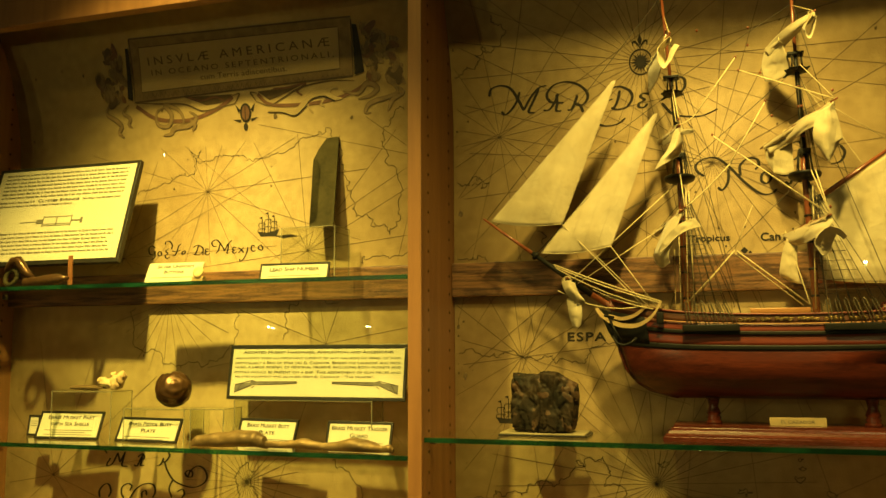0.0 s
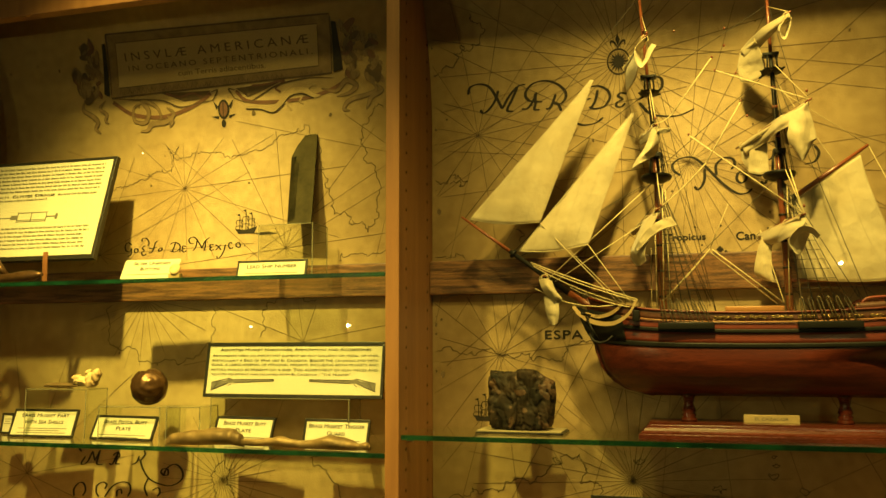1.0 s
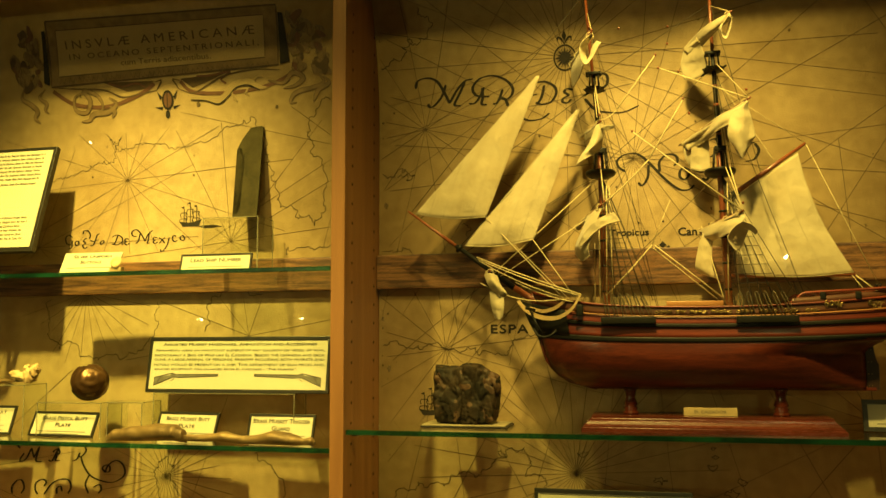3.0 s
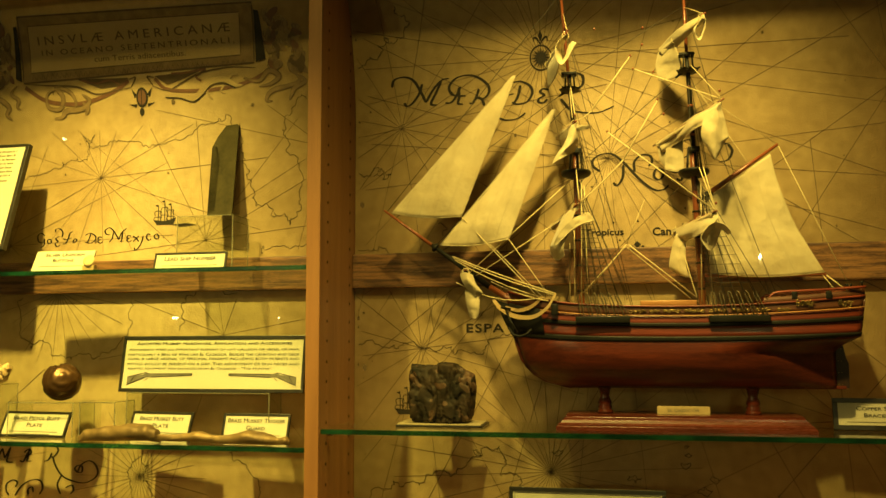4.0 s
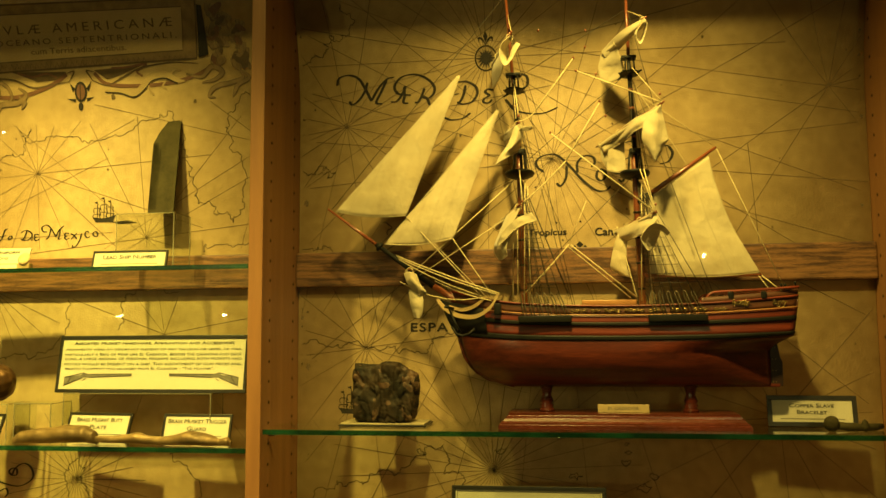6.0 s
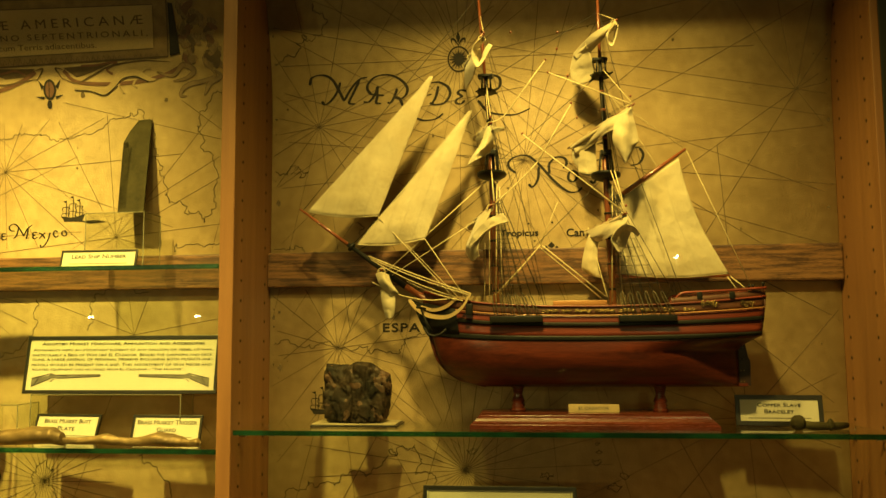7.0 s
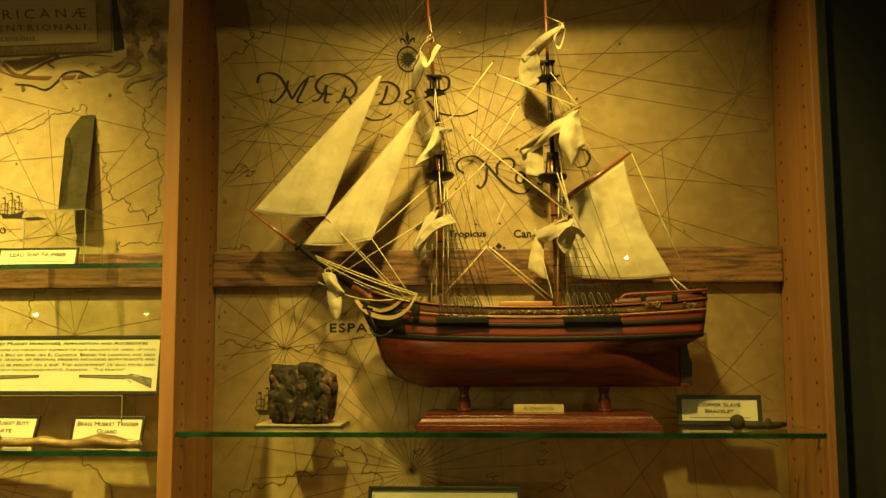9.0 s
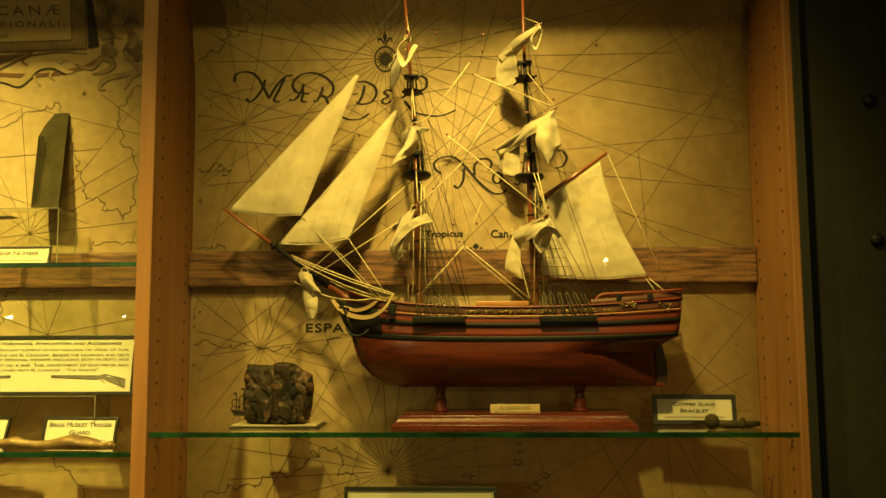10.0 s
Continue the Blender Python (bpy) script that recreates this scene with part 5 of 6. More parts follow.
cloth(sail, 'turned_fold', 8.3,
      ((0.591, 0.007, 2.026), (0.580, 0.008, 2.010), (0.581, 0.012, 1.995), (0.587, 0.014, 1.992), (0.593, 0.012, 2.005), (0.597, 0.010, 2.024)),
      ((0.589, 0.024, 2.027), (0.579, 0.026, 2.014), (0.585, 0.028, 2.004), (0.588, 0.028, 2.003), (0.591, 0.028, 2.012), (0.595, 0.026, 2.026)))
cloth(sail, 'loose_cloth', 9.0,
      ((0.555, 0.090, 2.019), (0.543, 0.110, 2.018), (0.531, 0.130, 2.016)),
      ((0.560, 0.090, 2.000), (0.545, 0.110, 1.999), (0.528, 0.130, 2.000)),
      ((0.565, 0.095, 1.982), (0.548, 0.115, 1.987), (0.527, 0.130, 1.991)),
      ((0.564, 0.100, 1.971), (0.546, 0.120, 1.966), (0.530, 0.132, 1.970)))
sail = furled((0.615, 0.008, 1.899), (0.523, 0.150, 1.867))
cloth(sail, 'loose_cloth', 9.7,
      ((0.592, 0.020, 1.885), (0.604, 0.007, 1.889), (0.611, 0.008, 1.896)),
      ((0.586, 0.016, 1.867), (0.602, 0.007, 1.870), (0.616, 0.014, 1.876)),
      ((0.584, 0.016, 1.848), (0.598, 0.006, 1.844), (0.622, 0.014, 1.846)),
      ((0.592, 0.018, 1.831), (0.601, 0.010, 1.825), (0.618, 0.018, 1.840)),
      ((0.601, 0.018, 1.813), (0.603, 0.014, 1.813), (0.607, 0.018, 1.819)))
cloth(sail, 'bunched_cloth', 10.4,
      ((0.600, 0.020, 1.889), (0.580, 0.050, 1.889), (0.563, 0.090, 1.885), (0.544, 0.125, 1.877), (0.528, 0.140, 1.863)),
      ((0.595, 0.014, 1.875), (0.577, 0.038, 1.875), (0.564, 0.078, 1.870), (0.547, 0.115, 1.864), (0.531, 0.133, 1.853)),
      ((0.588, 0.020, 1.866), (0.574, 0.050, 1.865), (0.564, 0.090, 1.862), (0.547, 0.120, 1.856), (0.537, 0.140, 1.849)))
cloth(sail, 'loose_cloth', 11.1,
      ((0.540, 0.130, 1.868), (0.551, 0.120, 1.873), (0.564, 0.110, 1.877)),
      ((0.538, 0.128, 1.844), (0.552, 0.118, 1.846), (0.564, 0.112, 1.848)),
      ((0.536, 0.130, 1.822), (0.550, 0.120, 1.816), (0.565, 0.114, 1.817)))
cloth(sail, 'turned_fold', 11.8,
      ((0.526, 0.145, 1.864), (0.529, 0.146, 1.844), (0.537, 0.142, 1.828)),
      ((0.538, 0.138, 1.868), (0.539, 0.136, 1.842), (0.541, 0.134, 1.825)))
sail = furled((0.600, 0.008, 1.734), (0.546, 0.150, 1.723))
cloth(sail, 'bunched_cloth', 11.8,
      ((0.602, 0.010, 1.732), (0.588, 0.040, 1.729), (0.569, 0.080, 1.726), (0.549, 0.130, 1.720)),
      ((0.600, 0.006, 1.720), (0.583, 0.030, 1.718), (0.569, 0.070, 1.713), (0.552, 0.120, 1.710)),
      ((0.586, 0.020, 1.708), (0.579, 0.040, 1.705), (0.569, 0.080, 1.703), (0.560, 0.120, 1.704)))
cloth(sail, 'turned_fold', 12.5,
      ((0.620, 0.012, 1.704), (0.612, 0.008, 1.714), (0.598, 0.006, 1.718), (0.585, 0.006, 1.710), (0.577, 0.008, 1.696), (0.583, 0.012, 1.682), (0.588, 0.014, 1.677)),
      ((0.617, 0.020, 1.700), (0.609, 0.020, 1.708), (0.599, 0.020, 1.711), (0.591, 0.020, 1.704), (0.585, 0.020, 1.693), (0.587, 0.022, 1.683), (0.590, 0.022, 1.678)))
cloth(sail, 'loose_cloth', 13.2,
      ((0.586, 0.021, 1.709), (0.598, 0.021, 1.715), (0.609, 0.030, 1.713)),
      ((0.582, 0.022, 1.694), (0.595, 0.030, 1.698), (0.605, 0.035, 1.701)),
      ((0.587, 0.022, 1.678), (0.594, 0.030, 1.681), (0.600, 0.035, 1.688)))
cloth(sail, 'loose_cloth', 13.9,
      ((0.550, 0.120, 1.716), (0.559, 0.115, 1.711), (0.565, 0.110, 1.707)),
      ((0.542, 0.120, 1.688), (0.552, 0.112, 1.686), (0.563, 0.110, 1.685)),
      ((0.538, 0.122, 1.666), (0.548, 0.112, 1.662), (0.563, 0.110, 1.660)),
      ((0.541, 0.124, 1.657), (0.555, 0.115, 1.649), (0.569, 0.112, 1.645)))
sail = furled((0.222, 0.055, 1.659), (0.208, 0.115, 1.662))
cloth(sail, 'bunched_cloth', 13.9,
      ((0.213, 0.050, 1.653), (0.224, 0.045, 1.655), (0.234, 0.050, 1.651)),
      ((0.217, 0.050, 1.639), (0.230, 0.040, 1.641), (0.239, 0.050, 1.637)),
      ((0.226, 0.050, 1.626), (0.239, 0.042, 1.628), (0.249, 0.050, 1.623)),
      ((0.228, 0.060, 1.619), (0.237, 0.050, 1.619), (0.243, 0.060, 1.617)))
cloth(sail, 'loose_cloth', 14.6,
      ((0.220, 0.055, 1.628), (0.230, 0.050, 1.625), (0.242, 0.055, 1.619)),
      ((0.222, 0.055, 1.608), (0.233, 0.050, 1.607), (0.243, 0.055, 1.607)),
      ((0.226, 0.055, 1.593), (0.234, 0.050, 1.591), (0.242, 0.055, 1.594)),
      ((0.228, 0.056, 1.586), (0.235, 0.052, 1.583), (0.240, 0.056, 1.586)))

# rigging


def line(a, b, r=0.0007, mat=None, slack=0.0, name="rigging_line"):
    spart(name, tube(sag(a, b, slack, 5 if slack else 1), r, 5), mat or M_ROPE)


N = CY - 0.058
for (t, x0, x1), lab in (((FT, 0.400, 0.470), "fore"), ((MT, 0.592, 0.668), "main")):
    for side in (1, -1):
        y = CY - side * 0.054
        feet = [x0 + (x1 - x0) * k / 5 for k in range(6)]
        for x in feet:
            line((t[0] + 0.002, CY - side * 0.006, t[2] - 0.006), (x, y, 1.617), 0.0006, M_TAR, name="shroud")
        for j in range(1, 12):
            k = j / 13
            p = [Vector((t[0] + 0.002, CY - side * 0.006, t[2] - 0.006)).lerp(Vector((x, y, 1.617)), 1 - k) for x in (feet[0], feet[2], feet[4])]
            spart("ratline", tube(p, 0.0004, 4), M_TAR)
for t, x in ((FT, FX), (MT, MX)):
    for dx, dy in ((0.016, -0.022), (0.020, -0.010), (0.016, 0.022), (-0.004, -0.026)):
        line((x[0], CY + dy * 0.3, x[2] - 0.004), (t[0] + dx, CY + dy, t[2] + 0.003), 0.0005, M_TAR, name="shroud")
for a, b in ((FTOP, (0.085, CY, 1.7625)), (FX, (0.100, CY, 1.7515)), ((0.390, CY, 1.93), (0.166, CY, 1.702)), (FT, (0.178, CY, 1.695)),
             ((0.571, CY, 2.075), (0.386, CY, 1.965)), (MX, (0.398, CY, 1.825)), (MT, (0.402, CY, 1.635)),
             ((0.571, CY, 2.08), (0.690, CY + 0.05, 1.61)), (MX, (0.684, CY - 0.045, 1.61)), ((0.379, CY, 2.08), (0.480, CY + 0.05, 1.60)), (FX, (0.476, CY - 0.045, 1.60))):
    line(a, b, 0.0005, M_TAR, name="stay")
for a, b, r, sl in (((0.211, CY - 0.006, 1.748), (0.338, CY - 0.035, 1.612), 0.0008, 0), ((0.213, CY + 0.004, 1.748), (0.345, CY - 0.030, 1.612), 0.0006, 0),
                    ((0.288, CY - 0.008, 1.709), (0.356, CY - 0.040, 1.612), 0.0007, 0), ((0.222, CY - 0.004, 1.656), (0.388, CY - 0.005, 1.802), 0.0010, 0),
                    ((0.234, CY - 0.006, 1.652), (0.372, CY - 0.010, 1.738), 0.0008, 0), ((0.195, CY - 0.004, 1.684), (0.364, CY - 0.046, 1.619), 0.0010, 0.002),
                    ((0.197, CY - 0.004, 1.681), (0.362, CY - 0.047, 1.617), 0.0009, 0.004), ((0.199, CY - 0.004, 1.678), (0.342, CY - 0.035, 1.614), 0.0009, 0.006),
                    ((0.206, CY - 0.030, 1.640), (0.330, CY - 0.034, 1.612), 0.0009, 0.012), ((0.258, CY - 0.006, 1.642), (0.352, CY - 0.046, 1.608), 0.0008, 0.004),
                    ((0.447, 0.055, 1.870), (0.600, 0.008, 1.734), 0.0011, 0.0), ((0.524, 0.050, 1.915), (0.470, 0.030, 1.820), 0.0011, 0.0), ((0.470, 0.030, 1.820), (0.400, 0.010, 1.751), 0.0011, 0.003),
                    ((0.485, 0.060, 1.991), (0.424, 0.040, 1.902), 0.0011, 0.0), ((0.424, 0.040, 1.902), (0.401, 0.008, 1.880), 0.0008, 0.003),
                    ((0.489, 0.060, 1.970), (0.575, 0.020, 1.920), 0.0011, 0.0), ((0.575, 0.020, 1.920), (0.615, 0.008, 1.899), 0.0009, 0.0),
                    ((0.472, 0.055, 1.694), (0.408, 0.060, 1.620), 0.0010, 0.0), ((0.468, 0.060, 1.690), (0.404, 0.055, 1.620), 0.0009, 0.001),
                    ((0.475, 0.055, 1.693), (0.572, 0.060, 1.612), 0.0010, 0.0), ((0.473, 0.060, 1.689), (0.564, 0.062, 1.610), 0.0009, 0.0), ((0.472, 0.055, 1.694), (0.500, 0.05, 1.76), 0.0006, 0.0),
                    ((0.600, 0.008, 1.734), (0.588, 0.045, 1.806), 0.0010, 0.0), ((0.600, 0.008, 1.734), (0.582, 0.045, 1.806), 0.0008, 0.0), ((0.550, 0.14, 1.73), (0.574, 0.070, 1.612), 0.0009, 0.0),
                    ((0.404, 0.008, 1.755), (0.398, 0.050, 1.812), 0.0010, 0.0), ((0.400, 0.008, 1.888), (0.391, 0.060, 1.953), 0.0010, 0.0), ((0.396, 0.010, 1.885), (0.389, 0.070, 1.950), 0.0007, 0.0),
                    ((0.391, 0.010, 2.020), (0.381, 0.080, 2.075), 0.0007, 0.0), ((0.594, 0.008, 2.031), (0.571, 0.080, 2.070), 0.0006, 0.0), ((0.615, 0.008, 1.899), (0.576, 0.06, 1.970), 0.0007, 0.0),
                    ((0.702, CY, 1.844), (0.792, CY - 0.02, 1.618), 0.0006, 0.0), ((0.760, CY, 1.645), (0.788, CY - 0.012, 1.618), 0.0009, 0.0), ((0.756, CY, 1.645), (0.770, CY - 0.020, 1.618), 0.0006, 0.0),
                    ((0.702, CY, 1.844), (0.573, CY, 1.945), 0.0005, 0.0), ((0.758, CY, 1.646), (0.574, CY, 1.960), 0.0004, 0.0),
                    ((0.385, CY - 0.012, 1.700), (0.384, CY - 0.025, 1.605), 0.0008, 0.0), ((0.392, CY - 0.012, 1.720), (0.392, CY - 0.030, 1.605), 0.0008, 0.0), ((0.409, CY - 0.012, 1.790), (0.412, CY - 0.030, 1.605), 0.0010, 0.0),
                    ((0.405, CY - 0.012, 1.800), (0.402, CY - 0.030, 1.605), 0.0010, 0.0), ((0.586, CY - 0.012, 1.790), (0.580, CY - 0.025, 1.605), 0.0010, 0.0), ((0.590, CY - 0.010, 1.780), (0.596, CY - 0.03, 1.605), 0.0008, 0.0)):
    line(a, b, r, None, sl)
for p in ((0.485, 0.060, 1.991), (0.489, 0.060, 1.970), (0.447, 0.055, 1.871), (0.524, 0.050, 1.916), (0.400, 0.006, 1.8875), (0.404, 0.006, 1.7555), (0.611, 0.003, 1.911), (0.600, 0.004, 1.745),
          (0.505, 0.06, 2.035), (0.504, 0.07, 2.011), (0.430, 0.08, 2.046), (0.520, 0.07, 1.966), (0.533, 0.06, 1.895), (0.383, 0.08, 2.052), (0.391, 0.008, 2.021)):
    spart("rigging_block", lathe([(0.0006, -0.0022), (0.0018, -0.001), (0.0020, 0.0008), (0.0006, 0.0024)], 8, m=Matrix.Translation(p)), M_SPAR)

# the stand, with its plaque
stand = thing("ship_stand", "red-brown moulded wooden stand with turned posts on the glass shelf", "stand", at=(0, 0, 0))
bm = bmesh.new()
rings = []
for inset, z in ((0, 1.4132), (0, 1.4195), (0.003, 1.4205), (0.003, 1.4225), (0.007, 1.425), (0.009, 1.4285), (0.012, 1.4295), (0.0125, 1.4325), (0.015, 1.4335), (0.015, 1.4365)):
    x0, x1, y0, y1 = 0.361 + inset, 0.731 - inset, 0.034 + inset * 0.8, 0.138 - inset * 0.8
    rings.append([bm.verts.new(p) for p in ((x0, y0, z), (x1, y0, z), (x1, y1, z), (x0, y1, z))])
for q, w in zip(rings, rings[1:]):
    for k in range(4):
        bm.faces.new((q[k], q[(k + 1) % 4], w[(k + 1) % 4], w[k]))
bm.faces.new(rings[0][::-1]), bm.faces.new(rings[-1])
part("base", bm, M_STAND, stand, "stepped moulded base")
for x in (0.433, 0.651):
    part("post", lathe([(0.012, 0.0), (0.012, 0.004), (0.009, 0.007), (0.0115, 0.010), (0.0085, 0.013), (0.011, 0.016), (0.007, 0.026), (0.009, 0.036), (0.012, 0.0405)], 20,
                       m=Matrix.Translation((x, CY, 1.4362))), M_STAND, stand, "turned red-brown post", True)
tilt = Matrix.Translation((0.549, 0.066, 1.4368)) @ Matrix.Rotation(radians(-18), 4, "X")
plq = part("plaque", box(-0.0385, 0.0385, 0.0, 0.0015, 0.0, 0.0125, 0.0004, m=tilt), M_PLAQUE, stand, "small pale name plaque")
lettering("EL CAZADOR", 0.046, M_TYPE, tilt @ Matrix.Translation((0, -0.0003, 0.006)) @ FACING, plq, height=0.0045)

# ---- cards and finds ----


def card(label, x0, x1, y, z0, height, lean, lines, frame=0.004, group="label cards", turn=0.0, small=2, name="label_card", headline=0.0085, offset=0.0):
    """A framed card leaning back on a small strut, with its readable heading and bars for the small print."""
    w = x1 - x0
    m = Matrix.Translation(((x0 + x1) / 2, y, z0)) @ Matrix.Rotation(radians(turn), 4, "Z") @ Matrix.Rotation(radians(-lean), 4, "X")
    c = thing(name, label, "label", group, at=m)
    fr = bmesh.new()
    if frame:
        for a in ((-w / 2, w / 2, 0, frame), (-w / 2, w / 2, height - frame, height), (-w / 2, -w / 2 + frame, frame, height - frame), (w / 2 - frame, w / 2, frame, height - frame)):
            box(a[0], a[1], -0.001, 0.0035, a[2], a[3], 0.0005, bm=fr)
        part("frame", fr, M_FRAME, c)
    else:
        fr.free()
    part("face", box(-w / 2 + frame, w / 2 - frame, 0.0005, 0.003, frame if frame else 0, height - frame, 0.0), M_CARD, c, "printed white card")
    zt = height - frame - headline * 0.95
    fore = Matrix.Translation((0, 0.0003, 0))
    for text, tw, th in lines:
        lettering(text, tw, M_TYPE, fore @ Matrix.Translation((offset, 0, zt)) @ FACING, c, height=th, depth=0.0004, fat=0.00010, caps=True)
        zt -= th * 1.75
    bars = bmesh.new()
    for k in range(small):
        bw = (w - 2 * frame) * (0.80 - 0.22 * (k % 2))
        box(-bw / 2, bw / 2, 0.0001, 0.0006, zt - k * 0.0042 - 0.0006, zt - k * 0.0042 + 0.0006, bm=bars)
    if small:
        part("small_print", bars, M_GREY_TYPE, c)
    else:
        bars.free()
    foot = bmesh.new()
    box(-0.008, 0.008, 0.0, 0.0016, 0.0, height * 0.8, bm=foot, m=Matrix.Translation((0, 0.004, 0.0)) @ Matrix.Rotation(radians(-16), 4, "X"))
    part("strut", foot, M_FRAME, c)
    return c


card("white framed label card with a two-line heading on glass", -0.806, -0.669, 0.078, SHELF_LO + 0.0005, 0.054, 22, (("Brass Musket Part", 0.100, 0.0072), ("with Sea Shells", 0.082, 0.0072)), turn=4, small=3)
card("white framed label card beside a brass ball on glass", -0.624, -0.487, 0.068, SHELF_LO + 0.0005, 0.046, 24, (("Brass Pistol Butt", 0.096, 0.0070), ("Plate", 0.032, 0.0070)), turn=-4, small=2)
card("white framed label card behind a flat brass piece", -0.384, -0.262, 0.086, SHELF_LO + 0.0005, 0.046, 20, (("Brass Musket Butt", 0.088, 0.0070), ("Plate", 0.032, 0.0070)), turn=-6, small=1)
card("white framed label card behind a brass trigger guard", -0.208, -0.086, 0.088, SHELF_LO + 0.0005, 0.044, 16, (("Brass Musket Trigger", 0.104, 0.0070), ("Guard", 0.034, 0.0070)), turn=-2, small=2)
card("narrow framed label card on the upper glass shelf", -0.323, -0.190, 0.056, SHELF_UP + 0.0005, 0.032, 14, (("Lead Ship Number", 0.095, 0.0072),), frame=0.003, turn=0, small=2)
card("frameless white label card leaning by a round button", -0.552, -0.440, 0.046, SHELF_UP + 0.0005, 0.044, 26, (("Silver Uniform", 0.074, 0.0066), ("Buttons", 0.040, 0.0066)), frame=0.0, turn=2, small=1)
card("black framed label card behind a copper bracelet", 0.768, 0.897, 0.108, SHELF_R + 0.0005, 0.047, 10, (("Copper Slave", 0.064, 0.0058), ("Bracelet", 0.043, 0.0058)), frame=0.007, turn=-3, small=1)
card("small framed card half hidden behind another", -0.862, -0.834, 0.115, SHELF_LO + 0.0005, 0.040, 8, (), frame=0.004, small=3)

# large text panels
low = thing("text_panel", "large white text panel in a black frame under the shelf", "text panel", "text panels", at=Matrix.Translation((0.402, 0.050, DECK + 0.0005)) @ Matrix.Rotation(radians(-10), 4, "X"))
bm = bmesh.new()
for a in ((-0.118, 0.118, 0, 0.006), (-0.118, 0.118, 0.1285, 0.1345), (-0.118, -0.112, 0.006, 0.1285), (0.112, 0.118, 0.006, 0.1285)):
    box(a[0], a[1], -0.001, 0.005, a[2], a[3], 0.0006, bm=bm)
part("frame", bm, M_FRAME, low)
part("face", box(-0.112, 0.112, 0.001, 0.004, 0.006, 0.1285), M_CARD, low)
bm = bmesh.new()
for x0, x1, z0, z1 in ((-0.1095, 0.1095, 0.1258, 0.1264), (-0.1095, -0.1089, 0.0085, 0.126), (0.1089, 0.1095, 0.0085, 0.126)):
    box(x0, x1, 0.0004, 0.0012, z0, z1, bm=bm)
part("inner_rule", bm, M_TYPE, low)
bm = bmesh.new()
for k in range(9):
    box(-0.095, 0.095 - 0.03 * (k % 3 == 2), 0.0005, 0.0012, 0.104 - k * 0.010, 0.1065 - k * 0.010, bm=bm)
part("small_print", bm, M_GREY_TYPE, low)

mus = thing("text_panel", "wide white text panel in a black frame on a clear riser", "text panel", "text panels", at=Matrix.Translation((-0.239, 0.104, SHELF_LO + 0.0775)) @ Matrix.Rotation(radians(-9), 4, "X"))
bm = bmesh.new()
W2, H = 0.172, 0.098
for a in ((-W2, W2, 0, 0.006), (-W2, W2, H - 0.006, H), (-W2, -W2 + 0.005, 0.006, H - 0.006), (W2 - 0.005, W2, 0.006, H - 0.006)):
    box(a[0], a[1], -0.001, 0.006, a[2], a[3], 0.0006, bm=bm)
part("frame", bm, M_FRAME, mus)
part("face", box(-W2 + 0.005, W2 - 0.005, 0.001, 0.005, 0.006, H - 0.006), M_CARD, mus)
rows = (("Assorted Musket Hardware, Ammunition and Accessories", 0.292, 0.0056), ("Armaments were an important element of any galleon or vessel of war,", 0.322, 0.0050),
        ("particularly a Brig of War like El Cazador. Besides the cannons and deck", 0.322, 0.0050), ("guns, a large arsenal of personal firearms including both muskets and", 0.322, 0.0050),
        ("pistols would be present on a ship. This assortment of gun pieces and", 0.322, 0.0050), ("related equipment was salvaged from El Cazador - \"The Hunter\".", 0.272, 0.0050))
for k, (t, w, h) in enumerate(rows):
    z = 0.0845 - (0 if k == 0 else 0.0105 + (k - 1) * 0.0083)
    lettering(t, w, M_TYPE, Matrix.Translation((-0.023 if k == 5 else 0, 0.0008, z)) @ FACING, mus, height=h, depth=0.0003, fat=0.00015 if k == 0 else 0.0, caps=True)
for s in (-1, 1):
    bm = bmesh.new()
    outline = [(0.158, 0.026), (0.158, 0.012), (0.140, 0.020), (0.124, 0.0255), (0.112, 0.026), (0.034, 0.029), (0.034, 0.032), (0.112, 0.0315), (0.122, 0.034), (0.128, 0.0300), (0.140, 0.029)]
    vs = [bm.verts.new((s * x, 0.0006, z)) for x, z in outline]
    f = bm.faces.new(vs)
    bmesh.ops.triangulate(bm, faces=[f])
    part("printed_musket", bm, M_GREY_TYPE, mus, "grey engraved musket")
    bm = bmesh.new()
    for x0, z0, x1, z1 in ((0.034, 0.0320, 0.112, 0.0315), (0.112, 0.026, 0.034, 0.029), (0.158, 0.026, 0.122, 0.034), (0.158, 0.012, 0.124, 0.0255), (0.118, 0.024, 0.124, 0.020), (0.145, 0.027, 0.152, 0.016)):
        tube([(s * x0, 0.0004, z0), (s * x1, 0.0004, z1)], 0.0006, 4, bm)
    part("engraved_line", bm, M_TYPE, mus)

cly = thing("text_panel", "white text panel in a black frame on a copper easel", "text panel", "text panels", at=Matrix.Translation((-0.777, 0.045, 1.7125)) @ Matrix.Rotation(radians(-16.3), 4, "X"))
bm = bmesh.new()
CW, CH = 0.168, 0.212
for a in ((-CW, CW, 0, 0.009), (-CW, CW, CH - 0.005, CH), (-CW, -CW + 0.006, 0.009, CH - 0.005), (CW - 0.007, CW, 0.009, CH - 0.005)):
    box(a[0], a[1], -0.002, 0.009, a[2], a[3], 0.0008, bm=bm)
part("frame", bm, M_FRAME, cly)
part("face", box(-CW + 0.006, CW - 0.007, 0.0, 0.008, 0.009, CH - 0.005), M_CARD, cly)


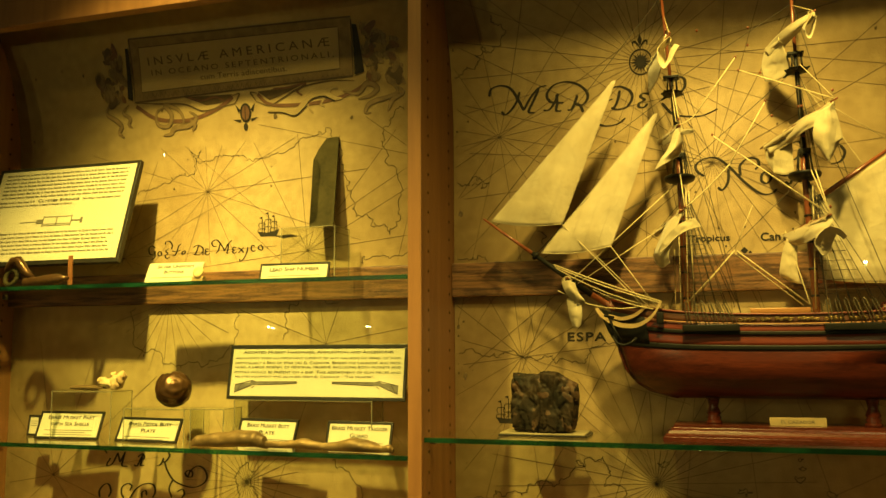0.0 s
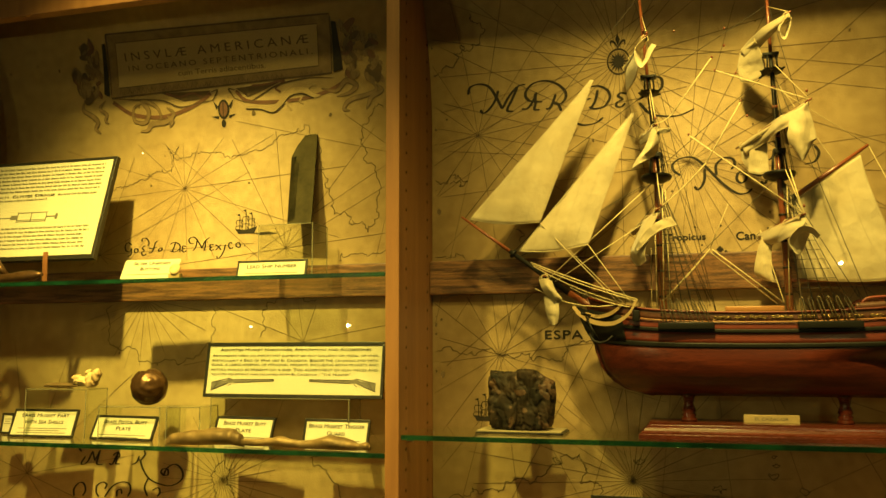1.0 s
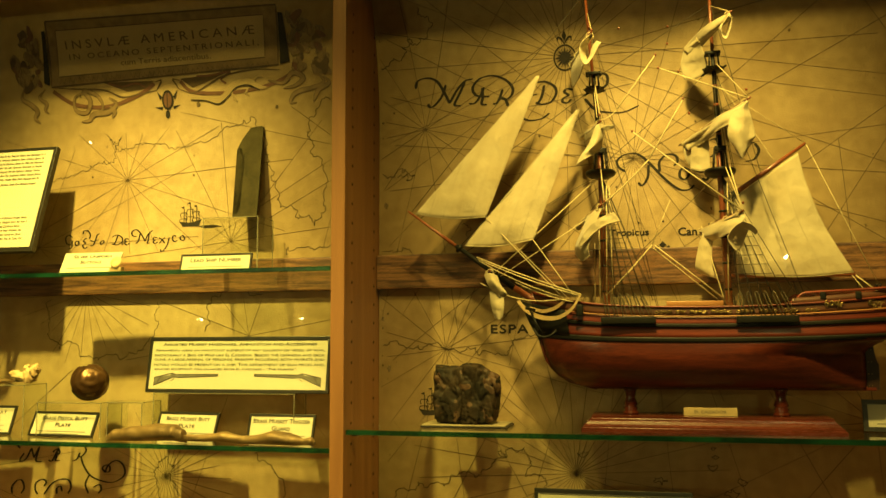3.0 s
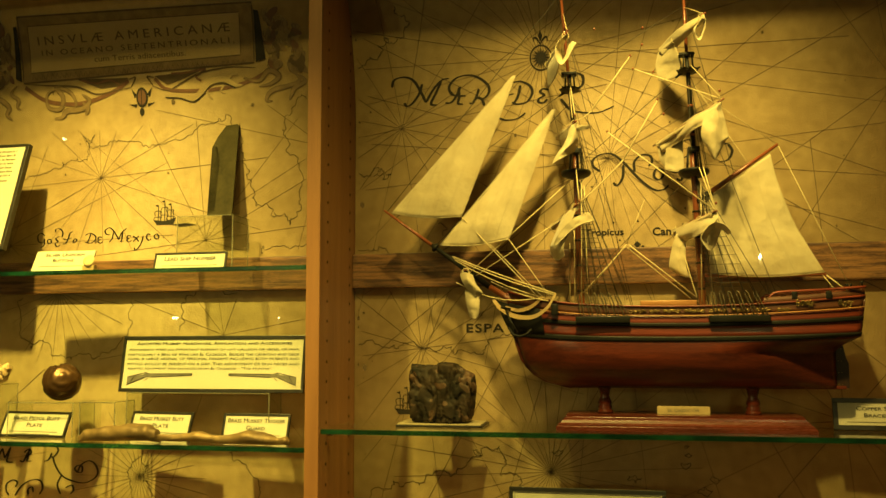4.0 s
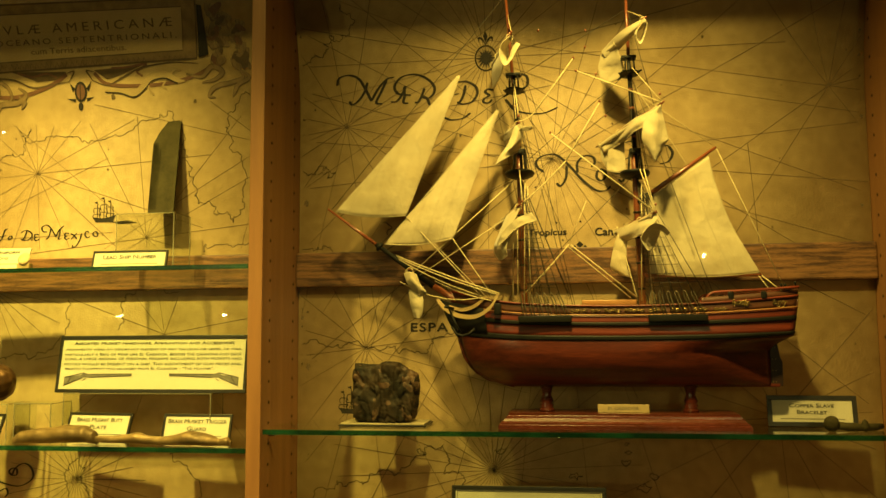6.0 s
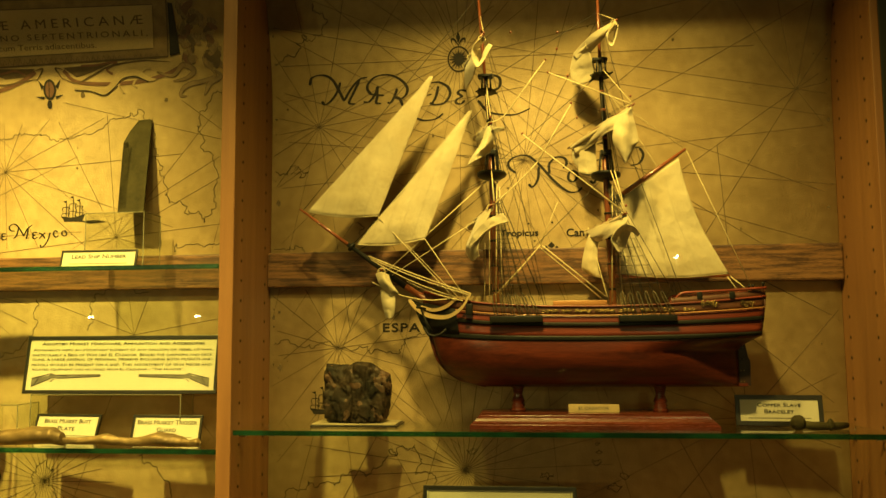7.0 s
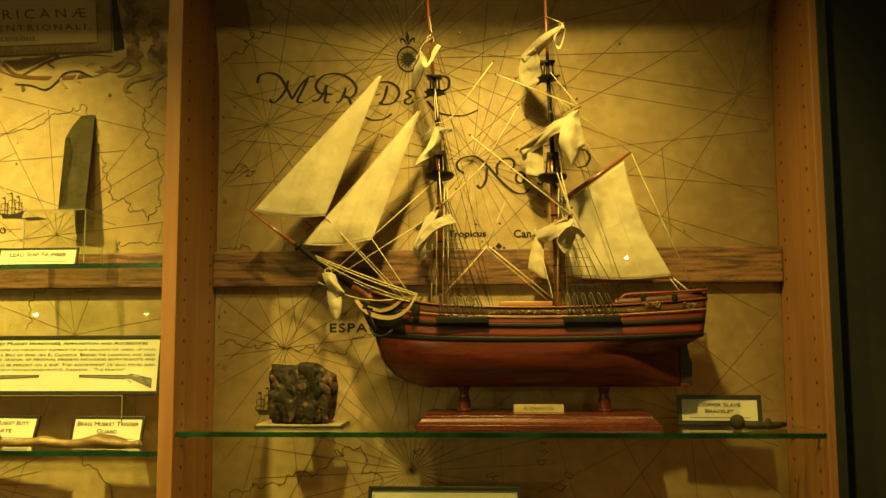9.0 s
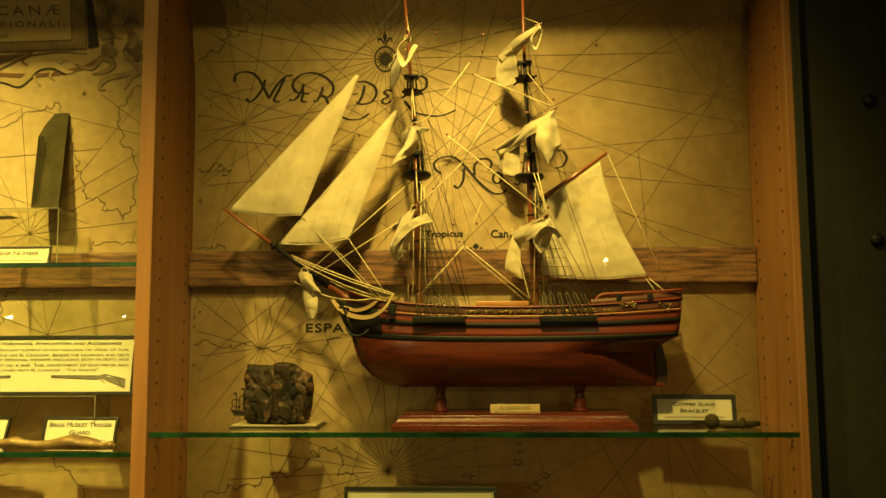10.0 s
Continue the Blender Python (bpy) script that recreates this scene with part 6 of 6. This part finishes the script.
def print_rows(bm, rng, x0, x1, z, h, y=-0.0006):
    """One row of unreadable small print: letter-sized bars in word groups."""
    x = x0
    while x < x1:
        for k in range(rng.randint(2, 9)):
            w = rng.uniform(0.0011, 0.0022)
            if x + w > x1:
                return
            hh = h * (1 if k == 0 else rng.uniform(0.66, 0.8))
            bm.faces.new([bm.verts.new(p) for p in ((x, y, z), (x + w, y, z), (x + w, y, z + hh), (x, y, z + hh))])
            x += w + 0.0006
        x += 0.0022


rng = random.Random(21)
bm = bmesh.new()
for k in range(7):
    print_rows(bm, rng, -0.148, 0.147 - 0.004 * rng.random(), CH - 0.0165 - k * 0.0083, 0.0044)
print_rows(bm, rng, -0.148, 0.03, CH - 0.0855, 0.0044)
for k in range(6):
    print_rows(bm, rng, -0.148, 0.142 - 0.012 * rng.random(), 0.066 - k * 0.0083, 0.0044)
print_rows(bm, rng, -0.148, -0.062, CH - 0.0772, 0.0044)
print_rows(bm, rng, 0.052, 0.140, CH - 0.0772, 0.0044)
part("small_print", bm, M_GREY_TYPE, cly, "rows of small print")
lettering("Clyster Syringe", 0.098, M_TYPE, Matrix.Translation((-0.005, -0.0003, CH - 0.0748)) @ FACING, cly, height=0.0062, fat=0.0002, caps=True)
syr = bmesh.new()
for x0, x1, z0, z1 in ((-0.030, 0.038, 0.1000, 0.1015), (-0.030, 0.038, 0.0815, 0.0830), (-0.030, -0.0285, 0.080, 0.103), (0.0365, 0.038, 0.080, 0.103), (0.002, 0.0035, 0.083, 0.100),
                       (-0.045, -0.030, 0.087, 0.096), (-0.085, -0.045, 0.0905, 0.0922), (0.038, 0.058, 0.0895, 0.0925), (0.058, 0.0635, 0.085, 0.097), (-0.0285, 0.0365, 0.0850, 0.0862)):
    box(x0, x1, -0.0006, 0.0002, z0, z1, bm=syr)
part("printed_syringe", syr, M_GREY_TYPE, cly, "grey engraved syringe")
easel = thing("copper_easel", "bent copper strip easel holding a text panel", "easel", at=(0, 0, 0))
for x in (-0.905, -0.705):
    bm = bmesh.new()
    path = [(0.034, 1.726), (0.033, 1.7085), (0.034, SHELF_UP + 0.001), (0.075, SHELF_UP + 0.001)]
    for (y0, z0), (y1, z1) in zip(path, path[1:]):
        d = Vector((0, y1 - y0, z1 - z0))
        mid = Matrix.Translation((x, (y0 + y1) / 2, (z0 + z1) / 2)) @ Matrix.Rotation(math.atan2(d.z, d.y), 4, "X")
        box(-0.005, 0.005, -d.length / 2 - 0.0006, d.length / 2 + 0.0006, -0.0009, 0.0009, 0.0003, bm=bm, m=mid)
    part("easel_strip", bm, M_COPPER, easel, "copper strip")

# clear risers


def riser(label, x0, x1, y0, y1, z0, z1, front=False):
    r = thing("acrylic_riser", label, "riser", "clear risers", at=((x0 + x1) / 2, (y0 + y1) / 2, z0))
    w, d, h, t = (x1 - x0) / 2, (y1 - y0) / 2, z1 - z0, 0.0022
    if front:
        part("body", box(-w, w, -d, d, 0.0003, h), M_ACRYL, r)
    else:
        part("top", box(-w, w, -d, d, h - t, h), M_ACRYL, r)
    for s in (-1, 1):
        if not front:
            part("side", box(s * w - (t if s > 0 else 0), s * w + (t if s < 0 else 0), -d, d, 0.0003, h - t - 0.0003, 0.0005), M_ACRYL, r)
        part("edge", box(s * w - 0.0009, s * w + 0.0009, -d - 0.0012, -d - 0.0002, 0.0003, h, 0.0002), M_ACRYL_EDGE, r)
    part("edge", box(-w, w, -d - 0.0012, -d - 0.0002, h - 0.0012, h + 0.0002, 0.0002), M_ACRYL_EDGE, r)
    part("edge", box(w - 0.0008, w + 0.0006, -d, d, h - 0.0008, h + 0.0004, 0.0002), M_ACRYL_EDGE, r)
    part("edge", box(w - 0.0006, w + 0.0006, d - 0.0006, d + 0.0006, 0.0003, h, 0.0002), M_ACRYL_EDGE, r)
    return r


riser("clear acrylic box under a lead number", -0.295, -0.191, 0.085, 0.148, SHELF_UP + 0.0003, 1.7665, True)
riser("clear acrylic bridge under a shell-covered brass part", -0.765, -0.632, 0.070, 0.130, SHELF_LO + 0.0003, 1.474)
riser("clear acrylic bridge under a brass ball", -0.597, -0.470, 0.062, 0.125, SHELF_LO + 0.0003, 1.4445)
riser("empty clear acrylic bridge", -0.462, -0.395, 0.070, 0.130, SHELF_LO + 0.0003, 1.4455)
riser("clear acrylic riser under a wide text panel", -0.390, -0.125, 0.098, 0.150, SHELF_LO + 0.0003, SHELF_LO + 0.077)

# lead numeral: a cut sheet leaning against the chart
zb, zt = 1.7668, 1.949
shape = [(-0.2624, 0.036), (-0.2171, 0.028), (-0.2158, 0.062), (-0.2248, 0.992), (-0.2285, 1.005), (-0.2494, 0.993), (-0.2640, 0.873), (-0.2730, 0.758), (-0.2633, 0.768), (-0.2583, 0.669), (-0.2543, 0.723), (-0.2511, 0.444), (-0.2494, 0.149), (-0.2496, 0.080), (-0.2569, 0.069), (-0.2631, 0.059)]
bm = bmesh.new()
rnd = lambda k: 0.0010 * math.sin(k * 7.3)
fr = [bm.verts.new((x + rnd(i), 0.128 + 0.047 * h, zb + (zt - zb) * h)) for i, (x, h) in enumerate(shape)]
bk = [bm.verts.new((x + rnd(i), 0.132 + 0.046 * h, zb + (zt - zb) * h)) for i, (x, h) in enumerate(shape)]
bmesh.ops.triangulate(bm, faces=[bm.faces.new(fr), bm.faces.new(bk[::-1])])
for i in range(len(shape)):
    j = (i + 1) % len(shape)
    bm.faces.new((fr[i], fr[j], bk[j], bk[i]))
tagged(part("lead_number", bm, M_LEAD), "grey-green cut lead numeral one leaning on the chart", "number")

# buttons
btn = thing("uniform_button", "round tarnished silver uniform button", "button", at=(-0.432, 0.036, SHELF_UP + 0.0185))
part("disc", lathe([(0.001, 0.003), (0.008, 0.0025), (0.011, 0.0005), (0.0105, -0.001), (0.004, -0.002)], 22, m=Matrix.Rotation(radians(72), 4, "X")), M_SHELLS, btn, smooth=True)
part("rest", box(-0.013, 0.010, -0.002, 0.010, -0.0183, -0.0075, 0.002), M_PLAQUE, btn, "pale rest under the button")

# syringe barrel and ring in front of the easel
syb = thing("clyster_syringe", "dull olive metal syringe barrel lying on the glass", "syringe", at=(0, 0, 0))
part("barrel", lathe([(0.006, -0.05), (0.0095, -0.045), (0.009, -0.01), (0.0105, 0.0), (0.0095, 0.03), (0.006, 0.04), (0.003, 0.05)], 16,
                     m=Matrix.Translation((-0.748, 0.020, SHELF_UP + 0.0112)) @ Matrix.Rotation(radians(86), 4, "Y")), M_BUTT, syb, smooth=True)
ring = [(-0.828 + 0.013 * math.cos(k * math.tau / 18), 0.02 + 0.004 * math.sin(k * math.tau / 18), SHELF_UP + 0.0190 + 0.0145 * math.sin(k * math.tau / 18)) for k in range(19)]
part("ring", tube(ring, 0.0042, 8), M_LEAD, syb, "dark ring end", True)
lug = [(-0.842, 0.020, 1.698), (-0.834, 0.020, 1.709), (-0.824, 0.019, 1.718), (-0.811, 0.018, 1.720), (-0.801, 0.018, 1.708), (-0.792, 0.020, 1.696), (-0.776, 0.021, 1.684)]
part("lug", tube(lug, 0.006, 10, taper=[0.003, 0.0065, 0.0085, 0.0085, 0.0085, 0.0075, 0.004]), M_BUTT, syb, "curled bronze lug", True)


def lump(name, label, category, centre, radii, mat, amp, freq, seed, sub=4, flat=None, parent=None, at_parent=None):
    """A rough find: a ball pushed about by layered noise."""
    bm = bmesh.new()
    bmesh.ops.create_icosphere(bm, subdivisions=sub, radius=1)
    for v in bm.verts:
        d = v.co.normalized()
        p = d * freq + Vector((seed, seed * 1.7, -seed))
        k = 1 + amp * (noise.noise(p) + 0.5 * noise.noise(p * 2.3) + 0.3 * abs(noise.noise(p * 4.9)) - 0.25 * abs(noise.noise(p * 9)))
        q = Vector((d.x * radii[0], d.y * radii[1], d.z * radii[2])) * k
        if flat is not None:
            q.z = max(q.z, flat)
        v.co = q + Vector(centre)
    ob = part(name, bm, mat, parent, label if parent else "", smooth=True)
    return ob if parent else tagged(ob, label, category)


# shell-covered brass part
shl = thing("musket_part", "brass musket fragment grown over with pale sea shells", "musket part", at=(0, 0, 0))
for c, r, k in (((-0.666, 0.085, 1.4925), (0.009, 0.009, 0.0075), 2.0), ((-0.652, 0.085, 1.4885), (0.013, 0.010, 0.0085), 5.0), ((-0.634, 0.085, 1.4905), (0.0125, 0.011, 0.0150), 8.0),
                ((-0.622, 0.083, 1.4985), (0.0085, 0.010, 0.0120), 9.5), ((-0.640, 0.085, 1.5030), (0.0055, 0.007, 0.0065), 3.0)):
    lump("shell_crust", "pale crust of shells", "", c, r, M_SHELLS, 0.30, 1.2, k, 4, -0.0160, shl)
bm = grid(lambda u, v: Vector((-0.735 + 0.075 * u, 0.092 + 0.012 * math.cos(v * math.tau), 1.4800 + 0.0052 * math.sin(v * math.tau) * (0.4 + 0.6 * math.sin(math.pi * min(1, u + 0.15))))), 14, 12)
part("brass_bar", bm, M_BRASS, shl, "dark flat brass bar", True)

# pistol butt cap: a dented hollow ball with turned rings and a torn edge
ball = bmesh.new()
bmesh.ops.create_uvsphere(ball, u_segments=40, v_segments=28, radius=0.0325)
for v in ball.verts:
    d = v.co.normalized()
    ring_cut = 0.0012 * math.sin(d.angle(Vector((0.55, -0.75, 0.35))) * 16)
    v.co = d * (0.0325 + ring_cut + 0.0012 * noise.noise(d * 3)) * (1.06 if d.angle(Vector((0.9, -0.3, 0.3))) < 0.35 else 1)
    if d.x < -0.72 or (d.z > 0.86 and d.x < 0.1):
        v.co *= 0.80 + 0.05 * noise.noise(d * 6)
ball.transform(Matrix.Translation((-0.512, 0.088, 1.4455 + 0.0335)))
tagged(part("pistol_butt_cap", ball, M_BUTT, smooth=True), "round dark brass pistol butt cap with turned rings", "butt cap")
lump("sea_shell", "small rough pale sea shell on glass", "shell", (-0.905, 0.05, SHELF_LO + 0.0125), (0.013, 0.011, 0.012), M_SHELLS, 0.4, 1.6, 12.0, 4)
lump("sea_shell", "small dark rough shell beside a card", "shell", (-0.822, 0.118, SHELF_LO + 0.0165), (0.011, 0.009, 0.016), M_BRASS, 0.3, 1.6, 14.0, 4)


def forged(name, label, category, outline, y, z, thick, mat, seed, bend=0.003):
    """A flat forged piece lying along x, its half-width given along its length."""
    def f(u, v):
        k = u * (len(outline) - 1)
        i = min(int(k), len(outline) - 2)
        e = k - i
        e = e * e * (3 - 2 * e)
        (xa, wa, ha), (xb, wb, hb) = outline[i], outline[i + 1]
        x, w, h = xa + (xb - xa) * (k - i), wa + (wb - wa) * e, ha + (hb - ha) * e
        a = v * math.tau
        n = noise.noise(Vector((x * 60, math.cos(a), math.sin(a) + seed))) * 0.0018
        return Vector((x, y + (w + n) * math.cos(a) + bend * math.sin(x * 30), z + max(0, h) + (thick * (w / 0.012) ** 0.5 + n) * (1 + math.sin(a)) * 0.5))
    bm = grid(lambda v, u: f(u, v), 16, 60, closed_u=True)
    tagged(part(name, bm, mat, smooth=True), label, category)


forged("butt_plate", "flat leaf-shaped tarnished brass musket butt plate", "butt plate", [(-0.430, 0.002, 0.0), (-0.415, 0.009, 0), (-0.375, 0.015, 0), (-0.335, 0.018, 0.002), (-0.305, 0.017, 0.003), (-0.288, 0.010, 0.001), (-0.280, 0.002, 0)],
       0.024, SHELF_LO + 0.0006, 0.023, M_BRASS, 1.0)
forged("trigger_guard", "long curved tarnished brass musket trigger guard", "trigger guard", [(-0.292, 0.003, 0.004), (-0.255, 0.005, 0.003), (-0.235, 0.006, 0.004), (-0.215, 0.011, 0.003), (-0.195, 0.009, 0.001), (-0.175, 0.006, 0.0), (-0.155, 0.010, 0),
        (-0.130, 0.018, 0), (-0.110, 0.018, 0), (-0.090, 0.011, 0), (-0.075, 0.004, 0.001), (-0.062, 0.007, 0.001), (-0.056, 0.002, 0.002)], 0.022, SHELF_LO + 0.0006, 0.018, M_BRASS, 4.0)

# encrusted iron find on its plate
plate = thing("plinth_plate", "thin pale plate with a dark underside under a find", "plate")
part("top", box(0.109, 0.243, 0.056, 0.124, SHELF_R + 0.0032, SHELF_R + 0.0055, 0.0006), M_PLATE, plate)
part("underside", box(0.107, 0.246, 0.054, 0.126, SHELF_R + 0.0003, SHELF_R + 0.0031, 0.0006), M_FRAME, plate, "dark underside")
bm = bmesh.new()
bmesh.ops.create_icosphere(bm, subdivisions=6, radius=1)
for v in bm.verts:
    d = v.co.normalized()
    e = max(abs(d.x), abs(d.z), abs(d.y) * 0.9)
    sq = d.lerp(d / e, 0.72)
    p = Vector((d.x * 2.5 + 3, d.y * 1.5, d.z * 0.9 - 1))
    warp = p + Vector((noise.noise(p * 1.3), 0, noise.noise(p * 1.1 + Vector((9, 0, 0))))) * 0.5
    crack = max(0, 0.16 - abs(noise.noise(warp * 1.25 + Vector((5, 1, 2))))) + 0.7 * max(0, 0.14 - abs(noise.noise(warp * 2.6)))
    ridge = 0.10 * noise.noise(p * 0.7) - 0.62 * crack + 0.035 * noise.noise(p * 4)
    q = Vector((sq.x * 0.053, sq.y * 0.030, sq.z * 0.048)) * (1 + 1.3 * ridge)
    if q.x > 0.02 and q.z > 0.02:
        q.z -= (q.x - 0.02) * 0.55
    q.z = max(q.z, -0.0455)
    v.co = q + Vector((0.178, 0.088, SHELF_R + 0.0515))
for f in bm.faces:
    c = f.calc_center_median()
    f.material_index = 1 if noise.noise(c * 70 + Vector((2, 0, 0))) > 0.42 or (c.x > 0.208 and noise.noise(c * 60) > 0.0) else 0
tagged(part("iron_concretion", bm, [M_ROCK, M_PALE_ROCK], smooth=True), "dark rough lump of sea-encrusted iron on a plate", "concretion")

# copper bracelet: a bar with knobbed ends
brc = thing("copper_bracelet", "dark corroded copper bracelet bar with knobbed ends", "bracelet", at=(0, 0, 0))
part("bar", tube([(0.842, 0.046, SHELF_R + 0.010), (0.865, 0.044, SHELF_R + 0.007), (0.890, 0.050, SHELF_R + 0.006), (0.905, 0.062, SHELF_R + 0.0055), (0.920, 0.075, SHELF_R + 0.0055)], 0.005, 10, taper=[0.006, 0.0062, 0.0058, 0.0056, 0.004]), M_LEAD, brc, smooth=True)
lump("knob", "rough knob", "", (0.842, 0.045, SHELF_R + 0.0115), (0.0115, 0.0110, 0.0112), M_LEAD, 0.12, 1.5, 3.0, 3, None, brc)
lump("knob", "rough knob", "", (0.888, 0.047, SHELF_R + 0.0085), (0.0055, 0.006, 0.0082), M_LEAD, 0.2, 1.5, 6.0, 3, None, brc)
